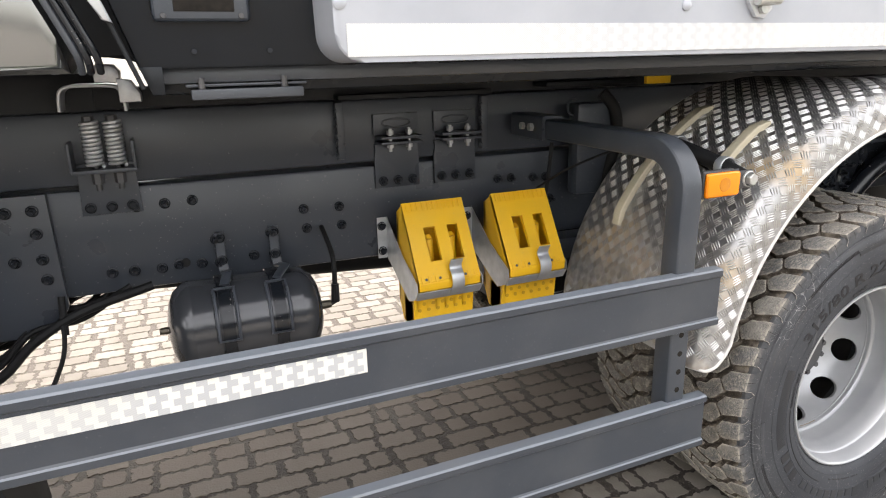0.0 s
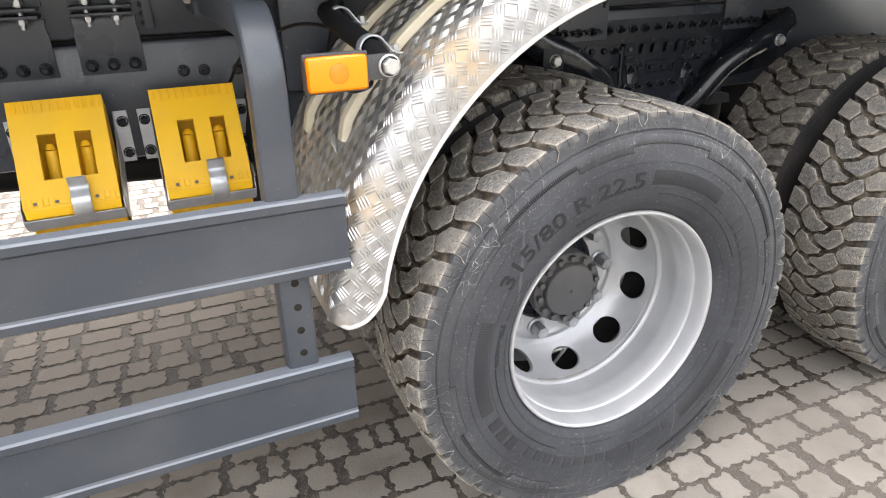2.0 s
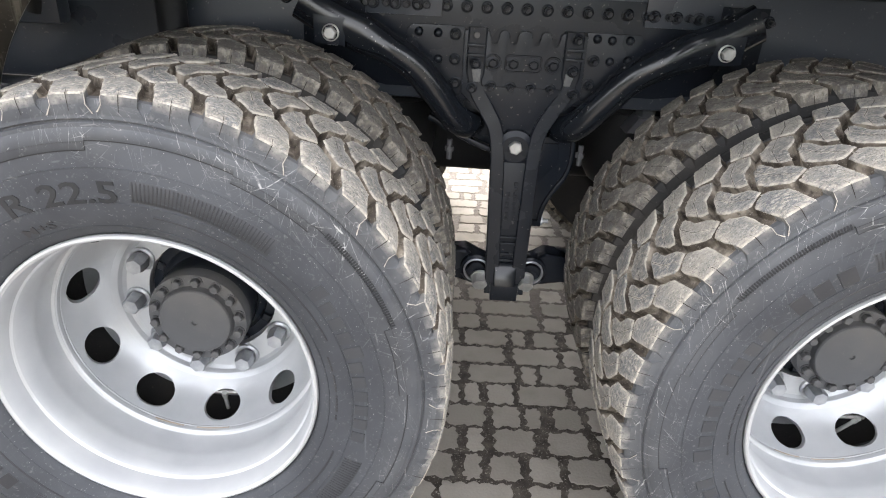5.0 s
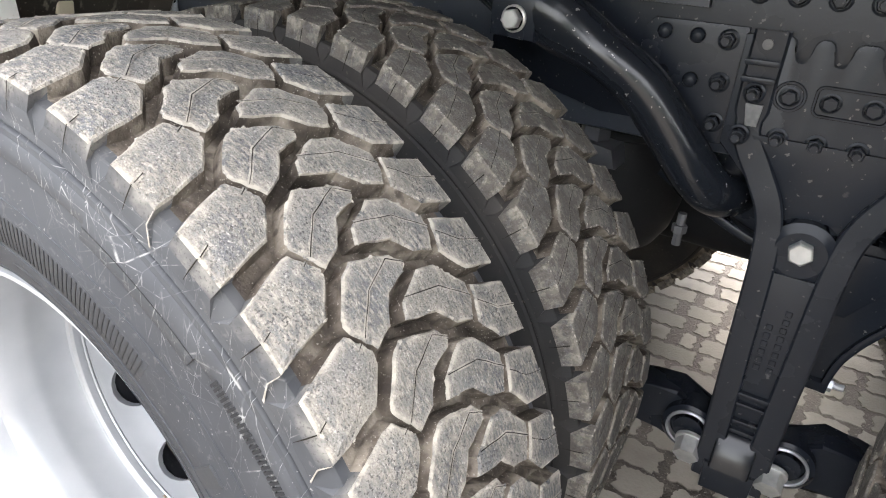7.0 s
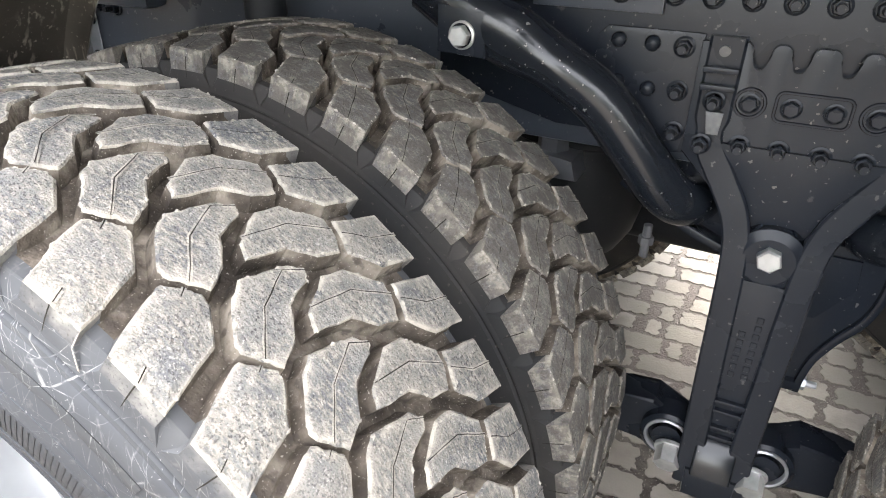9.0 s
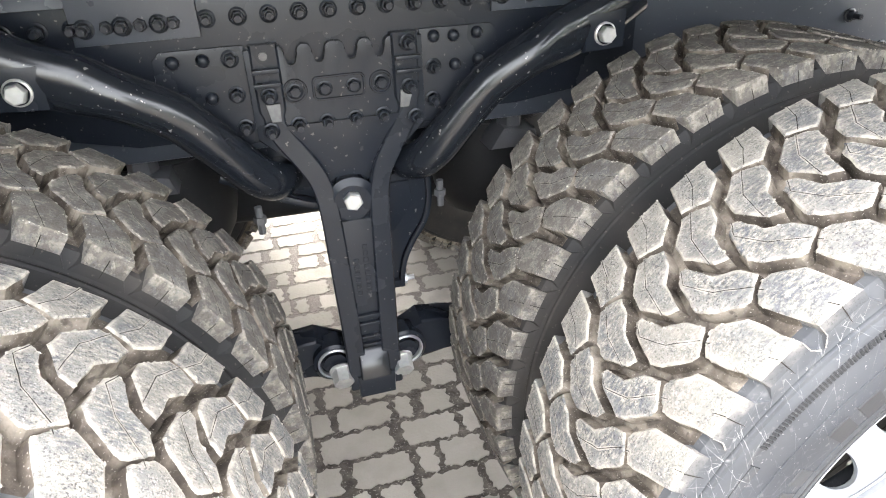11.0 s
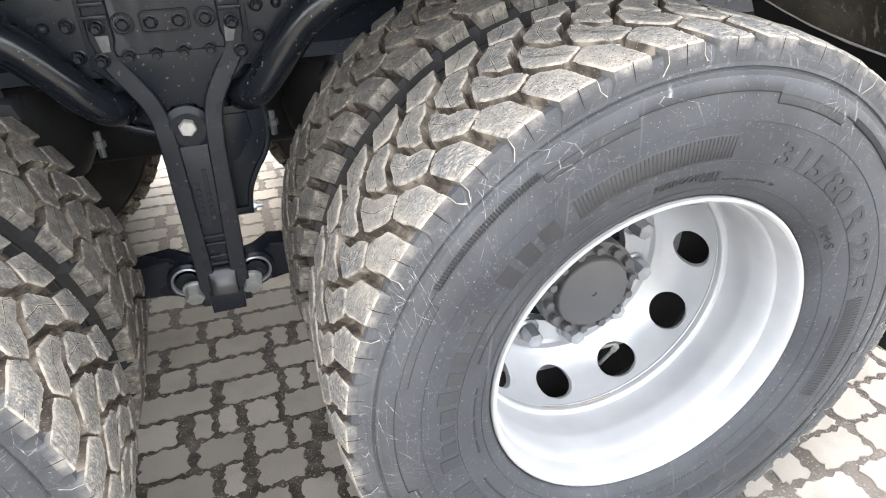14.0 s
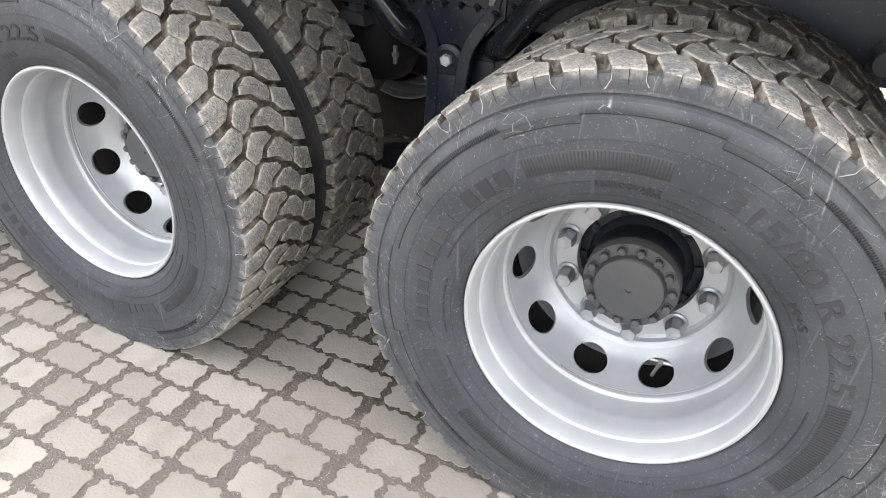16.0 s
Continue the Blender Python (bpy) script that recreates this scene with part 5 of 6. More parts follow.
prism(bm, [(0.03, 0.76), (0.125, 0.76), (0.13, 0.712), (0.088, 0.65), (0.03, 0.65)], 0.744, 0.756, 0.005)
part("side_plate", bm, M_CAST, gusset)
bm = bmesh.new()
sweep(bm, smooth_path([(x - 0.003, 0.752, z) for x, z in outline], 4), rounded_rect(0.012, 0.026, 0.003, 2), (0, 1, 0))
part("rim_flange", bm, M_CAST, gusset)
bm = bmesh.new()
sweep(bm, smooth_path([(-0.235, 0.762, 0.815), (-0.165, 0.757, 0.778), (-0.11, 0.755, 0.752), (-0.05, 0.753, 0.73)], 4), rounded_rect(0.014, 0.03, 0.003, 2), (0, 1, 0))
part("rim_flange", bm, M_CAST, gusset)
bm = bmesh.new()
rod(bm, (0.096, 0.757, 0.522), (0.108, 0.757, 0.522), 0.0125, 0.0125, 6)
rod(bm, (0.108, 0.757, 0.522), (0.125, 0.757, 0.522), 0.006, 0.006, 10)
part("nut", bm, M_NUT, gusset, "pale steel nut")
for x in AXLES:
    bm = bmesh.new()
    lathe(bm, [(0.075, 0.37), (0.085, 0.5), (0.09, 0.8), (0.16, 0.98), (0.2, MID_Y), (0.16, 1.3), (0.09, 1.47), (0.085, 1.77), (0.075, 1.9)], 28)
    axle = part("axle", bm, M_DARK, truck, at=pose(x, 0, AXLE_Z))
    for y in (0.66, 2 * MID_Y - 0.66):
        bm = bmesh.new()
        lathe(bm, [(0.19, -0.1), (0.2, -0.08), (0.2, 0.06), (0.17, 0.08), (0.08, 0.08)], 36)
        part("brake_drum", bm, M_DARK, axle, at=pose(0, y - 0.10 if y < 1 else y + 0.1, 0))
for x in (-0.36, 0.36):
    bm = bmesh.new()
    prof = [(0.02, 0.862), (0.10, 0.862), (0.118, 0.857), (0.13, 0.842), (0.132, 0.836), (0.127, 0.832), (0.13, 0.82), (0.14, 0.79), (0.143, 0.75), (0.14, 0.70), (0.128, 0.65), (0.105, 0.61), (0.09, 0.60), (0.02, 0.60)]
    n = 28
    rings = [[bm.verts.new((r * math.cos(2 * math.pi * i / n), r * math.sin(2 * math.pi * i / n), z)) for i in range(n)] for r, z in prof]
    for a, b in zip(rings, rings[1:]):
        for i in range(n):
            bm.faces.new((a[i], a[(i + 1) % n], b[(i + 1) % n], b[i]))
    bellow = part("air_bellow", bm, M_RUBBER, truck, at=pose(x, 0.93, 0))
    bm = bmesh.new()
    prism(bm, [(-0.06, 0.80), (0.05, 0.80), (0.04, 0.835), (-0.03, 0.845)], -0.19, -0.05, 0.006)
    rod(bm, (-0.005, -0.15, 0.84), (-0.005, -0.15, 0.875), 0.028, 0.026, 6)
    part("bellow_clamp", bm, M_HUB, bellow)
for x in (-0.86,):
    bm = bmesh.new()
    rod(bm, (x, 0.655, 1.13), (x, 0.655, 0.98), 0.036, 0.036, 20)
    rod(bm, (x, 0.655, 0.98), (x - 0.02, 0.655, 0.6), 0.047, 0.047, 20)
    rod(bm, (x - 0.07, 0.655, 1.135), (x + 0.07, 0.655, 1.135), 0.02, 0.02, 14)
    damper = part("damper", bm, M_DARK, truck)
    for dx in (-0.08, 0.08):
        bm = bmesh.new()
        rod(bm, (x + dx, 0.655, 1.135), (x + dx * 1.25, 0.655, 1.135), 0.014, 0.013, 6)
        part("nut", bm, M_ZINC, damper)
bm = bmesh.new()   # plain dark blocks added to close bright gaps behind the wheels
box(bm, -1.42, -0.98, 0.98, 1.25, 0.52, 0.92, 0.03, 2)
part("brake_chamber", bm, M_DARK, truck)
bm = bmesh.new()
box(bm, 0.62, 1.02, 1.0, 1.22, 0.55, 0.93, 0.03, 2)
part("brake_chamber", bm, M_DARK, truck)
# plain dark bar added to shut off bright ground behind the bracket
bm = bmesh.new()
box(bm, -0.60, 0.60, 1.02, 1.20, 0.60, 0.98, 0.03, 2)
part("torque_rod_beam", bm, M_DARK, truck)
bm = bmesh.new()
rod(bm, (-3.2, MID_Y, 0.84), (-0.75, MID_Y, 0.70), 0.065, 0.065, 18)
rod(bm, (-0.6, MID_Y, 0.6), (0.6, MID_Y, 0.58), 0.05, 0.05, 18)
part("drive_shaft", bm, M_DARK, truck)

# ---- side guard ----
RAIL_END = (-1.340, -1.352)
def guard_rail(z0, z1, x1, slope):
    """A folded side guard profile with a rolled upper and lower lip, tilted along its run."""
    h = z1 - z0
    prof = [(-0.050, 0.0), (-0.053, 0.002), (-0.053, 0.016), (-0.050, 0.019), (-0.046, 0.022), (-0.046, h - 0.024), (-0.050, h - 0.021), (-0.053, h - 0.018), (-0.053, h - 0.004), (-0.049, h), (-0.022, h), (-0.020, h - 0.003), (-0.020, h - 0.02), (-0.040, h - 0.022), (-0.041, 0.02), (-0.020, 0.018), (-0.020, 0.0)]
    bm = bmesh.new()
    x0 = -4.4
    toe = 0.03 * (x0 - x1)    # the guard runs slightly outwards to the front
    a = [bm.verts.new((x0, y - 0.015 + toe, z0 + z + slope * (x0 - x1))) for y, z in prof]
    b = [bm.verts.new((x1, y - 0.015, z0 + z)) for y, z in prof]
    n = len(prof)
    for i in range(n):
        f = bm.faces.new((a[i], a[(i + 1) % n], b[(i + 1) % n], b[i]))
        # top and lower-step faces paler: the sky's sheen put into their colour
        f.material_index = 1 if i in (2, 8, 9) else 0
    bm.faces.new(a), bm.faces.new(b[::-1])
    return bm


bm = bmesh.new()
TUBE = rounded_rect(0.06, 0.06, 0.009)
path = [(-1.47, 0.62, 1.268), (-1.462, 0.40, 1.266), (-1.45, 0.13, 1.262)]
for i in range(9):
    a = radians(90 * i / 8)
    path.append((-1.446, 0.074 - 0.10 * math.sin(a), 1.16 + 0.10 * math.cos(a)))
path += [(-1.448, -0.026, 1.0), (-1.448, -0.026, 0.48)]
sweep(bm, path, TUBE, (1, 0, 0))
side_guard = part("side_guard_post", bm, M_GREY, truck, "slate grey square tube post bent over at the top", smooth=22)
for z in (0.806, 0.755, 0.705, 0.655, 0.605):
    bm = bmesh.new()
    rod(bm, (-1.446, -0.05, z), (-1.446, -0.0566, z), 0.0075, 0.0075, 14)
    part("bolt_hole", bm, M_SLIT, side_guard)
bm = bmesh.new()
sweep(bm, [(-1.475, 0.70, 1.27), (-1.468, 0.52, 1.268)], rounded_rect(0.074, 0.076, 0.009), (1, 0, 0))
sleeve = part("sleeve", bm, M_BLACK, side_guard)
for y in (0.575, 0.625):
    bm = bmesh.new()
    rod(bm, (-1.505, y, 1.27), (-1.52, y, 1.27), 0.013, 0.012, 6)
    part("bolt", bm, M_ZINC, side_guard)
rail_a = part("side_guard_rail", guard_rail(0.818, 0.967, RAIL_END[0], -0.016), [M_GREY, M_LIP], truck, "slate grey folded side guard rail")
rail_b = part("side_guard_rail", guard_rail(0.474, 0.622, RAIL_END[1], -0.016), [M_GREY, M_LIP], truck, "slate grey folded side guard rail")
bm = bmesh.new()
for v in box(bm, -4.2, -2.262, -0.0475, -0.0455, 0.888, 0.937).verts:
    v.co.y += -0.015 + 0.03 * (v.co.x - RAIL_END[0])
    v.co.z += -0.016 * (v.co.x - RAIL_END[0])
part("reflective_strip", bm, M_TAPE, rail_a, "silver white reflective tape")
bm = bmesh.new()
sweep(bm, [(-3.3, 0.62, 1.268), (-3.3, 0.10, 1.262), (-3.3, -0.03, 1.22), (-3.3, -0.085, 1.1), (-3.3, -0.085, 0.50)], TUBE, (1, 0, 0))
part("side_guard_post", bm, M_GREY, truck)

# ---- marker lamp on its arm ----
bm = bmesh.new()
prism(bm, [(-1.30, 1.147), (-1.20, 1.15), (-1.192, 1.162), (-1.192, 1.182), (-1.20, 1.194), (-1.30, 1.192)], 0.004, 0.012, 0.002)
lamp = part("marker_lamp", bm, M_HUB, truck, "orange side marker lamp on a dark bracket")
bm = bmesh.new()
box(bm, -1.368, -1.256, -0.004, 0.026, 1.136, 1.201, 0.006)
part("housing", bm, M_INK, lamp)
bm = bmesh.new()
box(bm, -1.3695, -1.2545, -0.0045, -0.0005, 1.1345, 1.2025, 0.002, 1)
part("gasket", bm, M_HUB, lamp, "grey gasket round the lens")
bm = bmesh.new()
box(bm, -1.366, -1.258, -0.016, -0.002, 1.138, 1.199, 0.009, 3)
part("lens", bm, M_ORANGE, lamp, "glossy orange lens")
bm = bmesh.new()
lathe(bm, [(0.019, 0.001), (0.017, -0.0015), (0.009, -0.003), (0.0005, -0.003)], 24, cap=True)
part("bulb_reflector", bm, M_AMBER, lamp, "darker amber ring of the bulb", at=pose(-1.31, -0.0155, 1.169))
put(ZINC_BOLT, "bolt", lamp, -1.213, 0.004, 1.172, 0, 20, 0)
bm = bmesh.new()
sweep(bm, smooth_path([(-1.245, 0.30, 1.245), (-1.25, 0.2, 1.23), (-1.225, 0.1, 1.20), (-1.215, 0.015, 1.172)]), circle(0.021, 16), (0, 0, 1))
part("rubber_arm", bm, M_RUBBER, lamp)
for cx, cy, cz in ((-1.236, 0.235, 1.233), (-1.2215, 0.075, 1.193)):   # P clamps that hold the arm to the clamp bars
    bm = bmesh.new()
    loop = [(cx + 0.0255 * math.cos(radians(a)), cy, cz + 0.0255 * math.sin(radians(a))) for a in range(285, 19, -15)]
    loop += [(cx + 0.036, cy, cz - 0.004), (cx + 0.047, cy, cz - 0.008), (cx + 0.056, cy, cz - 0.010)]
    sweep(bm, loop, rounded_rect(0.004, 0.026, 0.0012, 1), (0, 1, 0))
    clamp = part("hose_clamp", bm, M_GALV, lamp, "galvanised strap clamp", smooth=60)
    bm = bmesh.new()
    rod(bm, (cx + 0.046, cy, cz - 0.012), (cx + 0.046, cy, cz + 0.006), 0.008, 0.008, 6)
    part("bolt", bm, M_ZINC, clamp)
bm = bmesh.new()
sweep(bm, smooth_path([(-1.3, 0.01, 1.14), (-1.27, 0.03, 1.128), (-1.23, 0.06, 1.14), (-1.22, 0.2, 1.2), (-1.3, 0.35, 1.22), (-1.4, 0.5, 1.15), (-1.43, 0.66, 1.06)]), circle(0.004, 8))
part("cable", bm, M_RUBBER, lamp)

moved(lamp, lambda p: p + Vector((-0.011, -0.012, 0.0)))

# ---- mudguards of checker plate ----
GC = (0.61, 0.62)           # centre of the guard's arc, mirrored for the rear one
G_IN, G_OUT, G_Y0, G_Y1 = 0.676, 0.775, -0.055, 0.585


def guard_section():
    """Across the guard, from the outer trim over the top to the inner curl: (radius, y)."""
    out = [(G_IN, G_Y0), (G_OUT - 0.045, G_Y0)]
    for i in range(1, 6):
        a = radians(90 * i / 6)
        out.append((G_OUT - 0.045 + 0.045 * math.sin(a), G_Y0 + 0.045 - 0.045 * math.cos(a)))
    out += [(G_OUT, G_Y0 + 0.045), (G_OUT, 0.2), (G_OUT, 0.4), (G_OUT, G_Y1 - 0.03)]
    out += [(G_OUT - 0.009, G_Y1 - 0.009), (G_OUT - 0.03, G_Y1), (G_OUT - 0.062, G_Y1)]
    return out


def guard_point(side, ang, r, y):
    return Vector((side * GC[0] + r * math.cos(radians(ang)), y, GC[1] + r * math.sin(radians(ang))))


def guard_sheet(side, a0, a1):
    bm = bmesh.new()
    n = 48
    sec = guard_section()
    both = []
    for thick in (0.0, 0.0028):
        rows = []
        for i in range(n + 1):
            a = a0 + (a1 - a0) * i / n
            row = []
            for j, (r, y) in enumerate(sec):
                aa = a
                if i < 3:    # rounded lower end
                    low = max(0.0, (G_OUT - 0.05 - r) / 0.06)
                    aa = a + (a1 - a0) / n * (3 - i) * 0.9 * min(1.0, low) ** 1.5
                if side > 0 and i < 8:    # inner lower corner cut away in a curve
                    aa += 6 * (1 - i / 8) * max(0.0, (y - 0.16) / (G_Y1 - 0.16)) ** 2
                rr = r - thick if 2 <= j <= 11 else r
                yy = y + thick if j < 7 else (y - thick if j > 10 else y)
                row.append(bm.verts.new(guard_point(side, aa, rr, yy)))
            rows.append(row)
        for p, q in zip(rows, rows[1:]):
            for i in range(len(sec) - 1):
                f = bm.faces.new((p[i], p[i + 1], q[i + 1], q[i]))
                f.material_index = 1 if thick else 0
        both.append(rows)
    for k in (0, -1):
        for i in range(len(sec) - 1):
            bm.faces.new((both[0][k][i], both[0][k][i + 1], both[1][k][i + 1], both[1][k][i]))
    return bm


def raised_bars(side, a0, a1):
    """The five-bar lozenges of the plate, in alternating groups."""
    sec = guard_section()
    d = [0.0]
    for (r0, y0), (r1, y1) in zip(sec, sec[1:]):
        d.append(d[-1] + math.hypot(r1 - r0, y1 - y0))

    def surf(s, ang, up):
        for i in range(len(sec) - 1):
            if s <= d[i + 1]:
                f = (s - d[i]) / (d[i + 1] - d[i])
                (r0, y0), (r1, y1) = sec[i], sec[i + 1]
                nr, ny = (y1 - y0), -(r1 - r0)
                l = math.hypot(nr, ny)
                r, y = r0 + (r1 - r0) * f + nr / l * up, y0 + (y1 - y0) * f + ny / l * up
                return guard_point(side, ang, r, y)
        return guard_point(side, ang, *sec[-1])
    bm = bmesh.new()
    cell = 0.031
    na = int(radians(abs(a1 - a0)) * 0.76 / cell)
    ns = int((d[-1] - 0.02) / cell)
    for i in range(na):
        for j in range(ns):
            ca, cs = (i + 0.5) * cell, 0.01 + (j + 0.5) * cell
            t = radians(48 if (i + j) % 2 else -42)
            dx, dy = math.cos(t), math.sin(t)
            for k in range(4):
                o = (k - 1.5) * 0.0066
                vs = []
                for w, l, up in ((0, -0.0135, 0.0), (0.0019, -0.005, 0.0), (0.0019, 0.005, 0.0), (0, 0.0135, 0.0), (-0.0019, 0.005, 0.0), (-0.0019, -0.005, 0.0), (0, -0.007, 0.0021), (0, 0.007, 0.0021)):
                    u, v = ca + dx * l - dy * (w + o), cs + dy * l + dx * (w + o)
                    ang = a0 + math.degrees(u / 0.76) * (1 if a1 > a0 else -1)
                    vs.append(bm.verts.new(surf(min(max(v, 0.002), d[-1] - 0.002), ang, up)))
                for f in ((0, 1, 6), (1, 2, 7, 6), (2, 3, 7), (3, 4, 7), (4, 5, 6, 7), (5, 0, 6)):
                    bm.faces.new([vs[q] for q in f])
    return bm


def mudguard(side, a0, a1, dirty):
    g = part("mudguard", guard_sheet(side, a0, a1), [M_ALU, M_MUD], truck, "shiny checker plate mudguard with a muddy inside")
    if not dirty:
        tagged(part("checker_relief", raised_bars(side, a0 + (a1 - a0) * 0.02, a1), M_BARS, g), kind="stuff")
    bm = bmesh.new()
    sweep(bm, [guard_point(side, a0 + (a1 - a0) * (0.056 + 0.944 * i / 60), G_IN, G_Y0) for i in range(61)], circle(0.0046, 10), (0, 1, 0))
    tail = [guard_point(side, a0 + (a1 - a0) * 0.056, G_IN, G_Y0), guard_point(side, a0 + (a1 - a0) * 0.03, G_IN + 0.012, G_Y0), guard_point(side, a0 + (a1 - a0) * 0.008, G_IN + 0.035, G_Y0), guard_point(side, a0, G_IN + 0.065, G_Y0), guard_point(side, a0, G_OUT - 0.02, G_Y0 + 0.012), guard_point(side, a0, G_OUT, G_Y0 + 0.05)]
    sweep(bm, smooth_path(tail, 4), circle(0.0044, 10), (0, 1, 0))
    part("edge_trim", bm, M_TRIM, g, "white rolled edge trim")
    return g


front_guard = mudguard(-1, 175, 78, False)
for y, a0, a1 in ((0.142, 147, 124), (0.40, 150, 120)):
    bm = bmesh.new()
    pts = [guard_point(-1, a0 + 3, G_OUT - 0.001, y)] + [guard_point(-1, a0 + (a1 - a0) * i / 12, G_OUT + 0.013, y) for i in range(13)] + [guard_point(-1, a1 - 3, G_OUT - 0.001, y)]
    sweep(bm, pts, rounded_rect(0.020, 0.034, 0.004, 2), (0, 1, 0))
    part("support_bar", bm, M_CREAM, front_guard, "dusty cream clamp bar", smooth=22)
bm = bmesh.new()
box(bm, -0.05, 0.10, -0.0012, 0.0, 0, 0.08)
sticker = part("sticker", bm, M_LABEL, front_guard, "dirty white paper sticker", at=pose(-1.262, 0.19, 0.93, -20, 0, 68))
bm = bmesh.new()
for i in range(5):
    box(bm, -0.035, 0.06 - 0.006 * (i % 2), -0.0018, -0.0013, 0.010 + i * 0.008, 0.0125 + i * 0.008)
part("print_line", bm, M_INK, sticker)
rear_guard = mudguard(1, 20, 102, True)
bm = bmesh.new()
curl = [guard_point(1, 102 - 76 * i / 40, G_OUT - 0.062, G_Y1) for i in range(41)]
curl += [guard_point(1, 20 + 6 * max(0.0, (y - 0.16) / (G_Y1 - 0.16)) ** 2, r, y) for r, y in ((G_OUT - 0.03, G_Y1), (G_OUT - 0.009, G_Y1 - 0.009), (G_OUT, G_Y1 - 0.03), (G_OUT, 0.48), (G_OUT, 0.4), (G_OUT, 0.3), (G_OUT, 0.2))]
sweep(bm, curl, circle(0.0042, 8), (0, 1, 0))
part("edge_trim", bm, M_TRIM, rear_guard, "white rolled edge trim")
for p in ((28, 0.02), (30, 0.32), (44, 0.10)):
    bm = bmesh.new()
    a = guard_point(1, p[0], G_OUT - 0.003, p[1])
    b = guard_point(1, p[0], G_OUT - 0.018, p[1])
    rod(bm, a, b, 0.014, 0.012, 6)
    part("bolt", bm, M_NUT, rear_guard)
bm = bmesh.new()
sweep(bm, [guard_point(1, 34, G_OUT + 0.012, -0.04), guard_point(1, 20, G_OUT + 0.012, -0.04), (1.365, -0.04, 0.75), (1.355, -0.04, 0.45), (1.35, -0.04, 0.3)], [(-0.006, 0.0), (0.006, 0.0), (0.006, 0.62), (-0.006, 0.62)], (0, 1, 0))
part("mud_flap", bm, M_RUBBER, truck, "black rubber mud flap")

# ---- air tank ----
TX0, TX1, TY, TZ, TR = -2.622, -2.208, 0.585, 0.795, 0.125
bm = bmesh.new()
prof = [(0.0005, 0.0), (0.03, 0.001), (0.07, 0.008), (0.10, 0.022), (0.118, 0.042), (TR, 0.062), (TR, 0.066), (TR - 0.0015, 0.069), (TR - 0.0015, 0.2), (TR - 0.0015, 0.345), (TR, 0.348), (TR, 0.352), (0.118, 0.372), (0.10, 0.392), (0.07, 0.406), (0.03, 0.413), (0.0005, 0.414)]
lathe(bm, prof, 44)
bmesh.ops.transform(bm, matrix=Matrix.Translation((TX0, TY, TZ)) @ Matrix.Rotation(radians(-90), 4, "Z"), verts=bm.verts)
tank = part("air_tank", bm, M_TANK, truck, "glossy black air tank held by two straps", smooth=40)
for x, band in ((-2.46, -2.474), (-2.307, -2.338)):
    bm = bmesh.new()
    pts = [(band, TY + (TR + 0.0025) * math.cos(radians(a)), TZ + (TR + 0.0025) * math.sin(radians(a))) for a in range(60, 330, 6)]
    sweep(bm, pts, [(-0.016, 0.0), (0.016, 0.0), (0.016, 0.003), (-0.016, 0.003)], (0, 1, 0))
    part("strap", bm, M_ROD, tank, "black steel strap")
    bm = bmesh.new()
    pts = [(x + 0.003, WEB - 0.016, 1.015), (x + 0.003, WEB - 0.016, 0.93), (x + 0.006, WEB - 0.03, 0.90), (x + 0.004, TY - 0.02, TZ + TR + 0.018), (band + 0.004, TY - 0.055, TZ + TR - 0.004)]
    sweep(bm, pts, rounded_rect(0.028, 0.008, 0.003, 2), (0, -1, 0))
    part("hanger", bm, M_BLACK, tank)
    bm = bmesh.new()
    fr = [(band + u, TY + (TR + 0.006) * math.cos(radians(a)), TZ + (TR + 0.006) * math.sin(radians(a))) for u, a in ((-0.026, 118), (0.026, 118), (0.026, 150), (0.026, 183), (-0.026, 183), (-0.026, 150), (-0.026, 118))]
    sweep(bm, fr, circle(0.005, 8), (0, -1, 0.2), False)
    part("strap_frame", bm, M_BLACK, tank)
    for z in (1.0, 0.932):
        put(FLANGE_NUT, "bolt", tank, x + 0.003, WEB - 0.02, z, 0, 12, 0)
bm = bmesh.new()
rod(bm, (TX1, TY, TZ), (TX1 + 0.03, TY, TZ), 0.014, 0.012, 8)
part("fitting", bm, M_BRASS, tank, "brass hose fitting")
bm = bmesh.new()
rod(bm, (TX0, TY, TZ), (TX0 - 0.022, TY, TZ), 0.011, 0.009, 8)
part("fitting", bm, M_BRASS, tank, "brass hose fitting")
bm = bmesh.new()
sweep(bm, smooth_path([(TX1 + 0.03, TY, TZ), (TX1 + 0.045, TY, TZ + 0.012), (TX1 + 0.047, TY, TZ + 0.06), (TX1 + 0.05, TY + 0.02, TZ + 0.14), (TX1 + 0.05, TY + 0.14, TZ + 0.2)]), circle(0.0075, 10))
rod(bm, (TX1 + 0.045, TY, TZ + 0.005), (TX1 + 0.047, TY, TZ + 0.06), 0.013, 0.011, 10)
part("hose", bm, M_RUBBER, tank)

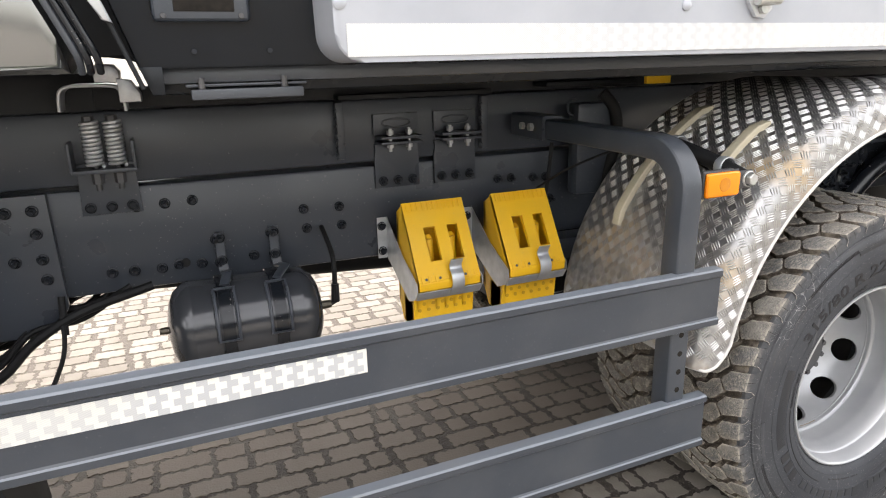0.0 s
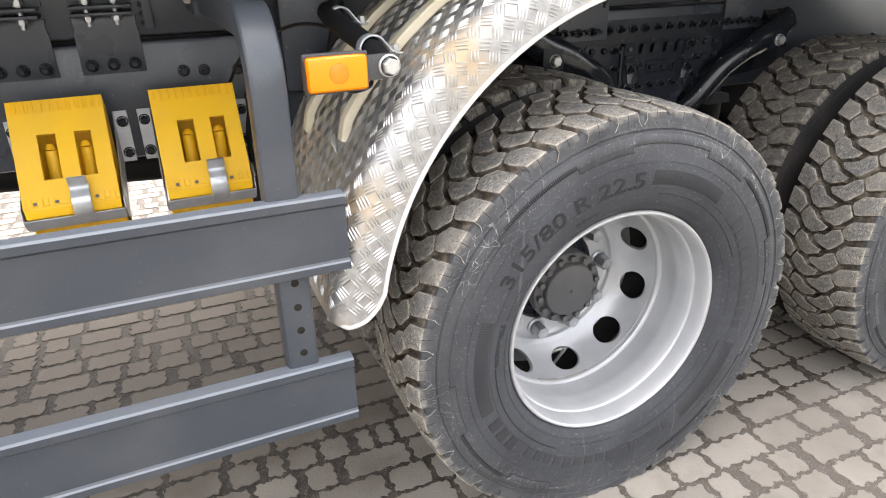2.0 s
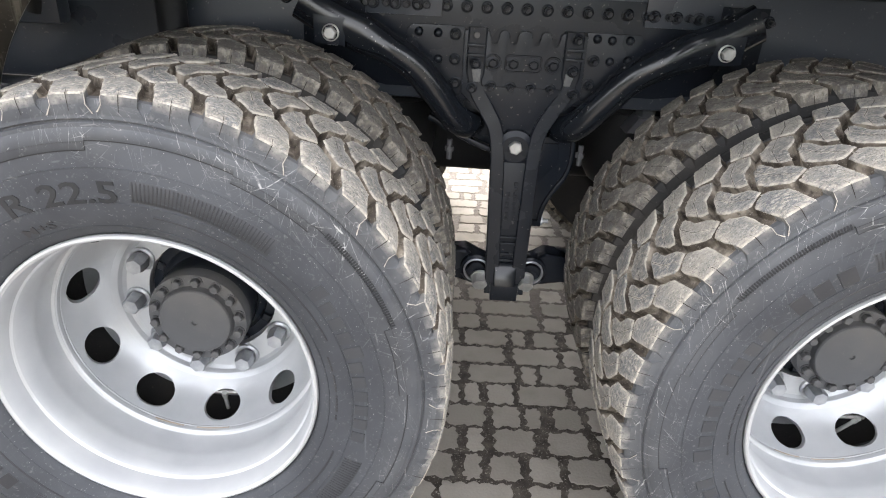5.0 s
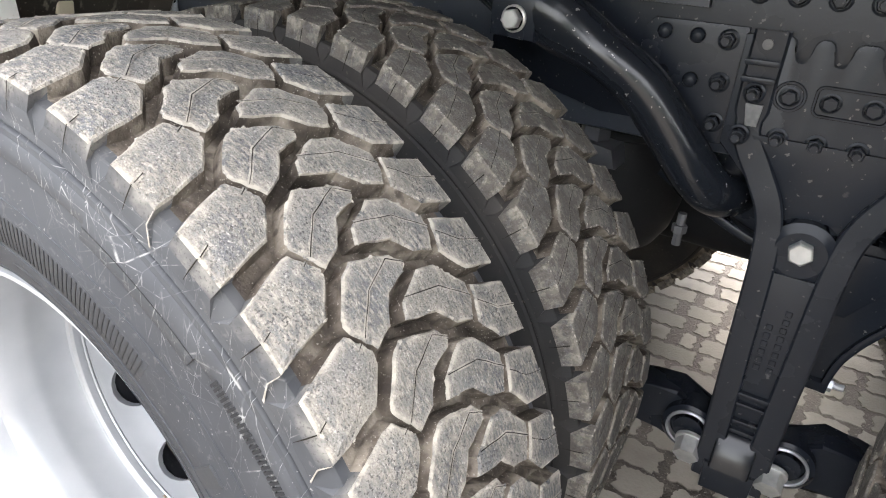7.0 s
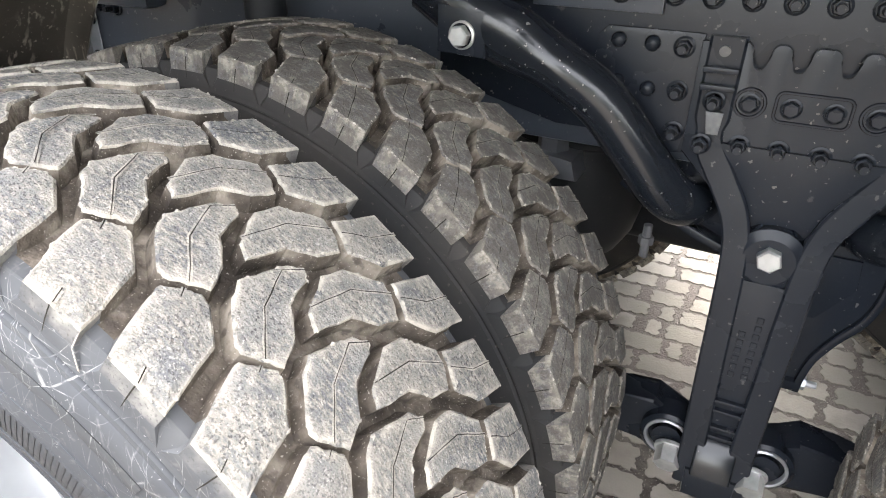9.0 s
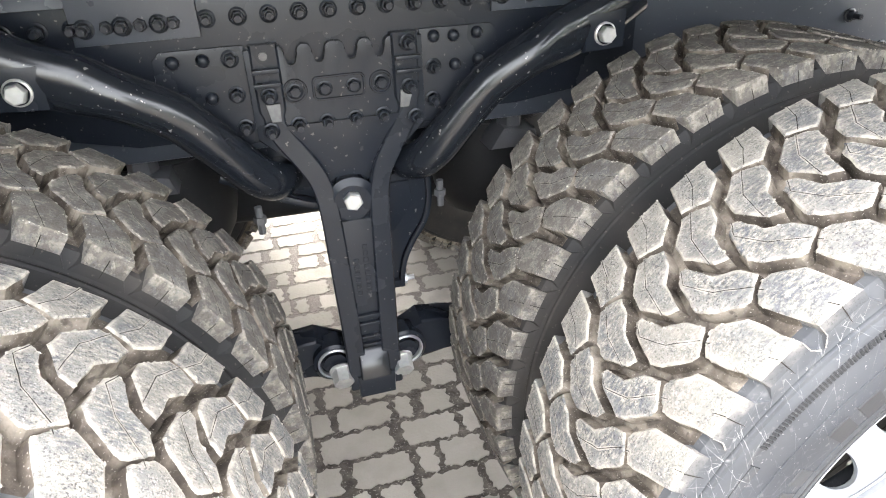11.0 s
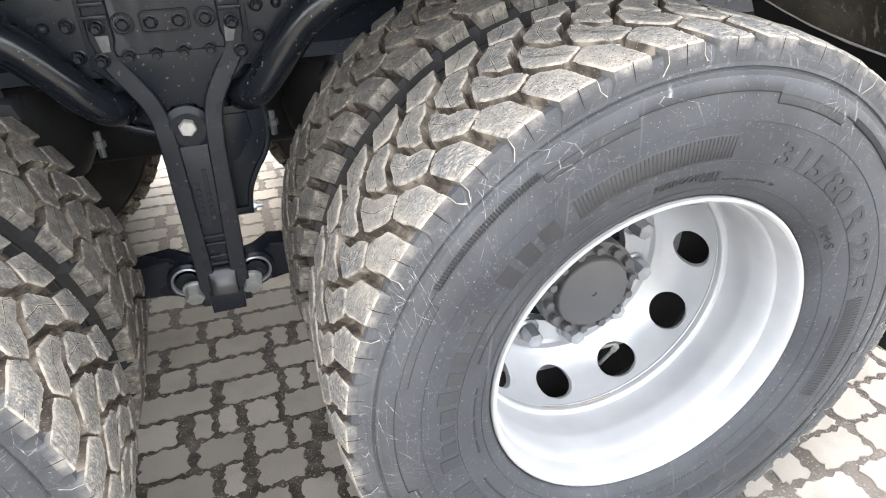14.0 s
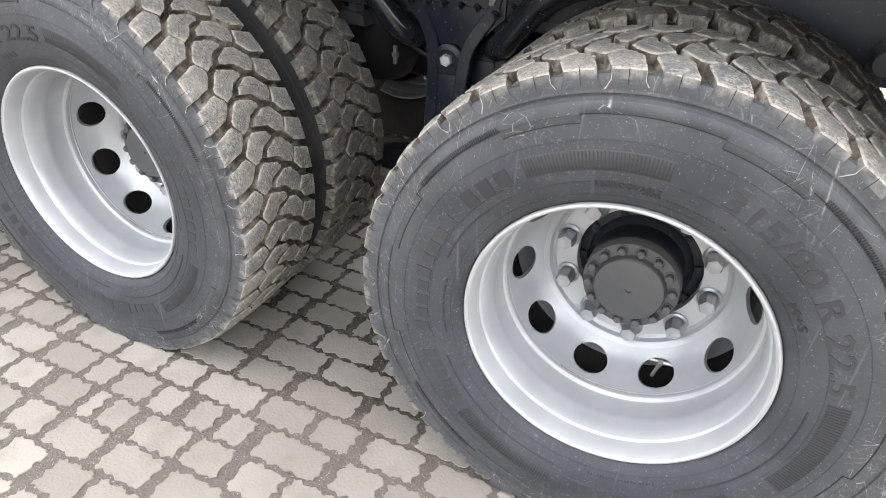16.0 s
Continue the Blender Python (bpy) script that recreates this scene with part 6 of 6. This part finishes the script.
# ---- chock holders and the chocks in them ----
def chock_holder(x):
    bm = bmesh.new()
    w = 0.104
    for s in (-1, 1):
        a = [(WEB - 0.005, 1.0), (WEB - 0.005, 0.86), (0.545, 0.775), (0.49, 0.798), (0.4705, 0.826), (0.476, 0.852), (0.60, 0.91)]
        vs0 = [bm.verts.new((x + s * w, y, z)) for y, z in a]
        vs1 = [bm.verts.new((x + s * (w + 0.0025), y, z)) for y, z in a]
        bm.faces.new(vs0), bm.faces.new(vs1[::-1])
        for i in range(len(a)):
            j = (i + 1) % len(a)
            bm.faces.new((vs0[i], vs1[i], vs1[j], vs0[j]))
        box(bm, *sorted((x + s * w, x + s * (w + 0.035))), WEB - 0.007, WEB - 0.004, 0.865, 1.0, 0.001, 1)
    m = Matrix.Translation((x, 0.4705, 0.826)) @ Matrix.Rotation(radians(34.6), 4, "X")
    box(bm, -w, w, -0.0035, 0.0, -0.036, 0.0, 0.001, 1, m)
    ob = part("chock_holder", bm, M_GALV, truck, "galvanised sheet holder for a wheel chock")
    for s in (-1, 1):
        for z in (0.89, 0.972):
            put(FLANGE_BOLT, "bolt", ob, x + s * (w + 0.02), WEB - 0.007, z, 0, 20, 0)
    bm = bmesh.new()
    pts = [(x + 0.02, y, z) for y, z in ((0.481, 0.803), (0.458, 0.836), (0.461, 0.864), (0.477, 0.882), (0.479, 0.894), (0.467, 0.914))]
    sweep(bm, smooth_path(pts, 4), rounded_rect(0.04, 0.0035, 0.0015, 2), (0, -1, 0.01))
    part("spring_clip", bm, M_GALV, ob, "bent spring steel clip")
    return ob


def chock(x):
    """A hollow wedge with two slots in its face and ribs round the upper edge."""
    bm = bmesh.new()
    top, low = Vector((0, 0.604, 1.066)), Vector((0, 0.4705, 0.849))
    d = (low - top).normalized()
    nrm = Vector((0, d.z, -d.y))
    L = (low - top).length
    m = Matrix(((1, 0, 0, x), (0, d.y, nrm.y, top.y), (0, d.z, nrm.z, top.z), (0, 0, 0, 1)))
    h = 0.099
    plate = lambda a, b, s0, s1, n0=-0.012, n1=0.0, bev=0.0005: box(bm, a, b, s0, s1, n0, n1, bev, 1, m)
    plate(-h, h, 0.0, 0.082)
    plate(-h, h, 0.190, L)
    plate(-h, -0.0485, 0.082, 0.190)
    plate(-0.010, 0.0277, 0.082, 0.190)
    plate(0.063, h, 0.082, 0.190)
    for i in range(11):
        a = -h + 0.01 + i * 0.0172
        plate(a, a + 0.009, 0.003, 0.028, -0.001, 0.0025, 0.001)
    for a in (-0.085, -0.063, -0.041, 0.041, 0.063, 0.085):
        plate(a - 0.005, a + 0.005, L - 0.022, L - 0.004, -0.001, 0.0022, 0.001)
    for s in (-1, 1):
        a = [(0.604, 1.062), (0.4725, 0.849), (0.478, 0.834), (0.522, 0.79), (0.535, 0.69), (0.62, 0.69), (0.655, 0.75), (0.655, 1.03)]
        v0 = [bm.verts.new((x + s * h, y, z)) for y, z in a]
        v1 = [bm.verts.new((x + s * (h - 0.006), y, z)) for y, z in a]
        bm.faces.new(v0), bm.faces.new(v1[::-1])
        for i in range(len(a)):
            j = (i + 1) % len(a)
            bm.faces.new((v0[i], v1[i], v1[j], v0[j]))
    box(bm, x - h, x + h, 0.64, 0.655, 0.74, 1.03, 0.002, 1)
    for i in range(6):
        a = -h + 0.03 * i + 0.012
        box(bm, x + a, x + a + 0.005, 0.53, 0.64, 0.74, 0.86, 0.001, 1)
    box(bm, x - h, x + h, 0.4715, 0.4865, 0.826, 0.856, 0.004, 2)   # lower lip
    ob = part("wheel_chock", bm, M_YELLOW, None)
    for y0, y1 in ((0.53, 0.537), (0.605, 0.612)):    # foot that hangs through the holder, open at its end
        bm = bmesh.new()
        box(bm, x - h, x + h, y0, y1, 0.688, 0.79, 0.002, 1)
        part("foot_plate", bm, M_YELLOW, ob)
    for i in range(6):
        bm = bmesh.new()
        a = -h + 0.038 * i
        box(bm, x + a, x + a + 0.008, 0.537, 0.605, 0.69, 0.78, 0.001, 1)
        part("foot_rib", bm, M_YELLOW, ob)
    # raised discs in deeper yellow; the dents' shade is in the colour
    for i in range(6):
        for z in (0.745, 0.765):
            bm = bmesh.new()
            a = x - h + 0.02 + 0.03 * i + (0.015 if z > 0.75 else 0)
            rod(bm, (a, 0.531, z), (a, 0.5288, z), 0.0062, 0.0058, 10)
            part("dent", bm, M_YELLOW_DEEP, ob)
    for s in (-0.029, 0.045):
        bm = bmesh.new()
        rod(bm, (x + s, 0.555, 0.78), (x + s, 0.575, 0.955), 0.017, 0.015, 14)
        rod(bm, (x + s, 0.575, 0.955), (x + s, 0.579, 0.968), 0.015, 0.008, 14)
        part("core_tube", bm, M_YELLOW, ob)
    for a in (-0.074, -0.030, 0.052, 0.085):
        bm = bmesh.new()
        rod(bm, m @ Vector((a, L - 0.013, -0.002)), m @ Vector((a, L - 0.013, 0.0009)), 0.0042, 0.0042, 10)
        part("drain_hole", bm, M_INK, ob)
    return tagged(ob, "yellow plastic wheel chock held in a galvanised holder", "wheel chock", "chocks held under the frame")


for x in (-1.84, -1.539):
    chock_holder(x)
    chock(x)

# ---- tipper body above ----
bm = bmesh.new()
box(bm, -2.57, 1.75, 0.16, 2 * MID_Y - 0.16, 1.425, 1.475, 0.012)
prism(bm, [(-2.588, 1.472), (1.75, 1.472), (1.75, 2.9), (-3.02, 2.9)], 0.10, 2 * MID_Y - 0.10, 0.015)
prism(bm, [(-2.589, 1.478), (-2.55, 1.478), (-2.55, 1.428), (-2.572, 1.428)], 0.10, 0.7, 0.004)
tipper = part("tipper_body", bm, M_BODY, truck, "black tipper body with a silver side panel")
bm = bmesh.new()
r, pan = 0.05, []
for i in range(7):
    a = radians(180 + 90 * i / 6)
    pan.append((-2.272 + r + r * math.cos(a), 1.476 + r + r * math.sin(a)))
prism(bm, pan + [(1.72, 1.474), (1.72, 2.85), (-2.30, 2.85)], -0.05, 0.12, 0.008, 3)
panel = part("side_panel", bm, M_PANEL, tipper, "silver painted steel side panel")
bm = bmesh.new()
box(bm, -2.252, 1.70, -0.0525, -0.0503, 1.486, 1.541)
part("reflective_strip", bm, M_TAPE_TOP, panel, "silver white reflective tape")
for x, z in ((-2.262, 1.575), (-1.507, 1.577), (-0.7, 1.58)):
    bm = bmesh.new()
    lathe(bm, [(0.012, 0.0), (0.012, -0.003), (0.009, -0.005), (0.0005, -0.0055)], 18, cap=True)
    part("rivet", bm, M_PANEL, panel, at=pose(x, -0.05, z))
bm = bmesh.new()
prism(bm, [(-1.37, 1.66), (-1.34, 1.585), (-1.315, 1.553), (-1.29, 1.55), (-1.268, 1.57), (-1.27, 1.66)], -0.062, -0.05, 0.003)
latch = part("latch_plate", bm, M_GALV, panel, "worn steel latch plate with a hinge")
bm = bmesh.new()
rod(bm, (-1.33, -0.075, 1.588), (-1.265, -0.075, 1.59), 0.012, 0.012, 12)
rod(bm, (-1.3, -0.062, 1.572), (-1.3, -0.072, 1.572), 0.014, 0.013, 6)
part("hinge_pin", bm, M_ZINC, latch)
bm = bmesh.new()
box(bm, -2.556, -2.391, 0.085, 0.10, 1.552, 1.70, 0.012, 3)
access = part("access_frame", bm, M_GREY, tipper, "dark grey frame round an opening")
# flat dark slab for the opening, its shade put into the colour
bm = bmesh.new()
box(bm, -2.52, -2.418, 0.083, 0.0862, 1.569, 1.70, 0.001, 1)
part("recess", bm, M_SLIT, access)
for x in (-2.538, -2.408):
    bm = bmesh.new()
    rod(bm, (x, 0.086, 1.562), (x, 0.0815, 1.562), 0.0055, 0.0045, 8)
    part("bolt", bm, M_HUB, access)
for x in (-2.494, -2.361):
    bm = bmesh.new()
    rod(bm, (x, 0.101, 1.502), (x, 0.092, 1.502), 0.006, 0.005, 8)
    part("bolt", bm, M_CAST, tipper)
bm = bmesh.new()
box(bm, -2.575, 1.70, 0.132, 0.16, 1.445, 1.474, 0.008)
part("lower_beam", bm, M_GREY, tipper)
bm = bmesh.new()
box(bm, -2.507, -2.30, 0.112, 0.132, 1.416, 1.435, 0.003)
box(bm, -2.515, -2.29, 0.125, 0.14, 1.439, 1.4445, 0.002)
slide = part("slide_rail", bm, M_GREY, tipper)
for x in (-2.487, -2.335):
    bm = bmesh.new()
    rod(bm, (x, 0.122, 1.434), (x, 0.122, 1.456), 0.006, 0.005, 8)
    part("stud", bm, M_HUB, slide)
# dark bar added to fill the shaded gap over the subframe
bm = bmesh.new()
box(bm, -2.72, 1.72, WEB + 0.005, WEB + 0.085, 1.372, 1.428, 0.004)
part("body_runner", bm, M_DARK, tipper)
bm = bmesh.new()
sweep(bm, [(-2.585, 0.092, 1.44), (-2.64, 0.092, 1.60), (-2.80, 0.092, 2.1)], rounded_rect(0.008, 0.02, 0.002), (0, -1, 0))
part("edge_seam", bm, M_DARK, tipper)
bm = bmesh.new()
prism(bm, [(-2.70, 1.66), (-2.655, 1.60), (-2.634, 1.555), (-2.618, 1.55), (-2.64, 1.61), (-2.68, 1.68)], 0.07, 0.095, 0.003)
part("seal_strip", bm, M_GALV, tipper, "grey strip along the front edge")

# ---- behind the cab: panel, pipes, cables ----
bm = bmesh.new()
prism(bm, [(-4.3, 1.468), (-2.70, 1.468), (-2.715, 1.53), (-2.76, 1.64), (-3.0, 2.2), (-4.3, 2.2)], 0.16, 0.7, 0.02, 3)
part("air_intake_panel", bm, M_GLOSS, truck, "gloss black panel behind the cab")
# cab out of view: plain block added to keep skylight off the ground
bm = bmesh.new()
prism(bm, [(-4.9, 0.75), (-4.4, 0.75), (-4.3, 1.5), (-3.02, 1.5), (-3.02, 3.05), (-4.75, 3.05), (-4.9, 1.9)], 0.02, 2 * MID_Y - 0.02, 0.05, 3)
part("cab", bm, M_GLOSS, truck, "plain black block for the unseen cab")
bm = bmesh.new()
prism(bm, [(-2.76, 1.51), (-2.675, 1.512), (-2.60, 1.488), (-2.60, 2.2), (-2.95, 2.2)], 0.36, 0.7, 0.01)
part("rear_shield", bm, M_DARK, truck)
# dark block added to close the bright gap under the panel
bm = bmesh.new()
box(bm, -4.3, -2.70, 0.75, 1.45, 1.16, 1.476, 0.02)
part("cab_mount", bm, M_DARK, truck)
for k, (o, y) in enumerate(((0.0, 0.125), (0.014, 0.12), (0.03, 0.115))):
    bm = bmesh.new()
    sweep(bm, smooth_path([(-2.80 + o, y, 1.76), (-2.735 + o, y, 1.625), (-2.700 + o, y, 1.543), (-2.685 + o, y, 1.505), (-2.681 + o, y + 0.005, 1.488), (-2.681 + o, y + 0.02, 1.470)]), circle(0.0066, 10))
    part("pipe", bm, M_ROD if k else M_GREY, truck)
bm = bmesh.new()
prism(bm, [(-2.69, 1.447), (-2.638, 1.445), (-2.638, 1.47), (-2.65, 1.485), (-2.682, 1.487), (-2.69, 1.478)], 0.46, 0.56, 0.006)
prism(bm, [(-2.645, 1.402), (-2.6, 1.402), (-2.6, 1.42), (-2.618, 1.45), (-2.645, 1.455)], 0.45, 0.56, 0.006)
part("pipe_bracket", bm, M_NUT, truck, "dusty steel pipe bracket")
bm = bmesh.new()
prism(bm, [(-3.2, 1.17), (-2.865, 1.17), (-2.86, 0.86), (-2.90, 0.79), (-3.2, 0.79)], WEB - 0.03, WEB - 0.004, 0.005)
cross_bracket = part("frame_bracket", bm, M_BLACK, truck)
for x, z in ((-2.90, 1.13), (-2.90, 1.07), (-2.898, 1.0), (-2.896, 0.945), (-2.96, 1.13), (-2.96, 1.0)):
    put(FLANGE_NUT, "bolt", cross_bracket, x, WEB - 0.03, z, 0, random.uniform(0, 60), 0)
rnd = random.Random(5)
for k in range(14):
    y = 0.66 + 0.028 * k
    dip = 0.012 * (k % 5)
    bm = bmesh.new()
    sweep(bm, smooth_path([(-3.3, y, 0.66 + dip), (-3.06, y - 0.02, 0.70 + dip + rnd.uniform(-0.04, 0.03)), (-2.95, y, 0.775 + dip + rnd.uniform(-0.03, 0.03)), (-2.83, y + 0.01, 0.84 + rnd.uniform(-0.016, 0.02)), (-2.68 + rnd.uniform(-0.08, 0.04), y + 0.03, 0.895)]), circle(0.013 if k % 4 == 0 else rnd.uniform(0.004, 0.008), 8))
    part("cable", bm, M_RUBBER, truck)
bm = bmesh.new()
sweep(bm, smooth_path([(-2.875, 0.68, 0.87), (-2.88, 0.62, 0.76), (-2.93, 0.5, 0.66), (-2.98, 0.42, 0.52), (-3.1, 0.4, 0.44)]), circle(0.006, 10))
rod(bm, (-2.87, 0.685, 0.90), (-2.872, 0.66, 0.80), 0.009, 0.008, 12)
part("hose", bm, M_RUBBER, truck)
bm = bmesh.new()
lathe(bm, [(0.0005, -0.14), (0.1, -0.14), (0.30, -0.1), (0.46, -0.1), (0.5, -0.06), (0.5, 0.16), (0.3, 0.2)], 48)
part("front_wheel", bm, M_RUBBER, truck, "black front tyre", at=pose(-3.42, 0.22, 0.51))
# bits along the frame over the front guard
bm = bmesh.new()
sweep(bm, [(-1.30 + 0.022 * math.cos(a), 0.66, 1.315 + 0.026 * math.sin(a)) for a in [2 * math.pi * i / 24 for i in range(25)]], circle(0.004, 6), (0, 1, 0), False)
part("tie_loop", bm, M_BLACK, truck)
bm = bmesh.new()
sweep(bm, smooth_path([(-1.36, 0.69, 1.2), (-1.38, 0.685, 1.05), (-1.41, 0.67, 0.93), (-1.42, 0.6, 0.86)]), circle(0.007, 8))
sweep(bm, smooth_path([(-1.2, 0.64, 1.36), (-1.16, 0.62, 1.30), (-1.15, 0.62, 1.2), (-1.18, 0.64, 1.05)]), circle(0.02, 12))
part("hose", bm, M_RUBBER, truck)
bm = bmesh.new()
box(bm, -1.30, -1.12, 0.63, 0.69, 1.02, 1.33, 0.02)
box(bm, -1.42, -1.05, 0.62, 0.72, 0.80, 0.88, 0.02)
part("bracket_box", bm, M_BLACK, truck)
bm = bmesh.new()
box(bm, -1.08, -0.98, 0.565, 0.58, 1.385, 1.42, 0.003)
part("yellow_tab", bm, M_YELLOW, truck)

# ---- trees behind the walk, out of view, placed for reflections ----
def leaf_cloud(rnd, centres, n):
    vs, fs = [], []
    for i in range(n):
        c, r = rnd.choice(centres)
        d = Vector((rnd.gauss(0, 1), rnd.gauss(0, 1), rnd.gauss(0, 0.8))).normalized() * r * rnd.random() ** 0.4
        p = Vector(c) + d
        q = Matrix.Rotation(rnd.uniform(0, 6.3), 3, "Z") @ Matrix.Rotation(rnd.uniform(-1.2, 1.2), 3, "X")
        k, b = rnd.uniform(0.06, 0.13), len(vs)
        for u, v, w in ((-1.3, 0, 0), (0, -0.6, 0.25), (1.3, 0, 0), (0, 0.6, 0.25)):
            vs.append(tuple(p + q @ Vector((u, v, w)) * k))
        fs.append((b, b + 1, b + 2, b + 3))
    return vs, fs


def tree(seed):
    rnd = random.Random(seed)
    base = tagged(new("tree"), "green leafy tree out of view, there for reflections", "tree", "trees along the yard")
    bm = bmesh.new()
    rod(bm, (0, 0, -0.05), (0.05, 0, 1.8), 0.16, 0.11, 12)
    rod(bm, (0.05, 0, 1.75), (-0.05, 0.1, 4.2), 0.11, 0.04, 10)
    centres = [((-0.05, 0.1, 4.6), 1.2)]
    for i in range(7):
        a, z = i * 0.9 + rnd.uniform(-0.3, 0.3), 0.75 + 0.5 * i
        tip = (1.5 * math.cos(a) * (1.1 - 0.08 * i), 1.5 * math.sin(a) * (1.1 - 0.08 * i), z + 0.6)
        rod(bm, (0.02, 0.03, z), tip, 0.055, 0.018, 7)
        centres.append((tip, rnd.uniform(0.65, 1.05)))
    part("trunk", bm, M_BARK, base)
    vs, fs = leaf_cloud(rnd, centres, 5000)
    me = bpy.data.meshes.new("crown")
    me.from_pydata(vs, [], fs)
    me.materials.append(M_LEAF)
    part("crown", me, None, base)
    return base


first_tree = tree(4)
first_tree.matrix_world = pose(-21.0, -13.5, 0, 0, 0, 30)
# those past the gap are added to darken what the bogie mirrors
for i in (1, 2, 3, 4, 5, 8, 9, 10, 11, 12):
    copy_thing(first_tree, pose(-21.0 + 3.1 * i + 0.5 * math.sin(i * 2.1), -13.5 + 0.8 * math.sin(i * 1.7), 0, 0, 0, 77 * i))

# ---- paving: setts in rows along the truck, soil between them ----
ROW = 0.1015


def sett_outline(rnd, w, h):
    """A concrete sett with a toothed edge: ragged zigzag sides and broken corners; (x, y) round its middle."""
    pts = []
    for x0, y0, x1, y1 in ((-w, -h, w, -h), (w, -h, w, h), (w, h, -w, h), (-w, h, -w, -h)):
        nx, ny = (y1 - y0), -(x1 - x0)
        l = math.hypot(nx, ny)
        n = max(7, round(l / 0.0085))
        s, wave, c = rnd.choice((-1, 1)), rnd.uniform(0.036, 0.05), rnd.uniform(0.001, 0.009)
        pts.append((x0 - math.copysign(c, x0), y0 - math.copysign(c, y0)))
        for i in range(1, n):
            f = (i + rnd.uniform(-0.3, 0.3)) / n
            o = s * 0.0036 * math.sin(math.pi * 2 * f * l / wave) + rnd.uniform(-0.0048, 0.0026)
            pts.append((x0 + (x1 - x0) * f + nx / l * o, y0 + (y1 - y0) * f + ny / l * o))
    return pts


def sett_geometry(rnd, w, h):
    out = sett_outline(rnd, w, h)
    n = len(out)
    tilt = (rnd.uniform(-0.008, 0.008), rnd.uniform(-0.012, 0.012))
    vs, fs = [], []
    for k, z in ((0.0, -0.012), (0.0, -0.0012), (0.0014, 0.0)):
        for x, y in out:
            vs.append((x - math.copysign(min(k, abs(x)), x), y - math.copysign(min(k, abs(y)), y), z + (tilt[0] * x + tilt[1] * y if z > -0.01 else 0)))
    for j in (0, 1):
        for i in range(n):
            fs.append((j * n + i, j * n + (i + 1) % n, (j + 1) * n + (i + 1) % n, (j + 1) * n + i))
    fs.append(tuple(2 * n + i for i in range(n)))
    return vs, fs


bm = bmesh.new()
n = 60
grid = [[bm.verts.new((-300 + 600 * i / n, -300 + 600 * j / n, -0.0026)) for j in range(n + 1)] for i in range(n + 1)]
for i in range(n):
    for j in range(n):
        f = bm.faces.new((grid[i][j], grid[i + 1][j], grid[i + 1][j + 1], grid[i][j + 1]))
        f.material_index = 0 if -1 <= i - n // 2 <= 0 and -1 <= j - n // 2 <= 0 else 1
ground = tagged(part("ground", bm, [M_SOIL, M_FAR], None), "yard paved with worn grey concrete setts and soil joints", "paving", kind="structure")
rnd = random.Random(11)
kinds = {}
for w in (0.062, 0.098, 0.13, 0.165, 0.205):
    for k in range(5):
        vs, fs = sett_geometry(rnd, w / 2 - 0.0088, ROW / 2 - 0.0062)
        me = bpy.data.meshes.new("sett")
        me.from_pydata(vs, [], fs)
        me.materials.append(M_PAVER)
        kinds[(w, k)] = me
near, far_v, far_f = 0, [], []
for row in range(-98, 99):
    y = row * ROW + 0.0
    x = -10 + rnd.uniform(0, 0.2)
    end = 10
    while x < end:
        w = rnd.choice((0.062, 0.098, 0.098, 0.13, 0.13, 0.165, 0.165, 0.205, 0.205))
        gap = rnd.choice((0.0, 0.0, 0.004, 0.008, 0.014, 0.022))
        cx = x + w / 2
        close = -0.75 < cx < 1.45 and -0.95 < y < 0.52
        if close and near < 300:
            ob = part("sett", kinds[(w, rnd.randrange(5))], None, ground, at=pose(cx, y + rnd.uniform(-0.002, 0.002), rnd.uniform(-0.0008, 0.0012), 0, 0, rnd.uniform(-1.5, 1.5) + rnd.choice((0, 180))))
            near += 1
        else:
            vs, fs = sett_geometry(rnd, w / 2 - 0.0088, ROW / 2 - 0.0062)
            b = len(far_v)
            dz = rnd.uniform(-0.0008, 0.0012)
            far_v += [(cx + p[0], y + p[1], p[2] + dz) for p in vs]
            far_f += [tuple(b + i for i in f) for f in fs]
        x += w + gap
me = bpy.data.meshes.new("paving_setts")
me.from_pydata(far_v, [], far_f)
me.materials.append(M_PAVER)
tagged(part("paving_setts", me, None, ground), kind="stuff")
